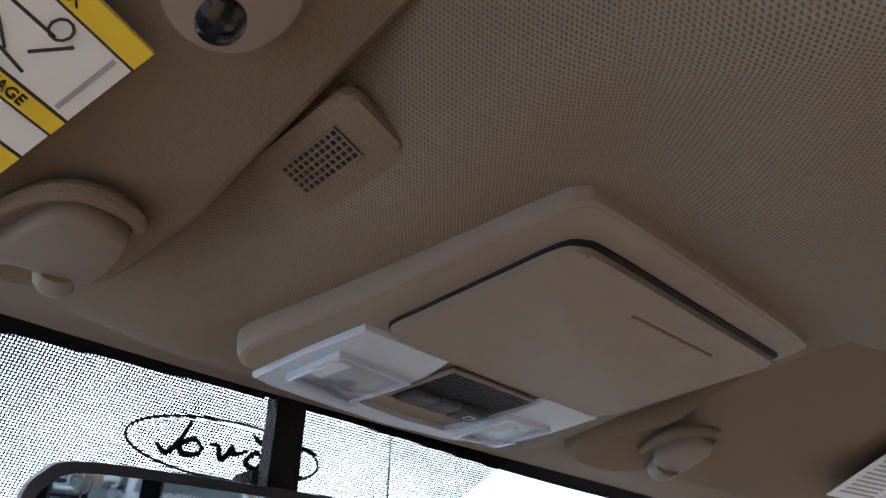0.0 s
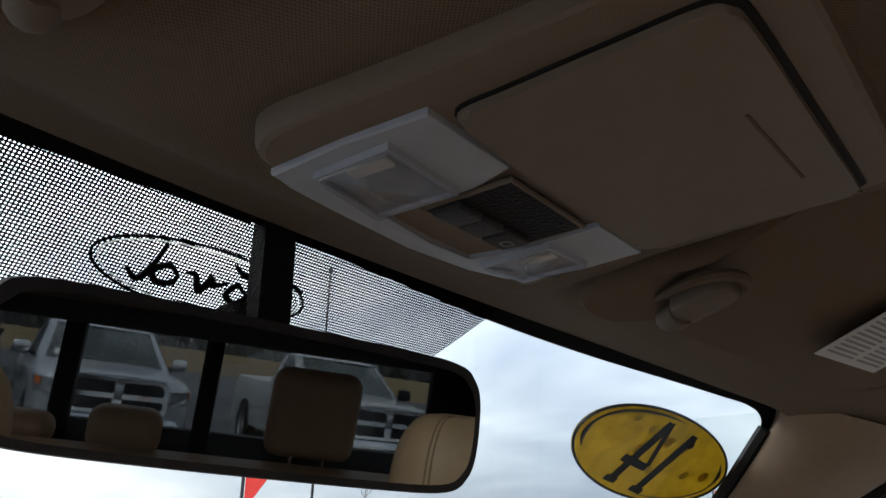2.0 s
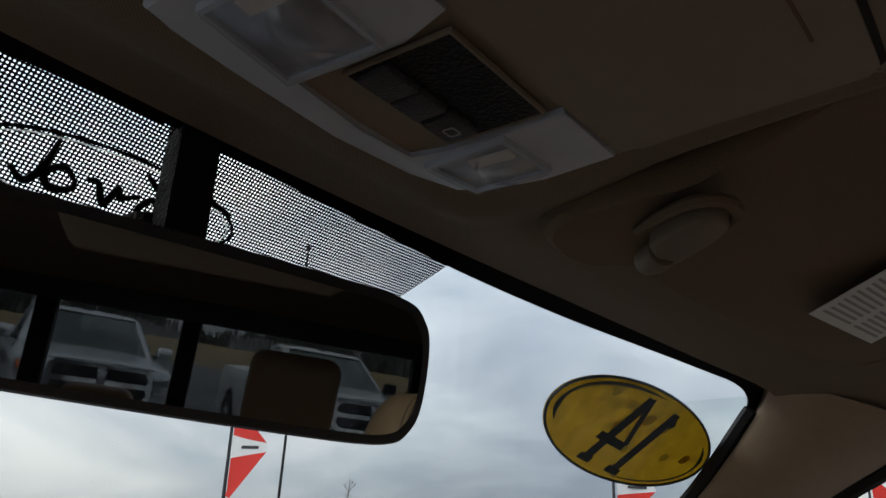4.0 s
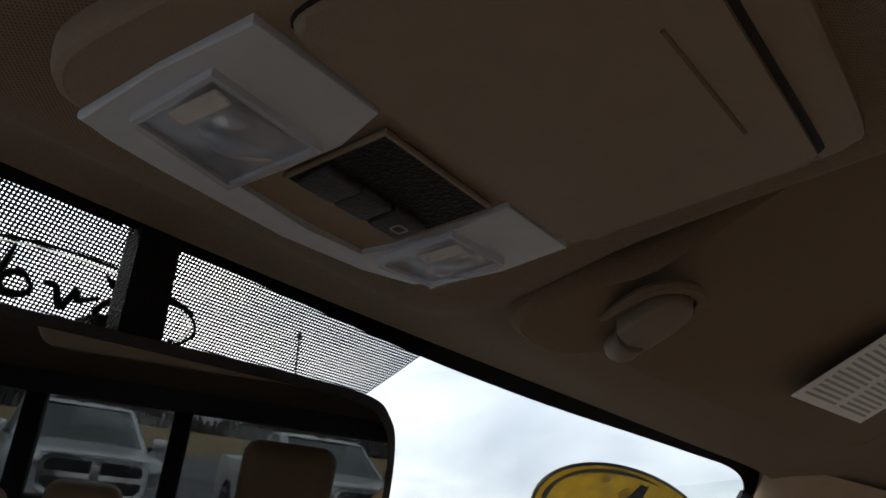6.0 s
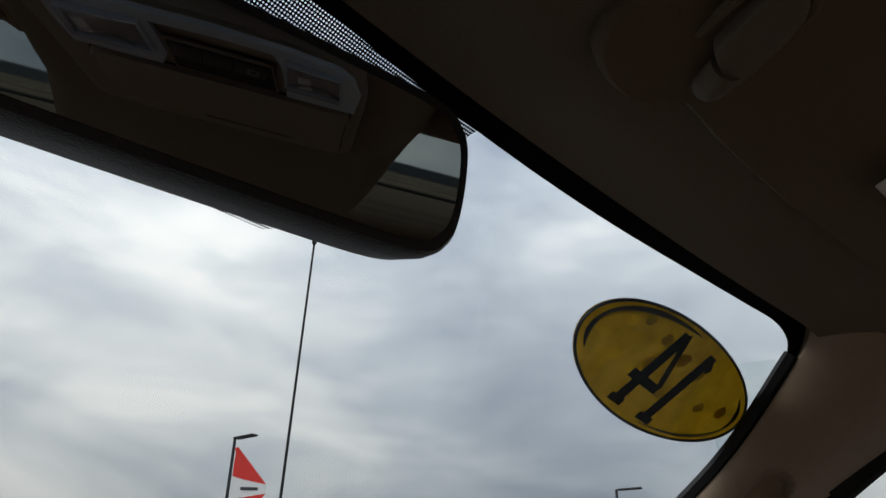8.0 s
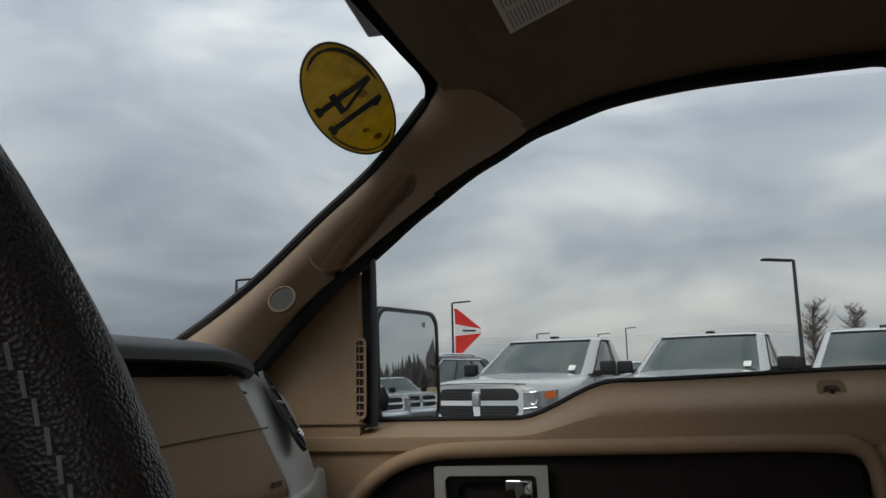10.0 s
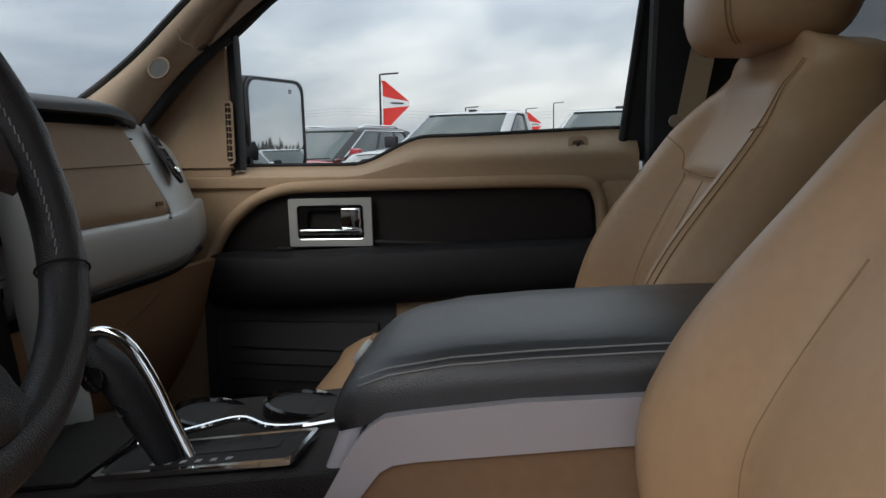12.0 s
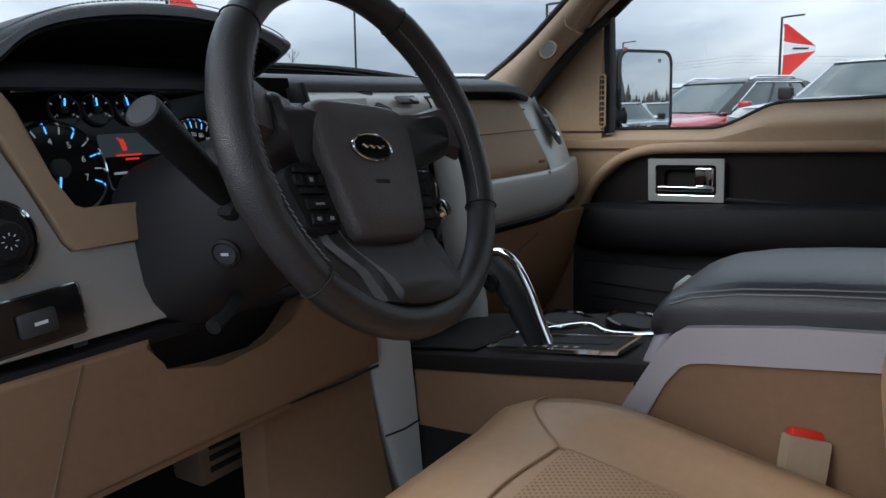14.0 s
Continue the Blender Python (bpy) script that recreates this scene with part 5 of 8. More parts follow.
for x in (-0.075, 0.055):
    part("stack_knob", lathe([(0.0, 0.018), (0.014, 0.017), (0.017, 0.0)], pose(x, 0.285, 1.09, 82), 18), M_DARK, dash)
LEG = ((1.33, -0.172, 0.262, -0.13, 0.225), (1.2, -0.17, 0.25, -0.126, 0.205), (1.08, -0.168, 0.235, -0.124, 0.19), (0.985, -0.165, 0.215, -0.122, 0.170), (0.85, -0.156, 0.193, -0.120, 0.161), (0.76, -0.147, 0.174, -0.116, 0.158), (0.68, -0.134, 0.150, -0.112, 0.146), (0.60, -0.12, 0.12, -0.108, 0.118))
for sx in (-1, 1):
    rows = []
    for z, xa, ya, xb, yb in LEG:
        ring = ((xa, ya + 0.05), (xa - 0.002, ya + 0.004), (xa + 0.004, ya - 0.004), (lerp(xa, xb, 0.55), lerp(ya, yb, 0.55) - 0.006), (xb - 0.002, yb - 0.003), (xb + 0.003, yb + 0.003), (xb + 0.004, yb + 0.06))
        rows.append([Vector((x if sx < 0 else -0.02 - x, y, z)) for x, y in ring])
    part("stack_leg", loft(rows), M_SILVER, dash, "satin silver stack leg")
part("leg_seam", tube([(-0.158, 0.193, 0.838), (-0.140, 0.170, 0.848), (-0.120, 0.157, 0.858)], 0.0016, 5), M_RUBBER, dash)
# driver's side


# gauge hood: inner and outer edge of its padded lip, from the door side round to the pointed end
HOOD_IN = spline([(-0.715, 0.235, 1.318), (-0.668, 0.215, 1.345), (-0.641, 0.207, 1.366), (-0.612, 0.205, 1.389), (-0.567, 0.205, 1.404), (-0.502, 0.205, 1.413), (-0.430, 0.205, 1.415), (-0.365, 0.210, 1.409), (-0.316, 0.219, 1.397), (-0.286, 0.229, 1.386), (-0.300, 0.238, 1.370), (-0.325, 0.246, 1.352)], 56)
HOOD_OUT = spline([(-0.720, 0.262, 1.338), (-0.672, 0.240, 1.372), (-0.624, 0.230, 1.3945), (-0.587, 0.230, 1.408), (-0.550, 0.230, 1.418), (-0.490, 0.230, 1.4275), (-0.430, 0.230, 1.4300), (-0.385, 0.230, 1.4275), (-0.330, 0.232, 1.419), (-0.286, 0.235, 1.4085), (-0.260, 0.238, 1.394), (-0.312, 0.252, 1.354)], 56)
pad_rows = []
for p, q in zip(HOOD_IN, HOOD_OUT):
    m = (p + q) / 2 + Vector((0, -0.006, 0.004))
    far = Vector((lerp(q.x, -0.46, 0.06), 0.44, 1.362))
    pad_rows.append([p + Vector((0, 0.012, -0.001)), p, lerp(p, m, 0.6), m, lerp(m, q, 0.6), q, q + Vector((0, 0.020, 0.0015)), lerp(q, far, 0.5), far, far - Vector((0, 0, 0.02)), p + Vector((0, 0.10, -0.010))])
part("gauge_hood", loft(pad_rows), M_HOODPAD, dash, "arched charcoal gauge hood with padded lip", sharp=1.2)
part("hood_underside", sheet(lambda u, v: lerp(HOOD_IN[round(u * 55)], Vector((lerp(HOOD_IN[round(u * 55)].x, -0.46, 0.05), 0.30, min(HOOD_IN[round(u * 55)].z - 0.016, 1.385))), v) + Vector((0, 0.004, -0.0015)), 55, 6, 0.003), M_SOFTBLACK, dash, "black inside of the gauge hood")
for k_ in (0.30, 0.72):
    row = bmesh.new()
    for i in range(2, 46):
        for f0 in (0.05, 0.55):
            pts = [lerp(lerp(HOOD_IN[i], HOOD_IN[i + 1], f), lerp(HOOD_OUT[i], HOOD_OUT[i + 1], f), k_) + Vector((0, -0.0062, 0.0052)) for f in (f0, f0 + 0.36)]
            tube(pts, 0.0008, 5, row)
    part("hood_stitch", row, M_STITCH, dash, "pale double stitching")
CLM = frame_from((-0.446, 0.268, 1.293), (1, 0, 0), (0, 0.32, 1))
part("instrument_panel", prism([(-0.205, -0.10), (0.21, -0.10), (0.23, 0.07), (-0.22, 0.07)], -0.004, CLM), M_GLOSSBLACK, dash, "gloss black instrument cluster")
for s, xw in ((-1, -0.225), (1, 0.225)):
    part("cluster_wall", rbox((0.012, 0.13, 0.05), CLM @ pose(xw, -0.01, 0.004), 0.004), M_SOFTBLACK, dash)


def gauge(cx, cy, r, a0, a1, ticks, numbers, needle):
    g = part("gauge_rim", lathe([(r * 1.06, 0.0), (r * 1.06, 0.004), (r, 0.005), (r * 0.97, 0.001)], CLM @ pose(cx, cy, 0.001), 36), M_CHROME if r > 0.03 else M_DARK, dash, "round gauge with blue lit ticks")
    part("dial", lathe([(0.0, 0.0012), (r * 0.98, 0.0012), (r * 0.98, 0.0)], CLM @ pose(cx, cy, 0.0005), 36), M_GLOSSBLACK, g)
    for i in range(ticks):
        a = radians(lerp(a0, a1, i / (ticks - 1)))
        part("tick", rbox((r * 0.16, 0.0014 if r > 0.03 else 0.001, 0.0006), CLM @ pose(cx + 0.86 * r * math.cos(a), cy + 0.86 * r * math.sin(a), 0.0024, 0, 0, math.degrees(a)), 0), M_BLUEGLOW if (i % 2 == 0 and r > 0.03) else M_WHITEGLOW, g)
    for i, tx in enumerate(numbers):
        a = radians(lerp(a0, a1, i / max(len(numbers) - 1, 1)))
        writing("number", tx, r * (0.20 if len(tx) < 2 else 0.155), CLM @ pose(cx + 0.60 * r * math.cos(a), cy + 0.60 * r * math.sin(a), 0.0024), M_WHITEGLOW, g, 0.0002)
    a = radians(needle)
    part("needle", rbox((r * 0.62, 0.0022, 0.0012), CLM @ pose(cx + 0.45 * r * math.cos(a), cy + 0.45 * r * math.sin(a), 0.004, 0, 0, needle), 0.0005, 1), M_BLUEGLOW, g)
    part("hub", lathe([(0.0, 0.007), (r * 0.2, 0.006), (r * 0.22, 0.0015)], CLM @ pose(cx, cy, 0), 20), M_DARK, g)
    return g


gauge(-0.1235, -0.0293, 0.046, 256, -24, 15, ["0", "1", "2", "3", "4", "5", "6", "7"], 252)
gauge(0.047, -0.030, 0.046, 243, -17, 25, [str(10 * k) for k in range(13)], 240)
for k, cxx in enumerate((-0.102, -0.066, -0.029, 0.008)):
    gauge(cxx, 0.030, 0.0165, 210, -30, 5, (["L", "H"], ["C", "H"], ["E", "F"], ["L", "H"])[k], 75 + 8 * k)
part("gauge_strip", tube([CLM @ Vector((x + 0.03, 0.050, 0.002)) for x in (-0.18, -0.09, 0.0, 0.04)], 0.0012, 5), M_CHROME, dash)
scr = part("message_screen", prism(rounded(0.076, 0.060, 0.003, 2, -0.038, -0.027), 0.001, CLM @ pose(0, 0, 0.002)), M_SCREEN, dash, "grey message display")
part("screen_dark", prism(rounded(0.074, 0.034, 0.003, 2, -0.038, -0.039), 0.0006, CLM @ pose(0, 0, 0.0032)), M_GLOSSBLACK, scr)
part("warning_symbol", rbox((0.006, 0.013, 0.0006), CLM @ pose(-0.049, -0.0095, 0.0036, 0, 0, 8), 0.002, 1), M_REDGLOW, scr)
part("warning_symbol", rbox((0.011, 0.002, 0.0006), CLM @ pose(-0.050, -0.0055, 0.0037, 0, 0, -40), 0), M_REDGLOW, scr)
for x, w, y in ((-0.046, 0.030, -0.0210), (-0.043, 0.016, -0.0255)):
    part("message_line", rbox((w, 0.0020, 0.0006), CLM @ pose(x, y, 0.0042), 0), M_REDGLOW, scr)
for x, w, y in ((-0.060, 0.018, -0.040), (-0.018, 0.007, -0.037)):
    part("message_line", rbox((w, 0.0024, 0.0006), CLM @ pose(x, y, 0.0042), 0), M_WHITEGLOW if x < -0.03 else M_REDGLOW, scr)
# tan surround left of and under the cluster
DRV = frame_from((0, 0.205, 0), (1, 0.0, 0), (0, 0.10, 1))
tan_s = [(-0.665, 1.335), (-0.645, 1.345), (-0.628, 1.318), (-0.606, 1.255), (-0.592, 1.226), (-0.582, 1.222), (-0.535, 1.224), (-0.420, 1.224), (-0.420, 1.186), (-0.595, 1.186), (-0.604, 1.195), (-0.625, 1.25)]
part("cluster_surround", prism(tan_s, 0.035, DRV @ pose(0, 0, 0.088), 0.003), M_TAN, dash, "tan cluster surround")
sil = [(-0.74, 1.10), (-0.74, 1.345), (-0.670, 1.338), (-0.630, 1.25), (-0.609, 1.192), (-0.600, 1.182), (-0.30, 1.182), (-0.30, 1.10)]
part("silver_panel", prism(sil, 0.035, DRV @ pose(0, 0, 0.082), 0.004), M_SILVER, dash, "satin silver driver-side panel")
part("lower_strip", rbox((0.45, 0.02, 0.016), pose(-0.52, 0.205, 1.092, 0, -1), 0.004), M_SOFTBLACK, dash)
KN = frame_from((-0.668, 0.196, 1.213), (1, 0, 0), (0, 0.1, 1))
lamp_sw = part("lamp_switch", lathe([(0.034, -0.002), (0.036, 0.001), (0.033, 0.003), (0.031, 0.0)], KN, 32), M_CHROME, dash, "round headlamp switch with silver ring")
part("switch_plate", lathe([(0.0, 0.0005), (0.032, 0.0005), (0.032, -0.003)], KN, 32), M_SOFTBLACK, lamp_sw)
part("switch_knob", lathe([(0.0, 0.022), (0.015, 0.021), (0.018, 0.016), (0.020, 0.002)], KN, 24), M_SOFTBLACK, lamp_sw)
for k in range(8):
    part("lamp_mark", rbox((0.0025, 0.0008, 0.0004), KN @ pose(0.006 * math.cos(k * math.pi / 4), 0.006 * math.sin(k * math.pi / 4), 0.0223, 0, 0, 45 * k), 0), M_WHITEGLOW, lamp_sw)
SWP = frame_from((-0.648, 0.188, 1.141), (1, 0, 0.06), (0, 0.1, 1))
swp = part("dimmer_panel", prism(rounded(0.085, 0.046, 0.004, 3), 0.004, SWP), M_GLOSSBLACK, dash, "black switch panel with bright rim")
part("panel_rim", tube([SWP @ Vector((x, y, 0.003)) for x, y in rounded(0.085, 0.046, 0.004, 3)], 0.0014, 6, closed=True), M_CHROME, swp)
part("dimmer_switch", rbox((0.034, 0.022, 0.008), SWP @ pose(-0.002, -0.002, 0.006), 0.003), M_DARK, swp)
part("switch_mark", rbox((0.012, 0.003, 0.0005), SWP @ pose(-0.001, -0.002, 0.0103), 0), M_WHITEGLOW, swp)
# knee panel with a notch for the column, built as a bent sheet
KNEE = [(-0.74, 1.092), (-0.534, 1.092), (-0.530, 1.060), (-0.526, 1.050), (-0.518, 1.046), (-0.45, 1.038), (-0.385, 1.036), (-0.355, 1.046), (-0.335, 1.062), (-0.318, 1.078), (-0.30, 1.086), (-0.17, 1.086), (-0.165, 0.955), (-0.74, 0.955)]
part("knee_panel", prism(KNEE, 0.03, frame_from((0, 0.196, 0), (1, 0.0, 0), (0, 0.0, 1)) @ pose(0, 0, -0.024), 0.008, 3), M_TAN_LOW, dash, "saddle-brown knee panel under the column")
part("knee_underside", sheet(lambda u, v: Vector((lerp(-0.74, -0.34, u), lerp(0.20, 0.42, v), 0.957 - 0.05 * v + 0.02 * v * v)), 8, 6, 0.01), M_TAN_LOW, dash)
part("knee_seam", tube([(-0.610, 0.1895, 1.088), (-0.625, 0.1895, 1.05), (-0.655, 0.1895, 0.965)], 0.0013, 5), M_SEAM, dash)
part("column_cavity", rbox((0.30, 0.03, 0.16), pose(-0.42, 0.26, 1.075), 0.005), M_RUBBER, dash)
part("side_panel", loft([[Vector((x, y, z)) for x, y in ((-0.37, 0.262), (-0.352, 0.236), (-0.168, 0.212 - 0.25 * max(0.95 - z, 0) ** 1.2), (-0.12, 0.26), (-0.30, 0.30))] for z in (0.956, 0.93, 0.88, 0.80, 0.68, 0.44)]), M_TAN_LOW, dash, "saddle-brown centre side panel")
part("side_seam", tube([(-0.345, 0.205, 0.951), (-0.26, 0.195, 0.951), (-0.168, 0.193, 0.951)], 0.0022, 5), M_RUBBER, dash)
foot = part("foot_duct", rbox((0.085, 0.06, 0.085), pose(-0.352, 0.345, 0.872), 0.006), M_BROWN_AND_SHADE, dash, "brown footwell air duct")
for i in range(3):
    part("duct_slot", rbox((0.055, 0.004, 0.008), pose(-0.352, 0.314, 0.850 + 0.016 * i), 0.001, 1), M_RUBBER, foot)
part("light_sensor", lathe([(0.0, 0.016), (0.02, 0.013), (0.03, 0.004), (0.032, -0.004)], pose(0.44, 0.49, 1.352) @ Matrix.Diagonal((1.4, 0.8, 1, 1)), 24), M_DARK, dash)

# ---- steering column and wheel ----
sw_t = thing("steering_wheel", "black leather four-spoke steering wheel with silver badge", "steering wheel", (-0.415, 0.0, 1.1))
TILTW = 23.0
WM = pose(-0.4134, -0.0038, 1.2734, 69.5, 0, 1.9) @ pose(0, 0, 0, 0, 0, 5)
HM = pose(-0.428, -0.020, 1.268, 90 - TILTW, 0, 0) @ pose(0.020, 0.010, -0.038) @ pose(0, 0, 0, 0, 0, -7)
WR = WM @ pose(0, 0, 0, 0, 0, -12)
R = 0.172
rimp, rads = [], []
for k in range(72):
    a = 2 * math.pi * k / 72
    rimp.append(WM @ Vector((R * math.cos(a) * 1.01, R * math.sin(a) * 0.985, 0.012)))
    d = math.degrees(a) % 360
    rads.append(0.0158 + 0.0022 * (abs(d - 20) < 30 or abs(d - 160) < 30))
part("rim", tube(rimp, rads, 14, closed=True), M_WHEEL_LEATHER, sw_t, "grained black leather rim")
for a in (-32, 212, 48, 132):
    ca, sa = math.cos(radians(a)), math.sin(radians(a))
    c = WM @ Vector((R * ca, R * sa, 0.012))
    t = (WM.to_3x3() @ Vector((-sa, ca, 0))).normalized()
    u = (WM.to_3x3() @ Vector((ca, sa, 0))).normalized()
    w = t.cross(u)
    part("rim_seam", tube([c + 0.0172 * (math.cos(b) * u + math.sin(b) * w) for b in [2 * math.pi * k / 20 for k in range(20)]], 0.0009, 5, closed=True), M_RUBBER, sw_t)
for a0, a1 in ((-32, 48), (132, 212)):
    for k in range(34):
        a = radians(lerp(a0 + 2, a1 - 2, k / 33))
        b = radians(152)
        p = Vector((math.cos(a), math.sin(a), 0))
        q = WM @ (p * (R + 0.0185 * math.cos(b)) + Vector((0, 0, 0.012 + 0.0185 * math.sin(b))))
        e = (WM.to_3x3() @ Vector((-math.sin(a), math.cos(a), 0.3))).normalized() * 0.0028
        part("stitch", tube([q - e, q + e], 0.0006, 4), M_STITCH, sw_t)
HUBX = 0.008


def both(half):
    """Outline from its right half, mirrored about the hub's middle."""
    return [(HUBX + x, y) for x, y in half] + [(HUBX - x, y) for x, y in reversed(half)]


hub_o = smooth_poly(both([(0.035, 0.060), (0.085, 0.057), (0.122, 0.052), (0.128, 0.030), (0.118, 0.006), (0.092, -0.004), (0.077, -0.018), (0.068, -0.060), (0.055, -0.095), (0.047, -0.130), (0.044, -0.150), (0.020, -0.156)]), 110)
part("hub", loft([[HM @ Vector((HUBX + (x - HUBX) * s, -0.03 + (y + 0.03) * s, z + 0.040 * sstep(-0.075, -0.155, y) + 0.030 * sstep(0.085, 0.135, abs(x - HUBX)))) for x, y in hub_o] for s, z in ((0.90, -0.045), (0.99, -0.02), (1.0, -0.004), (0.985, 0.003), (0.94, 0.006))]), M_WHEEL_LEATHER, sw_t, "dark hub cover")
air_o = smooth_poly(both([(0.034, 0.058), (0.062, 0.054), (0.070, 0.037), (0.066, -0.008), (0.057, -0.056), (0.052, -0.074), (0.043, -0.083), (0.020, -0.086)]), 80)
pad = part("airbag_pad", loft([[HM @ Vector((HUBX + (x - HUBX) * s, -0.005 + (y + 0.005) * s, z)) for x, y in air_o] for s, z in ((1.02, 0.002), (1.0, 0.013), (0.975, 0.019), (0.92, 0.0225), (0.6, 0.026))]), M_HUB, sw_t, "brown-grey airbag cover", sharp=1.2)
part("pad_crease", tube([HM @ Vector((HUBX + (x - HUBX) * 1.015, -0.005 + (y + 0.005) * 1.015, 0.0065)) for x, y in air_o], 0.0012, 5, closed=True), M_RUBBER, pad)
bdg = part("badge", lathe([(0.0, 0.004), (0.019, 0.0035), (0.0205, 0.001), (0.0205, -0.003)], HM @ pose(0, 0.006, 0.0255, 4) @ Matrix.Diagonal((1.35, 0.66, 1, 1)), 40), M_GLOSSBLACK, pad, "dark oval badge with chrome rim")
part("badge_rim", tube([HM @ Vector((0.0272 * math.cos(a), 0.006 + 0.0134 * math.sin(a), 0.0285)) for a in [2 * math.pi * k / 48 for k in range(48)]], 0.0016, 7, closed=True), M_CHROME, bdg)
part("badge_stroke", tube([HM @ Vector((0.016 * (k / 12 - 1), 0.006 + 0.0012 * math.sin(k * 0.9), 0.0300)) for k in range(25)], [0.0005 + 0.0009 * abs(math.sin(k * 0.4)) for k in range(25)], 5), M_CHROME, bdg)
part("airbag_word", rbox((0.020, 0.0035, 0.0005), HM @ pose(0.004, -0.028, 0.0263), 0), M_SOFTBLACK, pad)
part("horn_mark", rbox((0.008, 0.005, 0.0005), HM @ pose(0.004, 0.004, 0.0266), 0), M_SOFTBLACK, pad)
for s in (-1, 1):
    arm = []
    for r0, y0, h0 in ((0.080, 0.036, 0.024), (0.115, 0.036, 0.024), (0.142, 0.036, 0.027), (0.166, 0.038, 0.036)):
        arm.append([WR @ Vector((s * r0 + 0.012 * (0.166 - r0) / 0.09, y0 + dy * h0, z - 0.030 * sstep(0.155, 0.085, r0))) for dy, z in ((-1, -0.006), (-0.8, 0.010), (0, 0.0135), (0.8, 0.010), (1, -0.006), (0, -0.016))])
    part("spoke", loft(arm), M_HUB, sw_t, "brown-grey upper spoke")
    low = []
    for x0, y0, wd in ((0.072, -0.058, 0.014), (0.064, -0.085, 0.017), (0.052, -0.118, 0.018), (0.046, -0.150, 0.022)):
        low.append([HM @ Vector((HUBX + s * (x0 + dx * wd), y0 + dx * 0.004, z + 0.040 * sstep(-0.06, -0.15, y0))) for dx, z in ((-1, -0.006), (-0.7, 0.001), (0.7, 0.001), (1, -0.006), (0, -0.02))])
    part("lower_spoke", loft(low), M_WHEEL_LEATHER, sw_t, "dark lower spoke")
    pod = part("switch_pod", prism(smooth_poly([(HUBX + s * 0.068, -0.008), (HUBX + s * 0.100, -0.007), (HUBX + s * 0.112, -0.020), (HUBX + s * 0.103, -0.052), (HUBX + s * 0.094, -0.070), (HUBX + s * 0.060, -0.070), (HUBX + s * 0.062, -0.040)], 40), 0.014, HM @ pose(0, 0, -0.006), 0.003), M_SOFTBLACK, sw_t, "black thumb switch pod")
    if s < 0:
        bx = HUBX - 0.085
        for yy, ww, hh in ((-0.013, 0.034, 0.006), (-0.033, 0.032, 0.006)):
            part("thumb_button", rbox((ww, hh, 0.006), HM @ pose(bx, yy, 0.009), 0.002), M_SOFTBLACK, pod)
        for xx in (-0.014, 0.0, 0.014):
            part("thumb_button", rbox((0.009, 0.011, 0.006), HM @ pose(bx + xx, -0.023, 0.009), 0.002), M_SOFTBLACK, pod)
        part("button_mark", rbox((0.004, 0.004, 0.0004), HM @ pose(bx, -0.023, 0.0123), 0), M_GREYINK, pod)
        part("thumb_button", rbox((0.030, 0.010, 0.006), HM @ pose(bx + 0.003, -0.046, 0.009), 0.002), M_SOFTBLACK, pod)
        part("button_mark", rbox((0.011, 0.002, 0.0004), HM @ pose(bx + 0.003, -0.046, 0.0123), 0), M_GREYINK, pod)
        for xx in (-0.006, 0.010):
            part("thumb_button", rbox((0.014, 0.010, 0.006), HM @ pose(bx + xx + 0.003, -0.060, 0.009), 0.002), M_SOFTBLACK, pod)
            part("button_mark", rbox((0.005, 0.0035, 0.0004), HM @ pose(bx + xx + 0.003, -0.060, 0.0123), 0), M_GREYINK, pod)
    else:
        for i in range(4):
            part("thumb_button", rbox((0.018, 0.012, 0.006), HM @ pose(HUBX + 0.082 - 0.003 * i, -0.016 - 0.014 * i, 0.009), 0.002), M_SOFTBLACK, pod)
            part("button_mark", rbox((0.018, 0.0007, 0.0004), HM @ pose(HUBX + 0.082 - 0.003 * i, -0.0095 - 0.014 * i, 0.0115), 0), M_CHROME, pod)
    if s > 0:
        part("scroll_knob", lathe([(0.0, 0.010), (0.009, 0.009), (0.011, 0.0)], HM @ pose(HUBX + 0.103, -0.052, 0.006), 18), M_CHROME, pod)
        part("paddle_trim", tube([HM @ Vector((HUBX + x, y, 0.010)) for x, y in ((0.099, -0.010), (0.104, -0.022), (0.098, -0.040))], 0.0016, 6), M_CHROME, pod)
col = thing("steering_column", "charcoal steering column shroud with gear stalk", "steering column", (-0.42, 0.12, 1.15))
shroud = []
for y, cxx, z, rx, rz in ((0.035, -0.412, 1.262, 0.060, 0.052), (0.07, -0.416, 1.245, 0.078, 0.066), (0.12, -0.422, 1.218, 0.094, 0.082), (0.19, -0.427, 1.188, 0.103, 0.098), (0.255, -0.43, 1.17, 0.103, 0.10)):
    shroud.append([Vector((cxx + rx * math.copysign(abs(math.cos(a)) ** 0.7, math.cos(a)), y, z + rz * math.copysign(abs(math.sin(a)) ** 0.7, math.sin(a)))) for a in [2 * math.pi * k / 24 for k in range(24)]])
part("shroud", loft(shroud), M_SHROUD, col, sharp=1.2)
part("shroud_seam", tube([(-0.492, 0.09, 1.232), (-0.503, 0.15, 1.205), (-0.511, 0.22, 1.18)], 0.0014, 5), M_RUBBER, col)
stalk = part("stalk", tube(spline([(-0.478, 0.105, 1.222), (-0.515, 0.098, 1.25), (-0.560, 0.086, 1.287), (-0.600, 0.076, 1.319)], 12), [0.010, 0.011, 0.012, 0.0125, 0.013, 0.0135, 0.014, 0.0145, 0.015, 0.0155, 0.016, 0.016], 16), M_SOFTBLACK, col, "thick black control stalk")
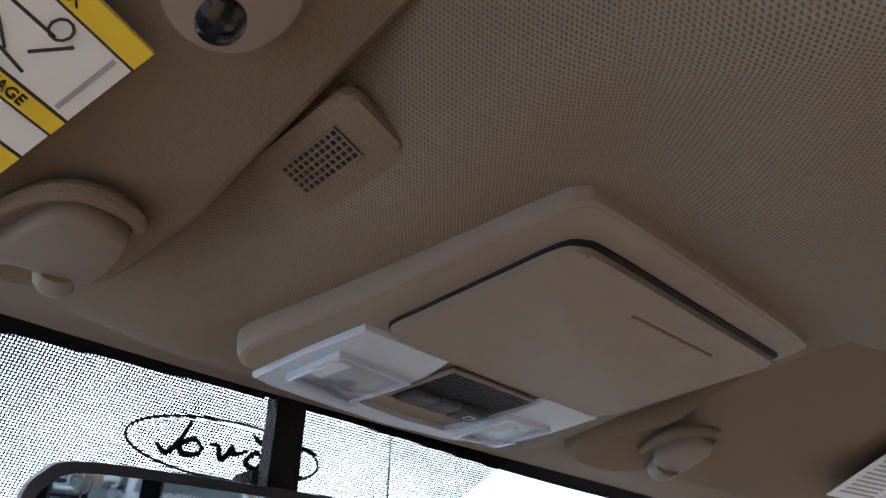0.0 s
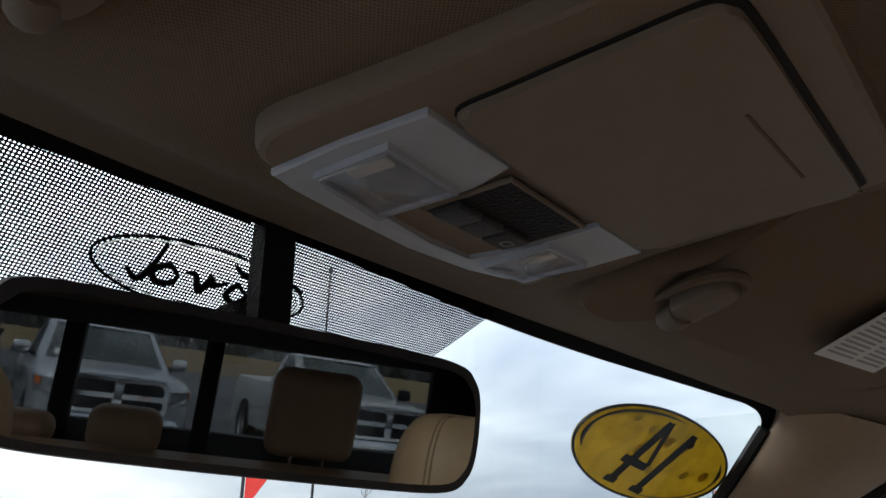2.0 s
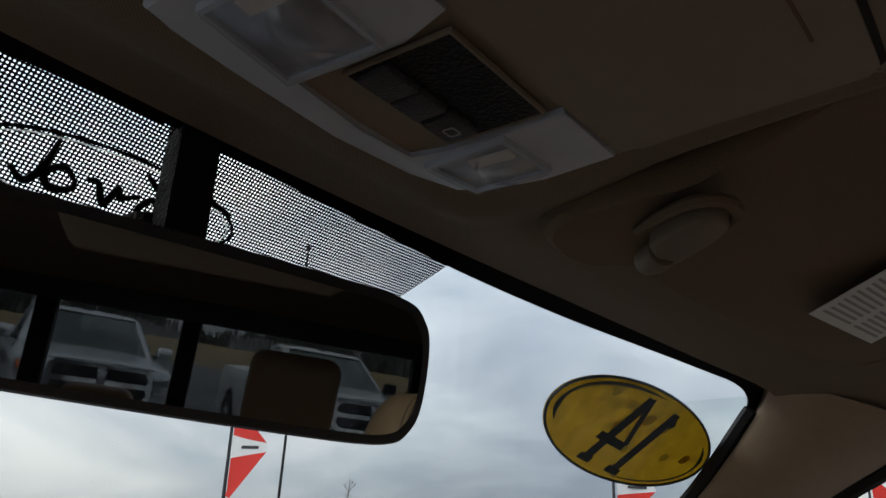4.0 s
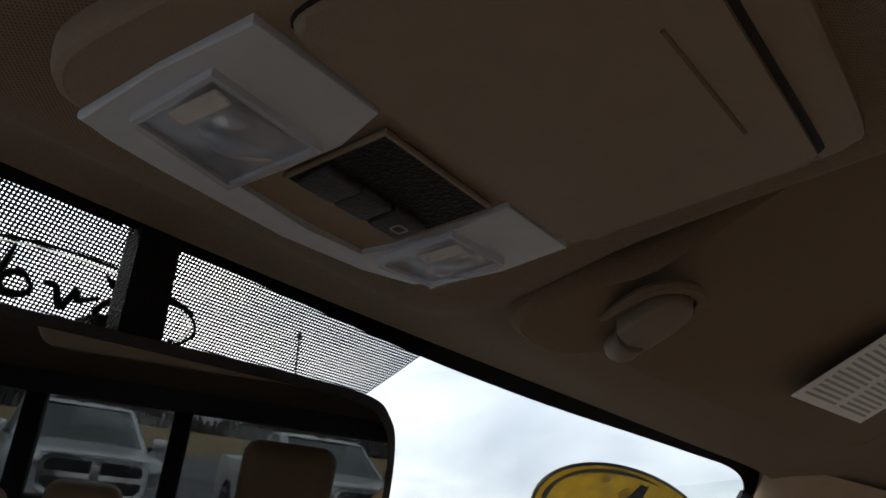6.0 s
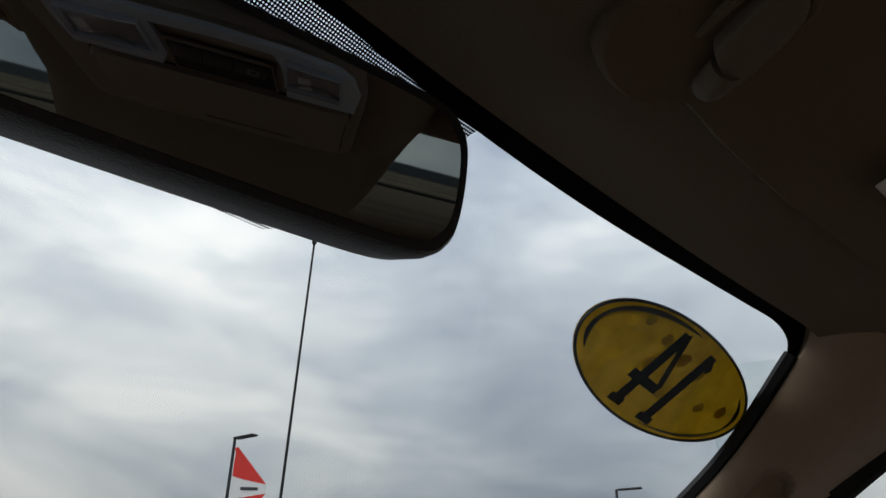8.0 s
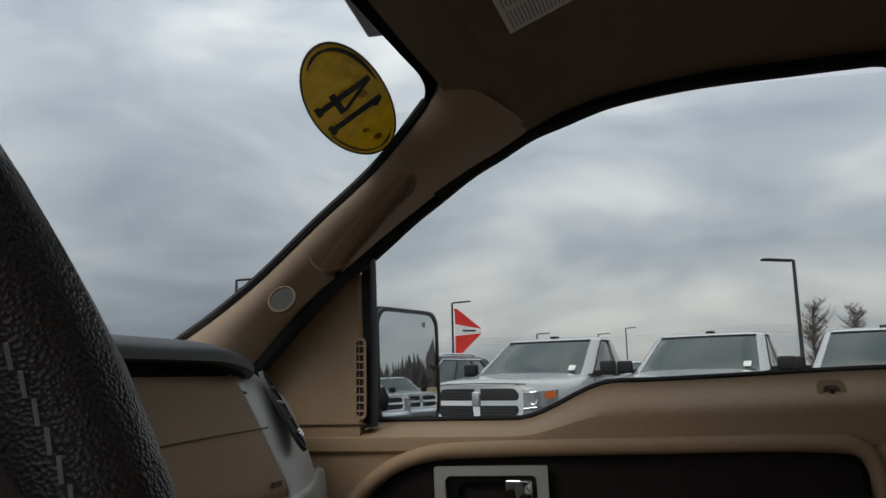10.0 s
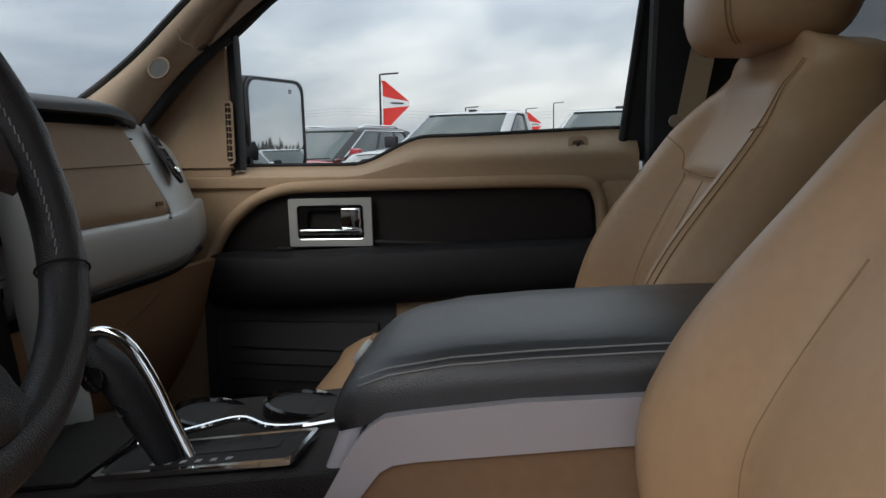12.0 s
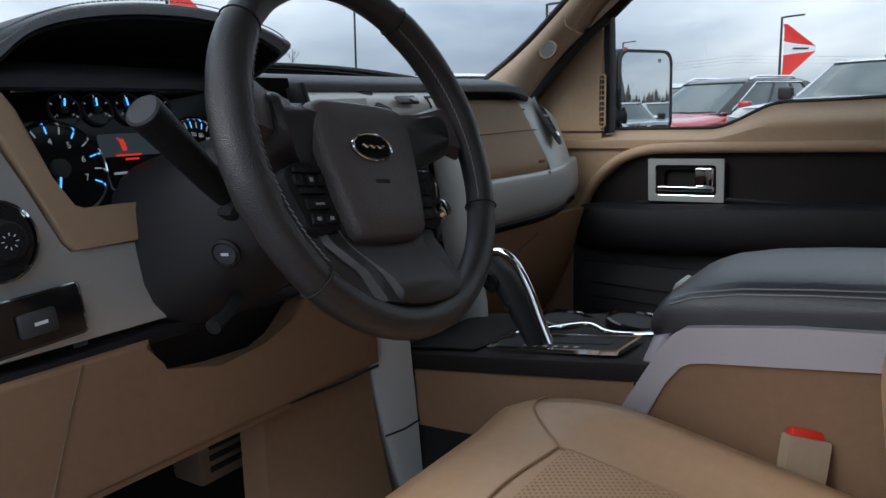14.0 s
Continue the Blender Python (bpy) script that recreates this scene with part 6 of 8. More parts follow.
sd = (Vector((-0.600, 0.076, 1.319)) - Vector((-0.560, 0.086, 1.287))).normalized()
part("stalk_end", lathe([(0.0, 0.002), (0.0135, 0.0015), (0.016, -0.001)], frame_from(Vector((-0.600, 0.076, 1.319)), sd.orthogonal(), sd.cross(sd.orthogonal())), 24), M_DARK, stalk, "charcoal stalk end")
part("stalk_base", rbox((0.03, 0.05, 0.03), pose(-0.492, 0.11, 1.225, 0, 30), 0.008), M_SOFTBLACK, col)
cb = frame_from((-0.5025, 0.105, 1.182), (0.36, -0.93, 0), (-0.25, -0.10, 1))
part("tow_button_rim", lathe([(0.014, -0.003), (0.0155, 0.002), (0.013, 0.004), (0.012, 0.001)], cb, 24), M_RUBBER, col)
part("tow_button", lathe([(0.0, 0.003), (0.011, 0.0025), (0.012, 0.0)], cb, 24), M_DARK, col)
part("button_mark", rbox((0.008, 0.003, 0.0004), cb @ pose(0, 0, 0.0032), 0), M_WHITEGLOW, col)
part("tilt_lever", tube([(-0.47, 0.13, 1.128), (-0.50, 0.115, 1.118), (-0.525, 0.105, 1.114)], [0.007, 0.006, 0.008], 10), M_SOFTBLACK, col)

# ---- floor console ----
fc = thing("centre_console", "tan and silver centre console with gear selector", "centre console", (0.0, -0.1, 0.45))


def ctop(y):
    return 0.955 - 0.12 * y


def cbox(name, x0, x1, y0, y1, zt, zb, m, label="", bevel=0.006):
    """A block with its top and bottom given as functions of y."""
    n = 8
    rings = []
    for i in range(n + 1):
        y = lerp(y0, y1, i / n)
        t, b = zt(y), zb(y)
        e = min(bevel, (t - b) * 0.45, (x1 - x0) * 0.45)
        rings.append([Vector(p) for p in ((x0, y, b), (x0, y, t - e), (x0 + 0.3 * e, y, t - 0.3 * e), (x0 + e, y, t), (x1 - e, y, t), (x1 - 0.3 * e, y, t - 0.3 * e), (x1, y, t - e), (x1, y, b))])
    return part(name, loft(rings), m, fc, label)


cbox("side_body", -0.112, 0.135, 0.19, -0.60, lambda y: ctop(y) - 0.004, lambda y: 0.45, M_CARPET)
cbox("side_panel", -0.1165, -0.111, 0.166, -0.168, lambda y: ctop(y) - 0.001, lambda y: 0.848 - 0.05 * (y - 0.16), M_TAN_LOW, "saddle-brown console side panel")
cbox("top_trim", -0.119, 0.140, 0.20, -0.20, lambda y: ctop(y) + 0.024, lambda y: ctop(y) + 0.0005, M_BROWN_DARK, "dark brown console top")
cbox("front_bin", -0.095, 0.115, 0.185, 0.075, lambda y: ctop(y) + 0.0255, lambda y: ctop(y) + 0.015, M_CARPET, "open dark storage tray")
part("bin_rim", tube([(x, y, ctop(y) + 0.026) for x, y in ((-0.098, 0.192), (-0.098, 0.070), (0.0, 0.066), (0.10, 0.066))], 0.003, 6), M_GLOSSBLACK, fc)
# gear selector plate
GP = frame_from((-0.056, -0.045, ctop(-0.045) + 0.026), (0.07, 1, -0.14), (-1, 0.07, 0))
part("gear_plate_rim", ring_plate(rounded(0.205, 0.082, 0.006, 3), rounded(0.194, 0.070, 0.006, 3), 0.005, GP), M_CHROME, fc, "chrome gear plate frame")
gp = part("gear_plate", prism(rounded(0.197, 0.073, 0.006, 3), 0.002, GP), M_SOFTBLACK, fc, "black gear plate")
part("gear_slot", rbox((0.12, 0.018, 0.001), GP @ pose(-0.012, -0.010, 0.0025), 0.004, 1), M_RUBBER, gp)
for i in range(6):
    part("gear_mark", rbox((0.006, 0.006, 0.0006), GP @ pose(0.05 - 0.016 * i, 0.016, 0.0024), 0), M_GREYINK, gp)
part("cup_trim", tube(spline([(-0.012, 0.05, ctop(0.05) + 0.028), (0.01, 0.0, ctop(0) + 0.032), (0.02, -0.05, ctop(-0.05) + 0.036), (0.005, -0.085, ctop(-0.08) + 0.030), (0.0, -0.12, ctop(-0.12) + 0.028), (0.01, -0.17, ctop(-0.17) + 0.028)], 24), 0.0036, 8), M_CHROME, fc, "chrome cup holder edge")
for y in (0.005, -0.105):
    cup = part("cup_holder", lathe([(0.036, -0.05), (0.038, 0.0), (0.042, 0.006), (0.046, 0.004), (0.046, -0.01)], pose(0.075, y, ctop(y) + 0.026, 7), 28), M_GLOSSBLACK, fc, "gloss black cup holder ring")
    part("cup_floor", lathe([(0.0, 0.0), (0.040, 0.0005)], pose(0.075, y, ctop(y) + 0.0265, 7), 24), M_RUBBER, cup)
# selector lever
lev = []
for (x, y, z), wx, wy in (((-0.060, -0.010, 0.972), 0.014, 0.020), ((-0.056, 0.010, 1.005), 0.016, 0.026), ((-0.052, 0.032, 1.04), 0.018, 0.031), ((-0.046, 0.052, 1.068), 0.019, 0.034), ((-0.042, 0.064, 1.088), 0.017, 0.030), ((-0.040, 0.070, 1.098), 0.011, 0.020)):
    lev.append([Vector((x + wx * math.cos(a), y + wy * math.sin(a) * 0.9, z + 0.012 * math.sin(a))) for a in [2 * math.pi * k / 16 for k in range(16)]])
lever = part("gear_lever", loft(lev), M_SOFTBLACK, fc, "black gear lever with chrome spine")
part("lever_spine", tube(spline([(-0.054, -0.030, 0.975), (-0.050, -0.010, 1.015), (-0.044, 0.012, 1.058), (-0.040, 0.036, 1.092), (-0.038, 0.062, 1.106), (-0.040, 0.088, 1.100)], 18), 0.0062, 10), M_CHROME, lever, "chrome spine")
part("lever_button", lathe([(0.0, 0.004), (0.0125, 0.003), (0.0145, 0.0), (0.0145, -0.004)], frame_from((-0.0650, 0.062, 1.066), (0, 0.45, 0.9), (0.3, 0.9, -0.45)) @ pose(0, 0, 0, 180), 20), M_GLOSSBLACK, lever)
part("lever_screw", lathe([(0.0, 0.002), (0.005, 0.0015), (0.006, -0.002)], frame_from((-0.0700, 0.034, 1.036), (0, 0.45, 0.9), (0.3, 0.9, -0.45)) @ pose(0, 0, 0, 180), 14), M_DARK, lever)
# silver hoop and armrest box
hoop = [(-0.118, 0.868), (-0.152, 0.935), (-0.1795, 0.984), (-0.2024, 1.025), (-0.218, 1.046), (-0.233, 1.0567), (-0.26, 1.061), (-0.35, 1.0725), (-0.432, 1.078), (-0.60, 1.092), (-0.60, 1.052), (-0.427, 1.036), (-0.26, 1.0185), (-0.240, 1.0150), (-0.2288, 1.0085), (-0.2115, 0.9855), (-0.1887, 0.938), (-0.155, 0.868)]
for xx in (-0.133, 0.119):
    part("side_hoop", loft([[Vector((xx + dx, y, z)) for y, z in hoop] for dx in (0.0, 0.001, 0.003, 0.032)]), M_MAUVE, fc, "satin silver console hoop")
part("box_panel", prism([(-0.150, 0.85), (-0.172, 0.918), (-0.21, 1.0), (-0.24, 1.03), (-0.34, 1.04), (-0.62, 1.062), (-0.62, 0.45), (-0.150, 0.45)], 0.012, frame_from((-0.1285, 0, 0), (0, 1, 0), (0, 0, 1)) @ pose(0, 0, 0)), M_TAN_LOW, fc, "saddle-brown storage box side")
part("box_front", rbox((0.24, 0.02, 0.12), pose(0.01, -0.185, 1.0, 22), 0.008), M_MAUVE, fc)
lidr = []
LIDROWS = ((-0.183, 1.062, 1.040, 0.118), (-0.190, 1.076, 1.036, 0.128), (-0.208, 1.092, 1.042, 0.134), (-0.235, 1.103, 1.053, 0.137), (-0.29, 1.114, 1.062, 0.138), (-0.36, 1.1206, 1.069, 0.138), (-0.46, 1.126, 1.080, 0.138), (-0.58, 1.130, 1.091, 0.136), (-0.61, 1.122, 1.095, 0.130))
for y, zt, zb, w in LIDROWS:
    c = 0.018
    h = zt - zb
    lidr.append([Vector(p) for p in ((c - w, y, zb), (c - w - 0.003, y, zb + 0.35 * h), (c - w + 0.003, y, zb + 0.70 * h), (c - w + 0.022, y, zb + 0.92 * h), (c - w * 0.4, y, zt), (c + w * 0.4, y, zt), (c + w - 0.022, y, zb + 0.92 * h), (c + w - 0.003, y, zb + 0.70 * h), (c + w + 0.003, y, zb + 0.35 * h), (c + w, y, zb))])
lidp = part("armrest_lid", loft(lidr), M_BLACK_LEATHER, fc, "black leather armrest lid with grey stitching", sharp=1.2)
for dz in (0.0, 0.0055):
    part("stitch_line", tube([(0.018 - w + 0.0030 + 0.0045 * (dz > 0), y, zb + 0.72 * (zt - zb) + dz) for y, zt, zb, w in LIDROWS[2:8]], 0.0009, 5), M_STITCH, lidp)
part("lid_latch", rbox((0.05, 0.012, 0.018), pose(0.02, -0.187, 1.072, 35), 0.005), M_SILVER, lidp, "silver lid latch")


# ---- seats ----
FWD = (0.035, 0.0)  # how far forward the driver and passenger seats stand


def back_pt(cx, u, t, push=0.0):
    """Front of a seat back: u from -1 to 1 across, t from 0 to 1 upwards."""
    z = lerp(0.90, 1.400, t)
    w = 0.262 - (0.03 * sstep(0.45, 0.8, t) + 0.050 * sstep(0.72, 1.0, t) if cx < 0 else 0.012 * sstep(0.45, 0.8, t) + 0.068 * sstep(0.77, 1.02, t)) - 0.03 * sstep(0.25, 0.0, t)
    y = FWD[cx > 0] - 0.455 - 0.50 * (z - 0.93) + 0.012 * math.sin(math.pi * t) - (0.085 if cx < 0 else 0.03) * sstep(0.42, 0.0, t)
    bol = (0.052 - 0.030 * sstep(0.45, 0.85, t)) * sstep(0.50, 0.78, abs(u)) - 0.030 * sstep(0.86, 1.0, abs(u))
    bol *= 1 - 0.85 * sstep(0.78, 0.97, t)
    if cx > 0:
        v = abs(u + 0.08)
        bol -= 0.026 * sstep(0.95, 0.62, v) * sstep(1.0, 0.80, t) + 0.010 * sstep(0.69, 0.655, t) * sstep(0.70, 0.62, v)  # hollow face, sunken centre panel
    if cx < 0 and u < 0:
        bol -= 0.050 * sstep(0.40, 0.75, abs(u))  # worn door-side bolster
    crown = -0.012 * sstep(0.90, 1.0, t)
    return Vector((cx + u * w, y + bol + crown + push, z + 0.25 * push - 0.016 * abs(u) ** 4 * sstep(0.80, 1.0, t)))


def seat(cx, label, inward):
    s = thing("seat_unit", label, "car seat", (cx, -0.4, 0.45), group="front seats")
    nu, nt_ = 44, 56
    rings = []
    for j in range(nt_ + 1):
        t = j / nt_
        front = [back_pt(cx, -1 + 2 * i / nu, t) for i in range(nu + 1)]
        th = lerp(0.18, 0.15, t)
        rear = []
        for i in range(nu, -1, -4):
            p = back_pt(cx, (-1 + 2 * i / nu) * 1.0, t)
            u = -1 + 2 * i / nu
            rear.append(Vector((cx + (p.x - cx) * (0.99 if abs(u) > 0.9 else 1.0), FWD[cx > 0] - 0.455 - 0.50 * (p.z - 0.93) - th + 0.05 * abs(u) ** 4, p.z - 0.01)))
        rings.append(front + rear)
    last = rings[-1]
    mid = sum(last, Vector()) / len(last)
    for k in range(1, 6):
        a = k / 5 * math.pi / 2
        sc = 1 - 0.55 * (1 - math.cos(a))
        rings.append([Vector((mid.x + (p.x - mid.x) * (1 - 0.16 * (1 - math.cos(a))), mid.y + (p.y - mid.y) * sc, p.z + 0.030 * math.sin(a))) for p in last])
    part("backrest", loft(rings), M_LEATHER, s, "tan leather backrest", sharp=1.4)
    # seams of the backrest
    seams = [[(-0.93, 0.805), (-0.84, 0.790), (-0.76, 0.745), (-0.725, 0.700), (-0.69, 0.685), (-0.3, 0.672), (0.0, 0.668), (0.3, 0.672), (0.55, 0.682), (0.585, 0.70), (0.64, 0.745), (0.78, 0.785), (0.97, 0.800)],
             [(-0.69, 0.685), (-0.68, 0.45), (-0.62, 0.10)], [(0.56, 0.682), (0.55, 0.40), (0.52, 0.10)], [(0.15, 0.655), (0.13, 0.4), (0.11, 0.1)],
             [(-0.88, 0.99), (-0.905, 0.7), (-0.905, 0.4), (-0.89, 0.1)], [(0.88, 0.99), (0.905, 0.7), (0.905, 0.4), (0.89, 0.1)], [(-0.91, 0.99), (-0.935, 0.7), (-0.935, 0.4), (-0.92, 0.1)], [(0.91, 0.99), (0.935, 0.7), (0.935, 0.4), (0.92, 0.1)]]
    for sm in (seams if cx > 0 else [[(-0.50, 0.63), (-0.52, 0.40), (-0.50, 0.10)], [(0.50, 0.63), (0.52, 0.40), (0.50, 0.10)]] + seams[4:5] + [[(-0.80, 0.96), (-0.80, 0.7), (-0.80, 0.4), (-0.79, 0.1)]]):
        part("seam", tube([back_pt(cx, p.x, p.y, 0.0003) for p in spline([(a, b, 0) for a, b in sm], 40)], 0.0011 if cx > 0 else 0.0009, 5), M_SEATSEAM, s)
    # cushion
    cus = []
    for j in range(19):
        v = j / 18
        y = lerp(-0.035, -0.56, v)
        h = 0.058 * math.sin(math.pi * min(v * 3.2 + 0.06, 1.0) / 2) ** 0.6
        w = 0.255 - 0.03 * (1 - v) ** 4 - 0.01 * v
        row = []
        for i in range(21):
            u = -1 + 2 * i / 20
            bol = 0.020 * sstep(0.55, 0.85, abs(u)) - 0.04 * sstep(0.88, 1.0, abs(u))
            row.append(Vector((cx + u * w, y, (0.926 if cx < 0 else 0.898) + h - (0.110 if cx < 0 else 0.045) * v + bol * (0.35 + 0.65 * sstep(0.0, 0.35, v)))))
        row += [Vector((cx + w * 1.0, y, 0.78)), Vector((cx, y, 0.74)), Vector((cx - w * 1.0, y, 0.78))]
        cus.append(row)
    part("cushion", loft(cus), M_LEATHER, s, "tan leather seat cushion", sharp=1.4)

    def cpt(u, v, lift=0.0008):
        y = lerp(-0.035, -0.56, v)
        h = 0.058 * math.sin(math.pi * min(v * 3.2 + 0.06, 1.0) / 2) ** 0.6
        w = 0.255 - 0.03 * (1 - v) ** 4 - 0.01 * v
        bol = 0.020 * sstep(0.55, 0.85, abs(u)) - 0.04 * sstep(0.88, 1.0, abs(u))
        return Vector((cx + u * w, y, (0.926 if cx < 0 else 0.898) + h - (0.110 if cx < 0 else 0.045) * v + bol * (0.35 + 0.65 * sstep(0.0, 0.35, v)) + lift))
    iw, iv = (0.42, 0.24) if cx < 0 else (0.50, 0.16)
    part("cushion_insert", sheet(lambda a, b: cpt(lerp(-iw, iw, a), lerp(iv, 0.98, b), 0.0022), 14, 14, 0.002), M_PERF, s, "perforated leather centre panel")
    iw, iv = iw + 0.02, iv - 0.02
    for sm in ([(-iw, iv), (0.0, iv - 0.02), (iw, iv)], [(-iw, iv), (-iw - 0.01, 0.5), (-iw, 0.98)], [(iw, iv), (iw + 0.01, 0.5), (iw, 0.98)], [(-0.97, 0.10), (-0.75, 0.10), (-iw, iv)], [(0.97, 0.10), (0.75, 0.10), (iw, iv)]):
        part("seam", tube([cpt(p.x, p.y, 0.0012) for p in spline([(a, b, 0) for a, b in sm], 24)], 0.0017, 5), M_SEATSEAM, s)
    part("base", rbox((0.44, 0.42, 0.26), pose(cx, -0.32, 0.64), 0.02), M_SOFTBLACK, s)
    # headrest
    dy_ = FWD[cx > 0] - 0.022
    hr = thing("front_headrest", "plump tan leather headrest with double seam", "headrest", (cx, -0.66, 1.40), group="front headrests")
    prof = [(1.412, -0.672, 0.050, 0.085), (1.418, -0.672, 0.075, 0.115), (1.440, -0.676, 0.096, 0.131), (1.48, -0.681, 0.108, 0.137), (1.53, -0.685, 0.106, 0.137), (1.575, -0.690, 0.092, 0.130), (1.605, -0.697, 0.072, 0.116), (1.625, -0.703, 0.046, 0.095), (1.632, -0.705, 0.02, 0.06)]
    hp = spline([(a, b, c) for a, b, c, d in prof], 26)
    hw = spline([(d, 0, 0) for a, b, c, d in prof], 26)
    rings = []
    for p, w in zip(hp, hw):
        ring = []
        for k in range(32):
            a = 2 * math.pi * k / 32
            e = 0.62
            ring.append(Vector((cx + w.x * math.copysign(abs(math.cos(a)) ** e, math.cos(a)), p.y + dy_ + p.z * math.copysign(abs(math.sin(a)) ** 0.8, math.sin(a)), p.x)))
        rings.append(ring)
    part("cushion", loft(rings), M_LEATHER, hr, sharp=1.5)
    for sx in (-1, 1):
        for off in (0.0, 0.006):
            pts = []
            for p, w in list(zip(hp, hw))[2:-1]:
                x = cx + sx * (w.x * 0.80 - off)
                ca = min(((w.x * 0.80 - off) / w.x) ** (1 / 0.62), 1)
                pts.append((x, p.y + dy_ + p.z * (math.sqrt(1 - ca * ca)) ** 0.8 + 0.0006, p.x))
            part("seam", tube(pts, 0.0014, 5), M_SEATSEAM, hr)
    for sx in (-0.05, 0.05):
        part("post", tube([(cx + sx, -0.712 + dy_, 1.34), (cx + sx, -0.690 + dy_, 1.43)], 0.006, 8), M_CHROME, hr)
    return s


seat(0.405, "tan leather passenger seat with black seams", -1)
seat(-0.405, "tan leather driver seat with perforated centre", 1)
# rear bench seen in the mirror
rb = thing("rear_bench", "tan leather rear bench seat", "car seat", (0, -1.75, 0.5))
part("bench_back", rbox((1.36, 0.16, 0.62), pose(0, -1.86, 1.08, -12), 0.05, 4), M_LEATHER, rb)
part("bench_cushion", rbox((1.36, 0.50, 0.16), pose(0, -1.56, 0.80), 0.05, 4), M_LEATHER, rb)
for x, wd, top in ((-0.52, 0.20, 1.455), (-0.240, 0.20, 1.495), (0.285, 0.27, 1.668)):
    h2 = thing("rear_headrest", "tan leather rear headrest" if top < 1.6 else "tan leather rear headrest raised to its full height", "headrest", (x, -1.92, 1.38), group="rear headrests")
    low = 1.36 if top < 1.6 else 1.40
    part("cushion", rbox((wd, 0.10, top - low), pose(x, -1.905, (top + low) / 2, -8), 0.045, 5), M_LEATHER, h2, sharp=1.4)
    for sx in (-0.05, 0.05):
        part("post", tube([(x + sx, -1.895, 1.30), (x + sx, -1.90, low + 0.04)], 0.006, 8), M_CHROME, h2)
# passenger belt and driver's buckle
belt = thing("seat_belt", "tan seat belt hanging by the black pillar", "seat belt", (0.78, -0.64, 0.9))
part("webbing", sheet(lambda u, v: Vector((0.738 - 0.012 * math.sin(2.2 * v), lerp(0.023, -0.023, u) - 0.702 + 0.105 * v, lerp(1.505, 0.95, v))), 3, 16, 0.0015), M_BELT, belt)
part("belt_guide", rbox((0.055, 0.052, 0.034), pose(0.765, -0.690, 1.508, 12), 0.014, 3), M_TRIM, belt, "beige shoulder guide")
part("belt_stop", lathe([(0.0, 0.008), (0.011, 0.006), (0.012, 0.0)], pose(0.722, -0.642, 1.325, 0, -90), 16), M_TRIM, belt)
bk = thing("belt_buckle", "beige belt buckle with red release button", "belt buckle", (-0.145, -0.37, 0.85))
bm_ = frame_from((-0.150, -0.365, 0.908), (0.55, -1, -0.22), (0.02, 0.42, 1))
part("stalk", loft([[bm_ @ Vector((x * s, y, z * s)) for x, z in ((-0.022, -0.012), (0.022, -0.012), (0.022, 0.012), (-0.022, 0.012))] for y, s in ((-0.14, 0.75), (-0.06, 0.9), (0.02, 1.0), (0.045, 1.0), (0.048, 0.95))]), M_BELT, bk)
part("release_button", rbox((0.036, 0.024, 0.019), bm_ @ pose(0, 0.044, -0.004, -14), 0.004), M_RED, bk, "red release button")


# ---- outside: lot, vehicles, posts, trees ----
gm = bmesh.new()
bmesh.ops.create_grid(gm, x_segments=40, y_segments=40, size=900)
ground = part("ground", gm, M_ASPHALT)
ground.location = (0, 0, GROUND)
tagged(ground, "damp grey asphalt of a wide car lot", "ground", kind="structure")


def wheel(parent, x, y, r=0.40):
    s = 1 if y > 0 else -1
    m = pose(x, y, r, 90, 0, 0)
    w = part("wheel", lathe([(r * 0.62, -0.13), (r * 0.95, -0.13), (r, -0.09), (r, 0.09), (r * 0.95, 0.13), (r * 0.62, 0.13)], m, 28), M_TYRE, parent, "black tyre")
    bm = lathe([(0.0, -s * 0.085), (r * 0.16, -s * 0.09), (r * 0.18, -s * 0.07)], m, 20)
    lathe([(r * 0.53, -s * 0.07), (r * 0.56, -s * 0.115), (r * 0.63, -s * 0.125), (r * 0.63, s * 0.05), (r * 0.50, s * 0.04), (r * 0.50, -s * 0.05)], m, 28, bm)
    for k in range(5):
        rbox((r * 0.42, r * 0.16, 0.03), m @ pose(0, 0, 0, 0, 0, 72 * k) @ pose(r * 0.36, 0, -s * 0.085), 0.008, 1, bm)
    part("rim", bm, M_ALLOY, w, "five-spoke alloy rim")


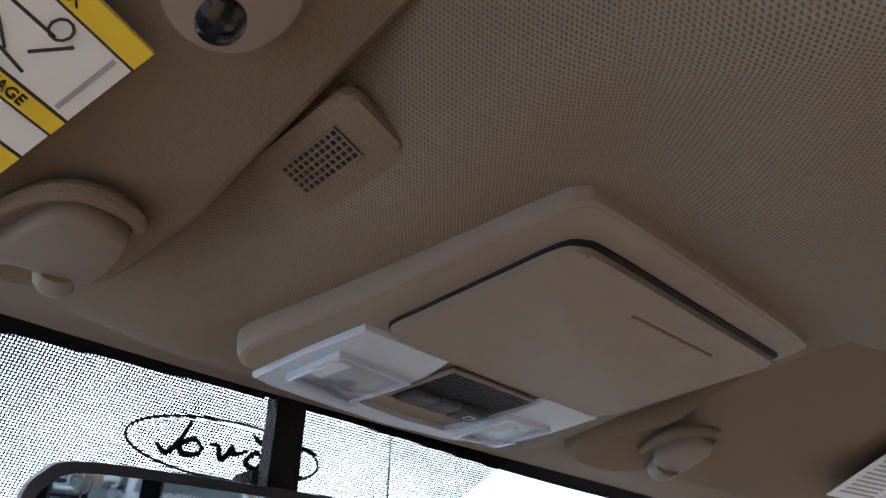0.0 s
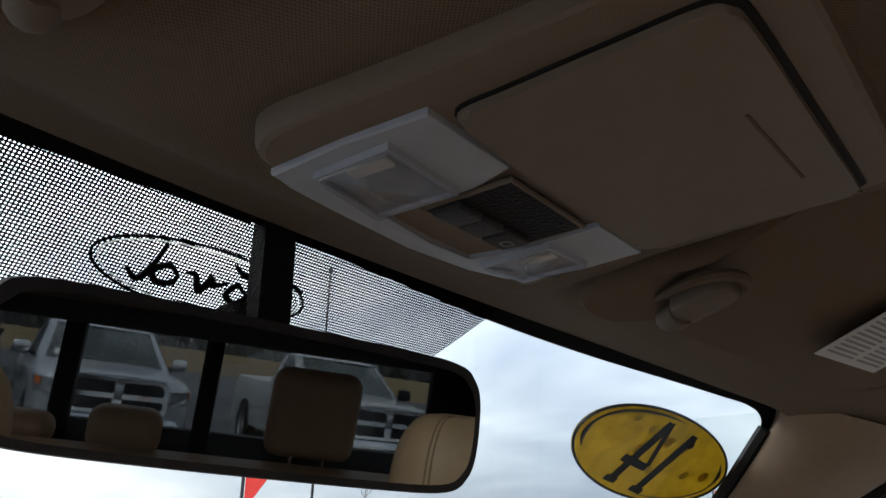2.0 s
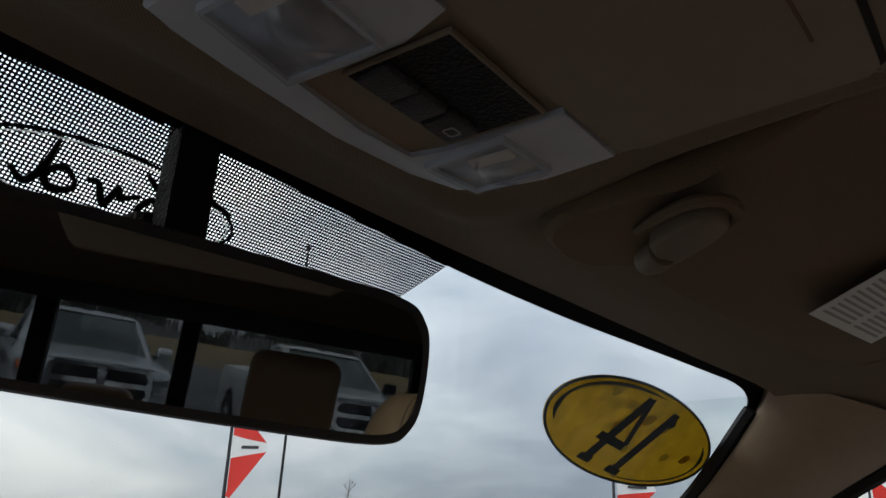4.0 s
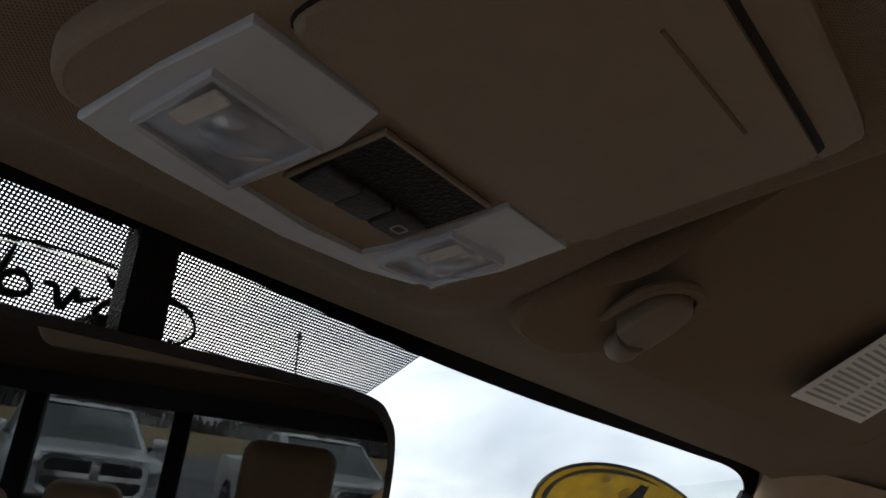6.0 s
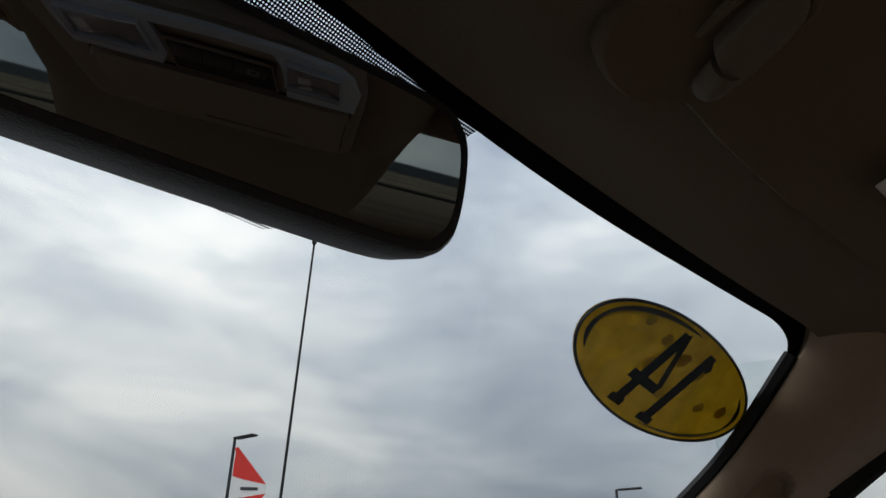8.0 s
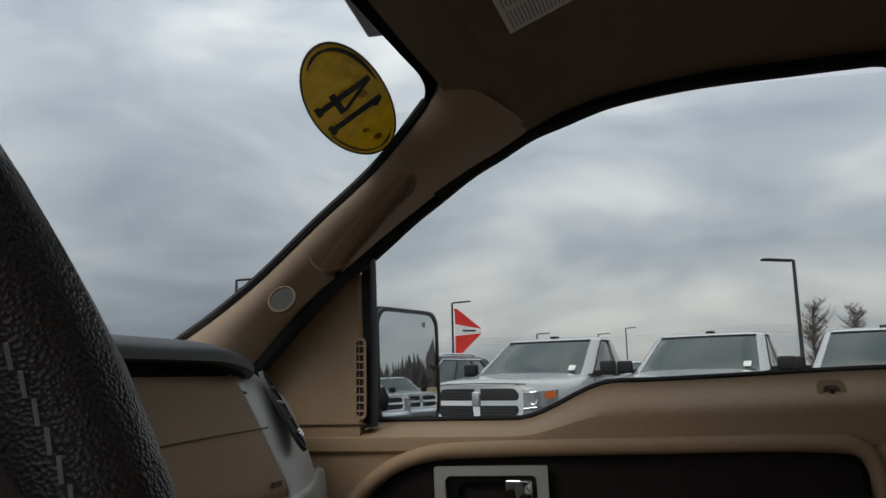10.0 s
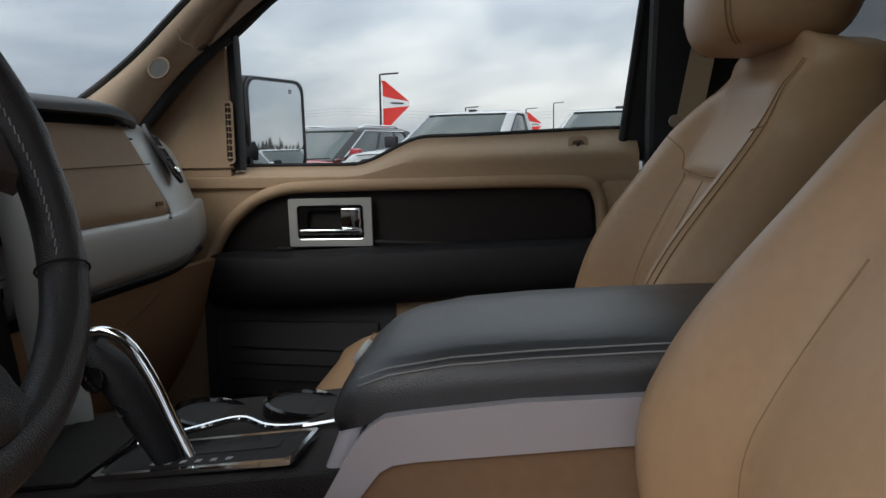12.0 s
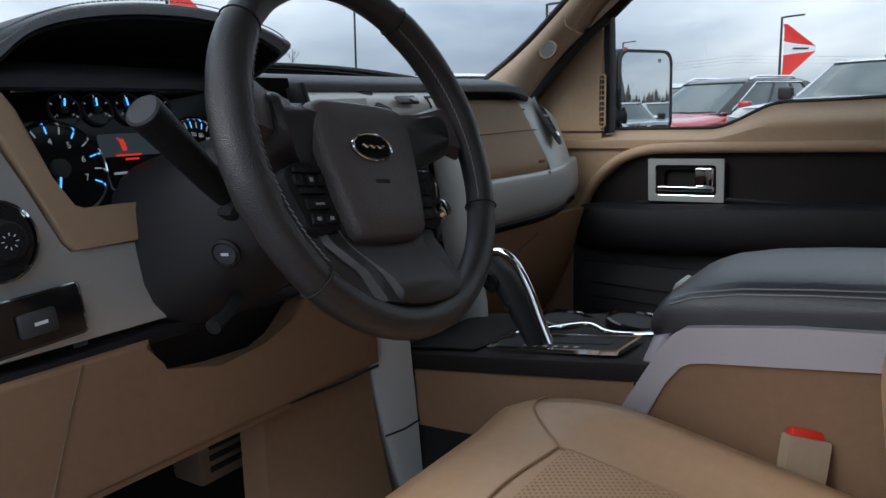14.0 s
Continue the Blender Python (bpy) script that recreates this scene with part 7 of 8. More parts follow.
def vehicle(name, label, cat, paint, sp, group=""):
    """A parked vehicle nose along +x, its left along +y, standing on z = 0. sp: rows for the body, the glasshouse and sizes."""
    v = thing(name, label, cat, (0, 0, 0), group)
    rows = spline([(x, hw, zt) for x, hw, zt, zs in sp["body"]], 76)
    shoulders = spline([(zs, 0, 0) for x, hw, zt, zs in sp["body"]], 76)
    rings = []
    for p, q in zip(rows, shoulders):
        x, hw, zt, zs = p.x, p.y, p.z, q.x
        zb = sp["low"] + 0.10 * sstep(sp["wheels"][0] + 0.55, sp["wheels"][0] + 1.0, x)
        flare = 0.0
        for xw in sp["wheels"]:
            d = abs(x - xw)
            flare = max(flare, 0.028 * sstep(0.75, 0.45, d))
            if d < 0.50:
                zb = max(zb, min(0.40 + math.sqrt(0.25 - d * d), zs - 0.10))
        half = []
        for k, z in ((0.86, zb), (0.985, zb + 0.015), (1.0, lerp(zb, zs, 0.30)), (1.0, lerp(zb, zs, 0.62)), (0.992, lerp(zb, zs, 0.86)), (0.965, zs), (0.925, lerp(zs, zt, 0.40)), (0.84, lerp(zs, zt, 0.74)), (0.66, lerp(zs, zt, 0.92)), (0.60, lerp(zs, zt, 0.985)), (0.30, zt + 0.006), (0.0, zt + 0.010)):
            half.append((k * hw + (flare if 0.9 < k else 0.0), z))
        rings.append([Vector((x, -y, z)) for y, z in half] + [Vector((x, y, z)) for y, z in reversed(half[:-1])])
    part("body", loft(rings), paint, v, sharp=0.75)
    part("underbody", rbox((rows[0].x - rows[-1].x - 0.5, 2 * sp["half"] - 0.30, 0.40), pose((rows[0].x + rows[-1].x) / 2, 0, 0.52), 0.02, 1), M_RUBBER, v)
    # glasshouse: dark glass core with painted pillars and roof over it
    g = [Vector(r) for r in spline([(z, a, b) for z, a, b, w in sp["cab"]], 20)]
    gw = [r.x for r in spline([(w, 0, 0) for z, a, b, w in sp["cab"]], 20)]

    def ring(k, grow=0.0):
        z, x0, x1, hw = g[k].x, g[k].y + grow, g[k].z - grow, gw[k] + grow
        pts = [(x0 - 0.20, -hw), (x0 - 0.09, -hw * 0.975), (x0 - 0.02, -hw * 0.88), (x0 + 0.03, -hw * 0.6), (x0 + 0.055, -hw * 0.25), (x0 + 0.055, hw * 0.25), (x0 + 0.03, hw * 0.6), (x0 - 0.02, hw * 0.88), (x0 - 0.09, hw * 0.975), (x0 - 0.20, hw), (lerp(x0, x1, 0.5), hw * 1.008), (x1 + 0.12, hw), (x1 + 0.03, hw * 0.95), (x1, hw * 0.8), (x1 - 0.01, 0), (x1, -hw * 0.8), (x1 + 0.03, -hw * 0.95), (x1 + 0.12, -hw), (lerp(x0, x1, 0.5), -hw * 1.008)]
        return [Vector((x, y, z)) for x, y in pts]
    top = sp["roof_row"]
    cab = part("glasshouse", loft([ring(k) for k in range(top + 1)]), M_CARGLASS, v, "dark reflecting glass", sharp=0.9)
    cap = [ring(top - 1, 0.014)] + [ring(k, 0.016) for k in range(top, 20)]
    z1 = cap[-1][0].z
    mid = sum(cap[-1], Vector()) / len(cap[-1])
    cap += [[Vector((mid.x + (p.x - mid.x) * k, p.y * k, z1 + 0.016 * (1 - k))) for p in cap[-1]] for k in (0.7, 0.35, 0.02)]
    part("roof", loft(cap, True, True), sp.get("roof", paint), cab, sharp=0.9)

    def side_pt(k, s, side, out):
        """On the flank of the glasshouse at row k, s from front 0 to rear 1."""
        x0, x1 = g[k].y - 0.13, g[k].z + 0.08
        return Vector((lerp(x0, x1, s), side * (gw[k] + out), g[k].x))
    frame_col = sp.get("pillar", paint)
    for side in (-1, 1):
        strip_ = []
        for k in range(top + 1):
            a, b = ring(k, 0.014)[8 if side > 0 else 1], ring(k, 0.014)[7 if side > 0 else 2]
            c = ring(k, 0.014)[9 if side > 0 else 0]
            strip_.append([b, a, c, c + Vector((-0.02, -side * 0.03, 0)), b + Vector((-0.05, -side * 0.02, 0))])
        part("pillar", loft(strip_), frame_col, cab, sharp=0.9)
        for s0, s1, col in sp["posts"]:
            post_ = []
            for k in range(top + 1):
                q = [side_pt(k, s0, side, 0.014), side_pt(k, s1, side, 0.014), side_pt(k, s1, side, -0.02), side_pt(k, s0, side, -0.02)]
                post_.append(q)
            part("pillar", loft(post_), {"body": frame_col, "dark": M_GLOSSBLACK}[col], cab)
        part("belt_strip", tube([side_pt(1, s, side, 0.012) for s in (-0.05, 0.3, 0.6, 1.0)], 0.014, 6), sp.get("strip", M_RUBBER), cab)
        part("window_rim", tube([ring(k, 0.02)[9 if side > 0 else 0] + Vector((-0.02, 0, 0)) for k in range(1, top)] + [side_pt(top - 1, s, side, 0.016) for s in (0.2, 0.5, 0.9)], 0.010, 5), sp.get("strip", M_RUBBER), cab)
        x0, w0 = g[0].y, gw[0]
        mir = part("mirror", rbox((0.11, 0.23, 0.19), pose(x0 - 0.42, side * (w0 + 0.20), g[0].x + 0.13), 0.035, 3), sp.get("mirror", M_SOFTBLACK), v, "door mirror")
        part("mirror_arm", rbox((0.07, 0.14, 0.05), pose(x0 - 0.42, side * (w0 + 0.04), g[0].x + 0.07), 0.015), M_SOFTBLACK, mir)
        for xh in sp["handles"]:
            part("door_handle", rbox((0.17, 0.03, 0.04), pose(xh, side * (sp["half"] - 0.002), g[0].x - 0.17), 0.012), sp.get("handle", M_CHROME), v)
        for xs in sp["seams"]:
            part("door_seam", tube([(xs, side * (sp["half"] * 0.975), g[0].x - 0.02), (xs, side * (sp["half"] * 1.001), g[0].x - 0.25), (xs, side * (sp["half"] * 1.001), 0.55)], 0.006, 5), M_RUBBER, v)
        for x in sp["wheels"]:
            part("arch_liner", lathe([(0.0, 0.0), (0.485, 0.0), (0.485, 0.30), (0.0, 0.30)], pose(x, side * (sp["half"] - 0.03), 0.42, 90 * side, 0, 0), 28), M_RUBBER, v)
            wheel(v, x, side * (sp["half"] - 0.10), 0.39)
    w = [ring(k, 0.010) for k in (0, top)]
    part("screen_seal", tube([w[0][1], w[0][2], w[0][3], w[0][4], w[0][5], w[0][6], w[0][7], w[0][8]], 0.020, 6), M_RUBBER, cab)
    part("screen_seal", tube([ring(top - 1, 0.018)[k] for k in range(2, 8)], 0.012, 6), M_RUBBER, cab)
    for yy in (-0.45, 0.15):
        part("wiper", tube([(g[1].y + 0.075, yy, g[1].x + 0.012), (g[2].y + 0.07, yy + 0.62, g[2].x - 0.01)], 0.011, 6), M_RUBBER, v)
    return v


def nose_x(y, z):
    """Bowed front of a pickup."""
    return 2.945 - 0.10 * y * y - 0.08 * (z - 0.9)


def front_plate(outline, depth, lift=0.0):
    """A plate of that outline (across, up) bent round the pickup's nose."""
    bm = bmesh.new()
    fr = [bm.verts.new((nose_x(y, z) + lift + depth, y, z)) for y, z in outline]
    bk = [bm.verts.new((nose_x(y, z) + lift, y, z)) for y, z in outline]
    cy_, cz_ = sum(p[0] for p in outline) / len(outline), sum(p[1] for p in outline) / len(outline)
    hub = bm.verts.new((nose_x(cy_, cz_) + lift + depth, cy_, cz_))
    n = len(outline)
    for i in range(n):
        j = (i + 1) % n
        bm.faces.new((fr[i], fr[j], hub))
        bm.faces.new((bk[i], bk[j], fr[j], fr[i]))
    return bm


def ram(name, label, paint, crew=False, group=""):
    """A full-size pickup with a cross-bar grille."""
    rear = -1.0 if crew else -0.45
    body = [(2.87, 0.76, 1.205, 1.08), (2.80, 0.90, 1.245, 1.10), (2.66, 0.965, 1.27, 1.13), (2.3, 1.0, 1.295, 1.16), (1.8, 1.005, 1.325, 1.20), (1.36, 1.005, 1.350, 1.24), (1.2, 1.005, 1.330, 1.26), (0.8, 1.005, 1.31, 1.27), (0.2, 1.005, 1.31, 1.28), (rear - 0.05, 1.005, 1.31, 1.28), (rear - 0.2, 1.005, 1.33, 1.30), (-1.9, 1.005, 1.34, 1.31), (-2.86, 1.0, 1.35, 1.32), (-2.90, 0.98, 1.34, 1.31)]
    cab = [(1.285, 1.36, rear - 0.02, 0.935), (1.40, 1.13, rear, 0.905), (1.60, 0.80, rear + 0.04, 0.845), (1.78, 0.50, rear + 0.08, 0.795), (1.855, 0.36, rear + 0.13, 0.765), (1.895, 0.18, rear + 0.2, 0.70), (1.91, 0.0, rear + 0.3, 0.60)]
    posts = ((0.60, 0.645, "dark"), (0.965, 1.10, "body")) if crew else ((0.88, 1.10, "body"),)
    v = vehicle(name, label, "pickup truck", paint, {"body": body, "cab": cab, "low": 0.42, "roof_row": 13, "posts": posts, "handles": (0.10, -0.82) if crew else (-0.05,), "seams": (1.12, 0.0, rear + 0.05) if crew else (1.12, -0.22), "wheels": (1.95, -1.85), "half": 1.005, "mirror": M_CHROME if crew else M_SOFTBLACK}, group)
    gr = part("grille", front_plate(rounded(1.30, 0.46, 0.12, 6, 0, 0.985), 0.05, -0.05), M_CHROME, v, "chrome cross-bar grille")
    for sy in (-1, 1):
        for sz in (-1, 1):
            out = [(sy * (0.06 + a), 0.985 + sz * (0.032 + 0.92 * b)) for a, b in ((0.0, 0.0), (0.50, 0.0), (0.525, 0.03), (0.525, 0.09), (0.47, 0.155), (0.40, 0.165), (0.0, 0.165))]
            gi = part("grille_insert", front_plate(out, 0.004, 0.002), M_RUBBER, gr, "black mesh insert")
            for k in range(3):
                zz = 0.985 + sz * (0.065 + 0.037 * k)
                part("grille_bar", tube([(nose_x(y, zz) + 0.008, y, zz) for y in (sy * 0.07, sy * 0.25, sy * 0.40, sy * (0.56 - 0.02 * k))], 0.004, 5), M_DARK, gi)
    part("grille_badge", rbox((0.03, 0.11, 0.19), pose(2.95, 0, 1.035), 0.03, 3), M_ALLOY, gr)
    part("hood_line", tube([(nose_x(y, 1.26) - 0.045, y, 1.236 - 0.04 * abs(y) ** 2) for y in (-0.66, -0.4, 0.0, 0.4, 0.66)], 0.006, 5), M_RUBBER, v)
    for side in (-1, 1):
        def lamp(u, vv, s=side):
            y = lerp(0.66, 0.985, u)
            x = along([(1.0, 2.40), (0.985, 2.56), (0.965, 2.70), (0.93, 2.80), (0.88, 2.865), (0.80, 2.90), (0.60, 2.92)], y)
            return Vector((x, s * y, lerp(0.915 + 0.03 * u, 1.105 + 0.035 * u, vv)))
        hl = part("headlamp", sheet(lamp, 14, 6, side * 0.02), M_HEADLAMP, v, "clear headlamp with amber corner")
        part("indicator", sheet(lambda u, vv: lamp(lerp(0.80, 0.97, u), lerp(0.48, 0.94, vv)) + Vector((0.006, side * 0.006, 0)), 5, 4, side * 0.008), M_AMBER, hl)
        part("lamp_bezel", tube([lamp(u, vv) + Vector((0.004, side * 0.004, 0)) for u, vv in ((0, 0), (0.5, 0), (1, 0), (1, 1), (0.5, 1), (0, 1))], 0.010, 6, closed=True), M_CHROME, hl)
        part("lamp_bowl", lathe([(0.0, -0.02), (0.055, 0.0), (0.065, 0.006)], frame_from(lamp(0.42, 0.5) + Vector((0.002, 0, 0)), (0, 1, 0), (-0.05, 0, 1)), 18), M_HEADLAMP, hl)
        part("tail_lamp", rbox((0.06, 0.14, 0.40), pose(-2.89, side * 0.91, 1.08), 0.02), M_RED, v)
    bump = []
    for k in range(21):
        y = lerp(-0.99, 0.99, k / 20)
        x = 2.985 - 0.16 * y * y - 1.5 * max(abs(y) - 0.80, 0) ** 1.3
        bump.append([Vector((x + dx, y, z)) for dx, z in ((-0.20, 0.46), (-0.04, 0.46), (0.0, 0.52), (0.0, 0.66), (-0.03, 0.73), (-0.20, 0.74))])
    part("bumper", loft(bump), M_CHROME, v, "chrome front bumper")
    part("rear_bumper", rbox((0.16, 1.86, 0.20), pose(-2.95, 0, 0.62), 0.04), M_CHROME, v)
    part("roof_lamp", rbox((0.10, 0.13, 0.035), pose(0.14, 0, 1.918), 0.012), M_RUBBER, v)
    part("inspection_card", rbox((0.004, 0.10, 0.11), pose(1.16, 0.66, 1.42, 0, -50), 0), M_LABEL, v)
    return v


HEAD = 160.0
ROW = (Vector((9.70, 1.27, 0)), Vector((-0.25, -2.40, 0)))


def park(nose, heading, length=2.88):
    """A pose for a vehicle by the place of its nose."""
    a = radians(heading)
    return pose(nose[0] - length * math.cos(a), nose[1] - length * math.sin(a), GROUND, 0, 0, heading)


ram_a = ram("pickup_truck", "white regular-cab pickup with chrome cross grille", M_PAINT_WHITE, False, "parked pickups")
ram_a.matrix_world = park(ROW[0], HEAD)
for k in (1, 2, 3, 4):
    copy_thing(ram_a, park(ROW[0] + ROW[1] * k, HEAD))
for n in ((-14.0, -26.0), (-11.2, -27.0), (-8.4, -28.0), (14.0, -19.0), (16.5, -20.5), (11.5, -17.6)):
    copy_thing(ram_a, park(n, 100 if n[0] > 0 else 80))
ram_c = ram("pickup_truck", "white crew-cab pickup with door decal", M_PAINT_PEARL, True, "parked pickups")
ram_c.matrix_world = park((7.56, 8.3), 158)
part_m = ram_c.matrix_world
dec = part("door_decal", lathe([(0.0, 0.006), (0.40, 0.006), (0.40, 0.0)], part_m @ pose(0.35, 1.012, 0.92, -90) @ Matrix.Diagonal((1, 0.42, 1, 1)), 32), M_GREYINK, ram_c, "grey oval door decal")
part("decal_rim", lathe([(0.36, 0.009), (0.40, 0.009), (0.40, 0.0)], part_m @ pose(0.35, 1.013, 0.92, -90) @ Matrix.Diagonal((1, 0.42, 1, 1)), 32), M_PAINT_DARK, dec)
part("decal_mark", lathe([(0.0, 0.010), (0.13, 0.010), (0.13, 0.0)], part_m @ pose(0.45, 1.013, 0.94, -90) @ Matrix.Diagonal((1, 0.5, 1, 1)), 24), M_NAVY, dec)
ram_s = ram("pickup_truck", "silver crew-cab pickup behind the cab", M_PAINT_SILVER, True, "parked pickups")
ram_s.matrix_world = park((-1.2, -10.4), 75)
copy_thing(ram_a, park((2.6, -11.2), 78))
dark_p = ram("pickup_truck", "dark blue pickup seen from its tailgate", M_PAINT_BLUE, True, "parked pickups")
dark_p.matrix_world = pose(10.3, 13.4, GROUND, 0, 0, 72) @ Matrix.Diagonal((1, 1, 1.06, 1))
copy_thing(dark_p, park((-4.5, -10.0), 72))
part("tailgate_letters", rbox((0.012, 0.42, 0.09), dark_p.matrix_world @ pose(-2.905, 0, 1.08), 0.004), M_CHROME, dark_p)


def suv(name, label, paint, group="parked cars", top=None):
    body = [(2.36, 0.62, 0.86, 0.74), (2.30, 0.80, 0.97, 0.84), (2.1, 0.90, 1.03, 0.92), (1.5, 0.945, 1.09, 0.99), (1.05, 0.95, 1.13, 1.03), (0.6, 0.95, 1.11, 1.05), (-0.6, 0.95, 1.12, 1.07), (-1.8, 0.945, 1.14, 1.09), (-2.34, 0.90, 1.10, 1.04), (-2.42, 0.82, 1.02, 0.95)]
    cab = [(1.09, 1.20, -2.34, 0.885), (1.20, 0.98, -2.28, 0.86), (1.40, 0.58, -2.16, 0.80), (1.57, 0.24, -2.02, 0.745), (1.66, 0.06, -1.92, 0.71), (1.715, -0.16, -1.80, 0.64), (1.735, -0.4, -1.6, 0.54)]
    v = vehicle(name, label, "car", paint, {"body": body, "cab": cab, "low": 0.34, "roof_row": 13, "posts": ((0.36, 0.39, "dark"), (0.655, 0.69, "dark"), (0.90, 1.05, "body")), "handles": (-0.05, -1.0), "seams": (0.95, -0.12, -1.05), "wheels": (1.5, -1.45), "half": 0.95, "mirror": paint, "handle": paint, "roof": top or paint, "pillar": top or paint, "strip": M_CHROME}, group)
    for side in (-1, 1):
        part("headlamp", rbox((0.25, 0.36, 0.13), pose(2.17, side * 0.66, 0.87, 0, -8, side * -24), 0.04, 3), M_HEADLAMP, v)
        part("roof_bar", tube([(0.0, side * 0.66, 1.69), (-0.25, side * 0.665, 1.755), (-1.45, side * 0.645, 1.755), (-1.75, side * 0.63, 1.69)], 0.018, 8), M_CHROME, v)
        part("tail_lamp", rbox((0.08, 0.22, 0.16), pose(-2.36, side * 0.76, 1.0), 0.03), M_RED, v)
    for i in range(7):
        part("grille_bar", rbox((0.04, 0.07, 0.11), pose(2.355, -0.33 + 0.11 * i, 0.80), 0.015), M_CHROME, v)
    part("bumper", rbox((0.20, 1.60, 0.26), pose(2.30, 0, 0.52), 0.07, 3), paint, v)
    return v


jeep = suv("car", "dark red family car with a dark roof and chrome roof bars", M_PAINT_RED, top=M_GLOSSBLACK)
jeep.matrix_world = park((11.75, 4.05), HEAD, 2.4)
van = suv("car", "dark grey family car parked far off", M_PAINT_DARK)
van.matrix_world = park((17.0, 17.5), 205, 2.4)
grey_p = ram("pickup_truck", "dark grey crew-cab pickup parked behind the blue one", M_PAINT_DARK, True, "parked pickups")
grey_p.matrix_world = pose(15.6, 15.4, GROUND, 0, 0, 150)
for q in ((26, 12, 160), (30, 3, 150), (33, -6, 150), (25, 20, 210), (19, 21, 200)):
    copy_thing(van, park(q[:2], q[2], 2.4))
white_s = suv("car", "white family car parked in a far row", M_PAINT_WHITE)
white_s.matrix_world = park((15.2, 5.9), HEAD, 2.4)
for q in ((27, 8, 150), (29, -1, 150), (31, -10, 150), (36, 5, 150), (-22, -30, 80), (24, 16, 200)):
    copy_thing(white_s, park(q[:2], q[2], 2.4))
copy_thing(jeep, park((21.0, 11.5), 150, 2.4))
copy_thing(jeep, park((-17.5, -25.5), 80, 2.4))


def post(x, y, top, flag=True, turn=0.0):
    p = thing("street_lamp", "dark bronze lot lamp post with flat head and flag" if flag else "dark bronze lot lamp post with flat head", "street lamp", (x, y, GROUND), group="lamp posts")
    part("pole", tube([(x, y, GROUND), (x, y, top)], [0.075, 0.055], 10), M_POST, p)
    c, s = math.cos(radians(turn)), math.sin(radians(turn))
    part("lamp_head", rbox((1.0, 0.34, 0.07), pose(x + 0.55 * c, y + 0.55 * s, top + 0.02, 0, -4, turn), 0.04), M_POST, p, "flat lamp head")
    if flag:
        fh = top * 0.48
        z1 = top - 0.35

        def cloth(u0, u1, a0, a1, m):
            bmf = sheet(lambda u, v: Vector((x + (0.14 + lerp(u0[0], u0[1], v) * u) * c, y + (0.14 + lerp(u0[0], u0[1], v) * u) * s + 0.10 * math.sin(4 * u), z1 - fh * lerp(a0, a1, v) - u * fh * lerp(u1[0], u1[1], v))), 8, 6, 0.01)
            return part("flag", bmf, m, p, "triangular flag cloth")
        w = fh * 0.55
        cloth((0.05, w), (0.0, 0.12), 0.0, 0.33, M_FLAG_RED)
        cloth((w, w), (0.12, -0.05), 0.33, 0.60, M_FLAG_WHITE)
        cloth((w, 0.1), (-0.05, 0.05), 0.60, 1.0, M_FLAG_RED)
        part("flag_print", rbox((w * 0.52, 0.02, fh * 0.035), pose(x + (0.14 + w * 0.52) * c, y + (0.14 + w * 0.52) * s - 0.06, z1 - fh * 0.485, 0, 3, turn), 0), M_INK, p)
    return p


post(41.8, 7.0, 5.3, True, -80)
post(30.5, 14.6, 5.6, True, -70)
for x, y, top, fl in ((62, 3.5, 4.4, False), (70, -1.5, 4.6, True), (80, -4.5, 5.6, False), (27, -7.3, 4.9, False), (18, 24, 6.5, True), (8.5, 26, 7.0, False), (60, 22, 6, True)):
    post(x, y, top, fl, -85 if x != 27 else 95)
# overhead wires far off
wires = thing("overhead_wires", "thin dark overhead wires beyond the lot", "wires", (90, 0, 7))
for k in range(3):
    part("wire", tube([(90, lerp(60, -60, t), 5.3 + 0.35 * k - 0.9 * math.sin(math.pi * ((t * 3) % 1.0))) for t in [i / 36 for i in range(37)]], 0.008, 4), M_POST, wires)


def bare_tree(x, y, h, limbs=120):
    t = thing("tree", "leafless winter tree with fine bare twigs", "tree", (x, y, GROUND), group="bare trees")
    part("trunk", tube([(x, y, GROUND), (x + 0.1, y, h * 0.3), (x, y + 0.1, h * 0.55), (x + 0.05, y, h * 0.9)], [h * 0.022, h * 0.016, h * 0.010, h * 0.002], 7), M_TWIG, t)
    bm = bmesh.new()
    for i in range(limbs):
        z0 = h * random.uniform(0.22, 0.85)
        a, l = random.uniform(0, 6.283), h * random.uniform(0.14, 0.34) * (1.05 - 0.6 * z0 / h)
        p0 = Vector((x, y, z0))
        p1 = p0 + Vector((math.cos(a) * l * 0.6, math.sin(a) * l * 0.6, l * 0.55))
        tube([p0, p1], [h * 0.004, h * 0.0015], 4, bm)
        for _ in range(7):
            d = Vector((random.uniform(-1, 1), random.uniform(-1, 1), random.uniform(0.1, 1.0))) * l * 0.5
            q = p0.lerp(p1, random.uniform(0.4, 1.0))
            tube([q, q + d], [h * 0.0016, h * 0.0006], 3, bm)
    part("crown", bm, M_TWIG, t, "bare twigs", smooth=False)
    return t


tree = bare_tree(30.0, -8.6, 4.0)
for x, y, s in ((33, -11.0, 1.0), (31, -12.5, 1.2)):
    copy_thing(tree, pose(x, y, GROUND, 0, 0, 70 * s) @ Matrix.Diagonal((1, 1, 1, 1)))
bare_tree(28.0, 27.5, 4.9, 14)
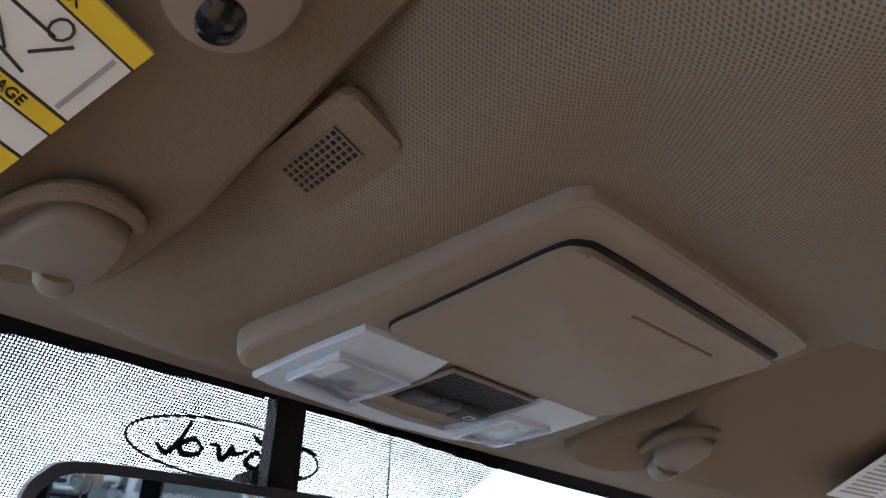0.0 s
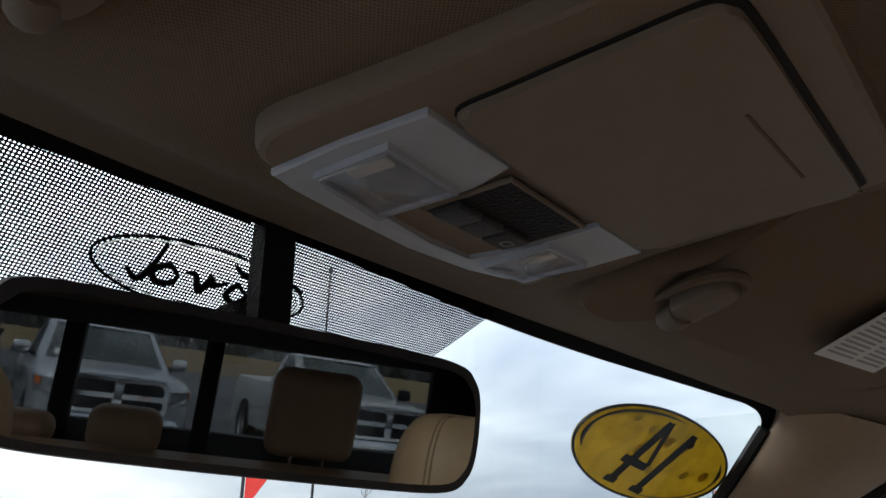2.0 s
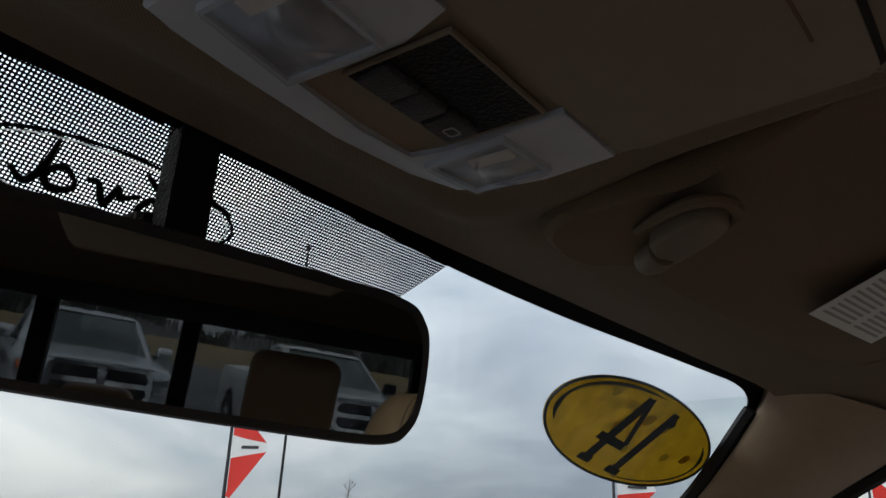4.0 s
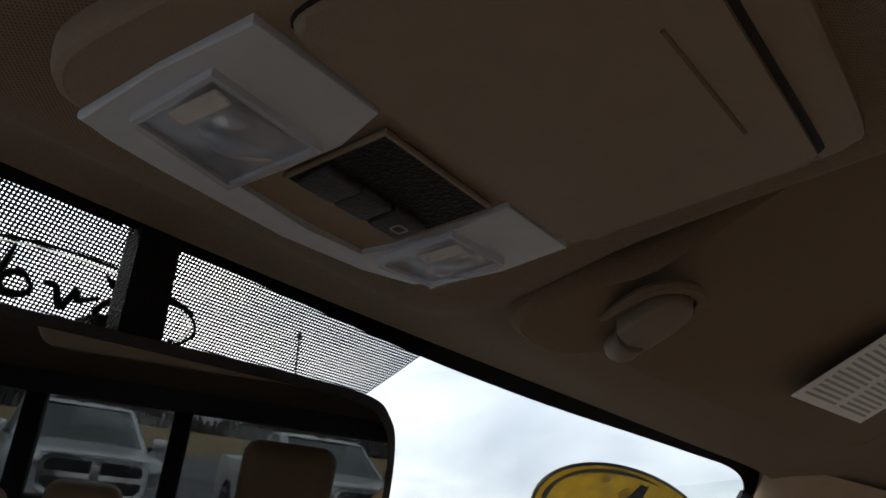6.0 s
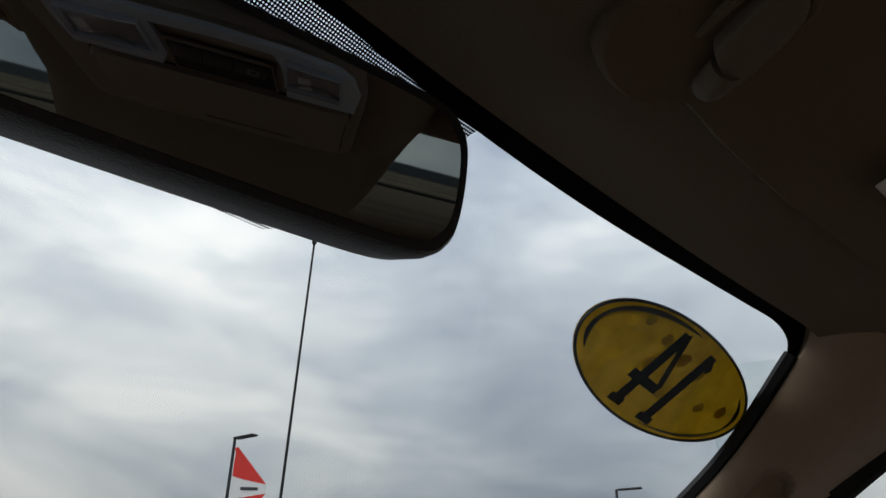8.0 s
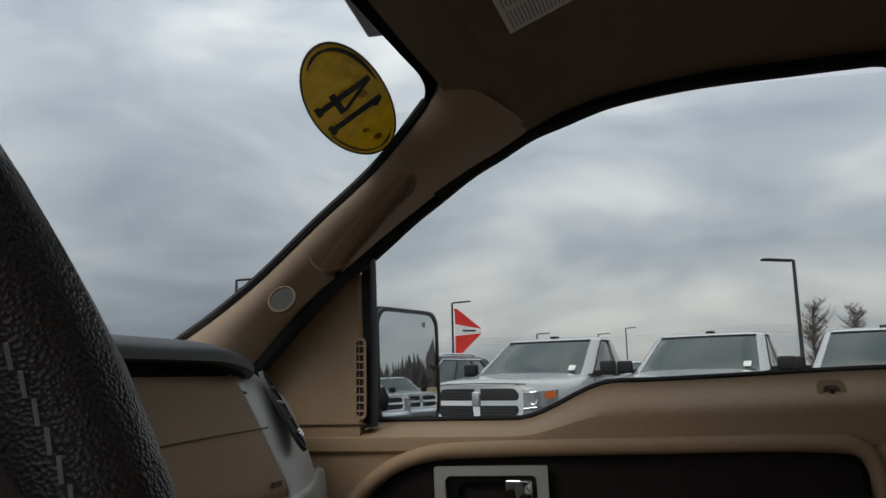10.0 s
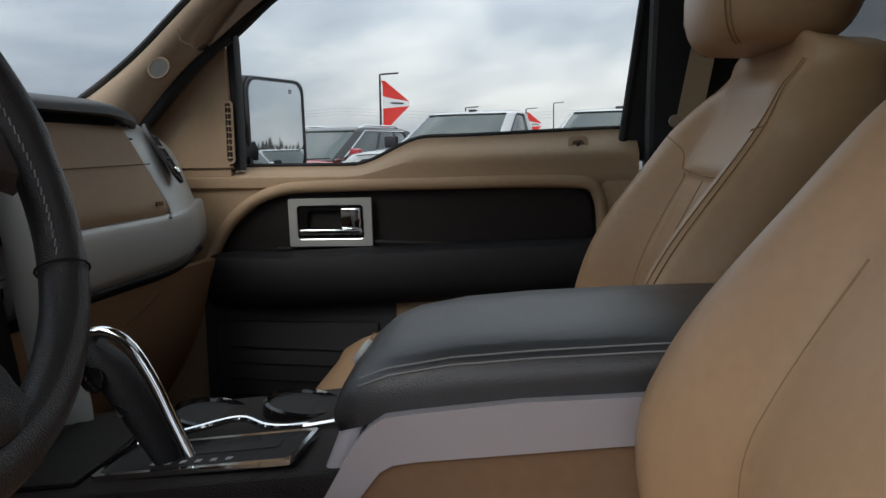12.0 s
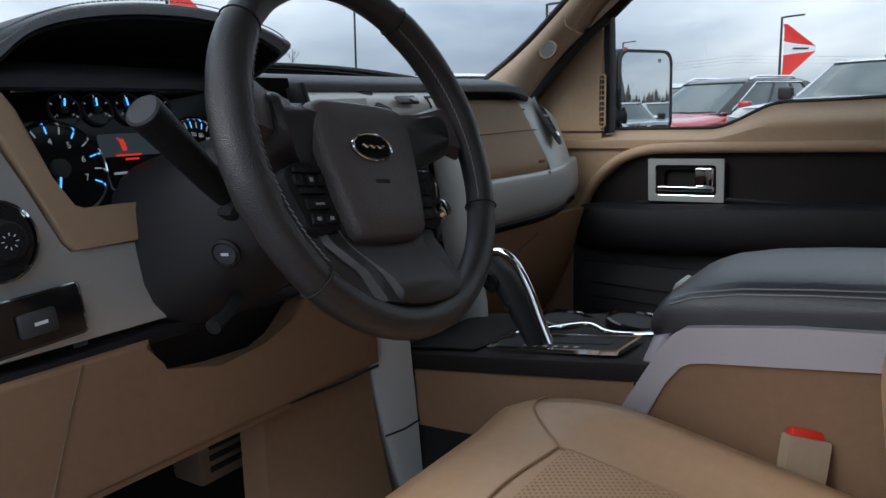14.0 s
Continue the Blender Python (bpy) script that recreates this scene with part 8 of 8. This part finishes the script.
# far wood behind the lot
wood = bmesh.new()
for i in range(5200):
    a = random.uniform(3.3, 5.75)
    r = random.uniform(120, 190)
    h = random.uniform(6.0, 9.5) * (1.25 if random.random() < 0.10 else 1.0) * (0.75 + 0.25 * math.sin(a * 23) * math.sin(a * 9))
    x, y = r * math.cos(a), r * math.sin(a)
    con = random.random() < 0.03
    for k in range(3):
        z0 = GROUND + h * (0.05 + 0.22 * k)
        w = h * (0.16 - 0.04 * k) if con else h * random.uniform(0.05, 0.13)
        tip = wood.verts.new((x + random.uniform(-0.6, 0.6), y + random.uniform(-0.6, 0.6), z0 + h * random.uniform(0.3, 0.55)))
        ring = [wood.verts.new((x + w * random.uniform(0.5, 1.2) * math.cos(2.094 * j + k), y + w * random.uniform(0.5, 1.2) * math.sin(2.094 * j + k), z0 + random.uniform(-0.5, 0.5))) for j in range(3)]
        for j in range(3):
            wood.faces.new((ring[j], ring[(j + 1) % 3], tip))
far = part("far_wood", wood, M_CONIFER, smooth=False)
tagged(far, "far belt of dark winter woodland behind the lot", "woodland", kind="stuff")
verge = part("verge", sheet(lambda u, v: Vector((lerp(60, 68, v) * math.cos(lerp(3.4, 5.75, u)), lerp(60, 68, v) * math.sin(lerp(3.4, 5.75, u)), GROUND + 0.02 + 1.6 * v)), 40, 3, 0), M_GRASS)
tagged(verge, "dry brown grass bank beside the lot", "verge", kind="structure")

# own bonnet, wipers and aerial
hood = thing("bonnet", "dark painted bonnet and cowl beyond the windscreen", "bonnet", (0, 1.2, 1.2))
part("panel", sheet(lambda u, v: Vector(((2 * u - 1) * 0.93, lerp(0.72, 1.95, v) - 0.10 * (2 * u - 1) ** 2, 1.235 - 0.10 * v ** 2 + 0.02 * math.cos(math.pi * (2 * u - 1)) - 0.09 * abs(2 * u - 1) ** 5)), 24, 12, 0.01), M_PAINT_DARK, hood)
part("cowl", sheet(lambda u, v: Vector(((2 * u - 1) * 0.80, lerp(0.53, 0.74, v) - 0.10 * (2 * u - 1) ** 2, 1.30 - 0.06 * v)), 20, 4, 0.01), M_SOFTBLACK, hood)
for dx, dz in ((0.0, 0.0), (-0.55, 0.004)):
    arm = spline([(0.60 + dx, ws(0.60, 1.356).y + 0.02, 1.362 + dz), (0.42 + dx, ws(0.42, 1.378).y + 0.02, 1.382 + dz), (0.22 + dx, ws(0.22, 1.392).y + 0.02, 1.396 + dz), (0.0 + dx, ws(0.0, 1.397).y + 0.02, 1.400 + dz)], 16)
    part("wiper_arm", tube(arm, [0.011 - 0.006 * k / 15 for k in range(16)], 8), M_RUBBER, hood)
    part("wiper_blade", tube([p + Vector((0.0, -0.008, -0.010)) for p in arm[3:]], 0.005, 6), M_RUBBER, hood)
aer = thing("aerial", "thin black whip aerial on the front wing", "aerial", (0.80, 1.12, 1.2))
part("mast", tube([(0.872, 1.07, 1.19), (0.898, 1.07, 2.18)], [0.0035, 0.0022], 8), M_RUBBER, aer)
part("tip", lathe([(0.0, 0.008), (0.005, 0.004), (0.005, -0.004), (0.0, -0.008)], pose(0.898, 1.07, 2.182), 10), M_RUBBER, aer)


# outer walls that close the vehicle: wings, doors, sills, bed and wheels
own = thing("pickup_body", "dark painted pickup body round the cabin", "pickup truck", (0, -1.0, GROUND), kind="structure")
for side in (-1, 1):
    part("wing", sheet(lambda u, v: Vector((side * (0.945 + 0.03 * math.sin(math.pi * v)), lerp(0.50, 1.98, u), lerp(1.12 + 0.03 * (1 - u), 0.42 + 0.34 * max(0.0, 1 - ((lerp(0.50, 1.98, u) - 1.22) / 0.50) ** 2) ** 0.5, v))), 30, 8, 0.02), M_PAINT_DARK, own, "dark painted front wing")
    part("rear_door_skin", sheet(lambda u, v: Vector((side * (0.915 + 0.03 * math.sin(math.pi * v)), lerp(-0.62, -2.02, u), lerp(1.27, 0.40, v))), 12, 8, 0.02), M_PAINT_DARK, own)
    part("sill", rbox((0.10, 2.6, 0.14), pose(side * 0.88, -0.75, 0.40), 0.03), M_PAINT_DARK, own)
    part("bed_side", rbox((0.06, 1.70, 0.62), pose(side * 0.93, -2.90, 0.86), 0.03), M_PAINT_DARK, own)
    for y in (1.22, -2.75):
        r = 0.40
        m = pose(side * 0.84, y, GROUND + r, 0, 90, 0)
        w_ = part("wheel", lathe([(r * 0.62, -0.13), (r * 0.95, -0.13), (r, -0.09), (r, 0.09), (r * 0.95, 0.13), (r * 0.62, 0.13)], m, 32), M_TYRE, own, "black tyre")
        part("rim", lathe([(0.0, side * 0.06), (r * 0.2, side * 0.08), (r * 0.55, side * 0.10), (r * 0.63, side * 0.125), (r * 0.63, -side * 0.05)], m, 24), M_ALLOY, w_)
part("front_door_skin", sheet(lambda u, v: Vector((0.915 + 0.03 * math.sin(math.pi * v), lerp(0.48, -0.61, u), lerp(1.20, 0.46, v))), 12, 8, 0.02), M_PAINT_DARK, own)
part("nose_panel", rbox((1.80, 0.10, 0.70), pose(0, 1.97, 0.78), 0.04), M_PAINT_DARK, own)
part("tailgate", rbox((1.86, 0.06, 0.62), pose(0, -3.76, 0.86), 0.02), M_PAINT_DARK, own)
part("bed_floor", rbox((1.84, 1.72, 0.05), pose(0, -2.90, 0.58), 0.01), M_RUBBER, own)
for x in (-0.42, 0.42):
    part("frame_rail", rbox((0.10, 5.6, 0.16), pose(x, -0.9, 0.32), 0.02), M_RUBBER, own)
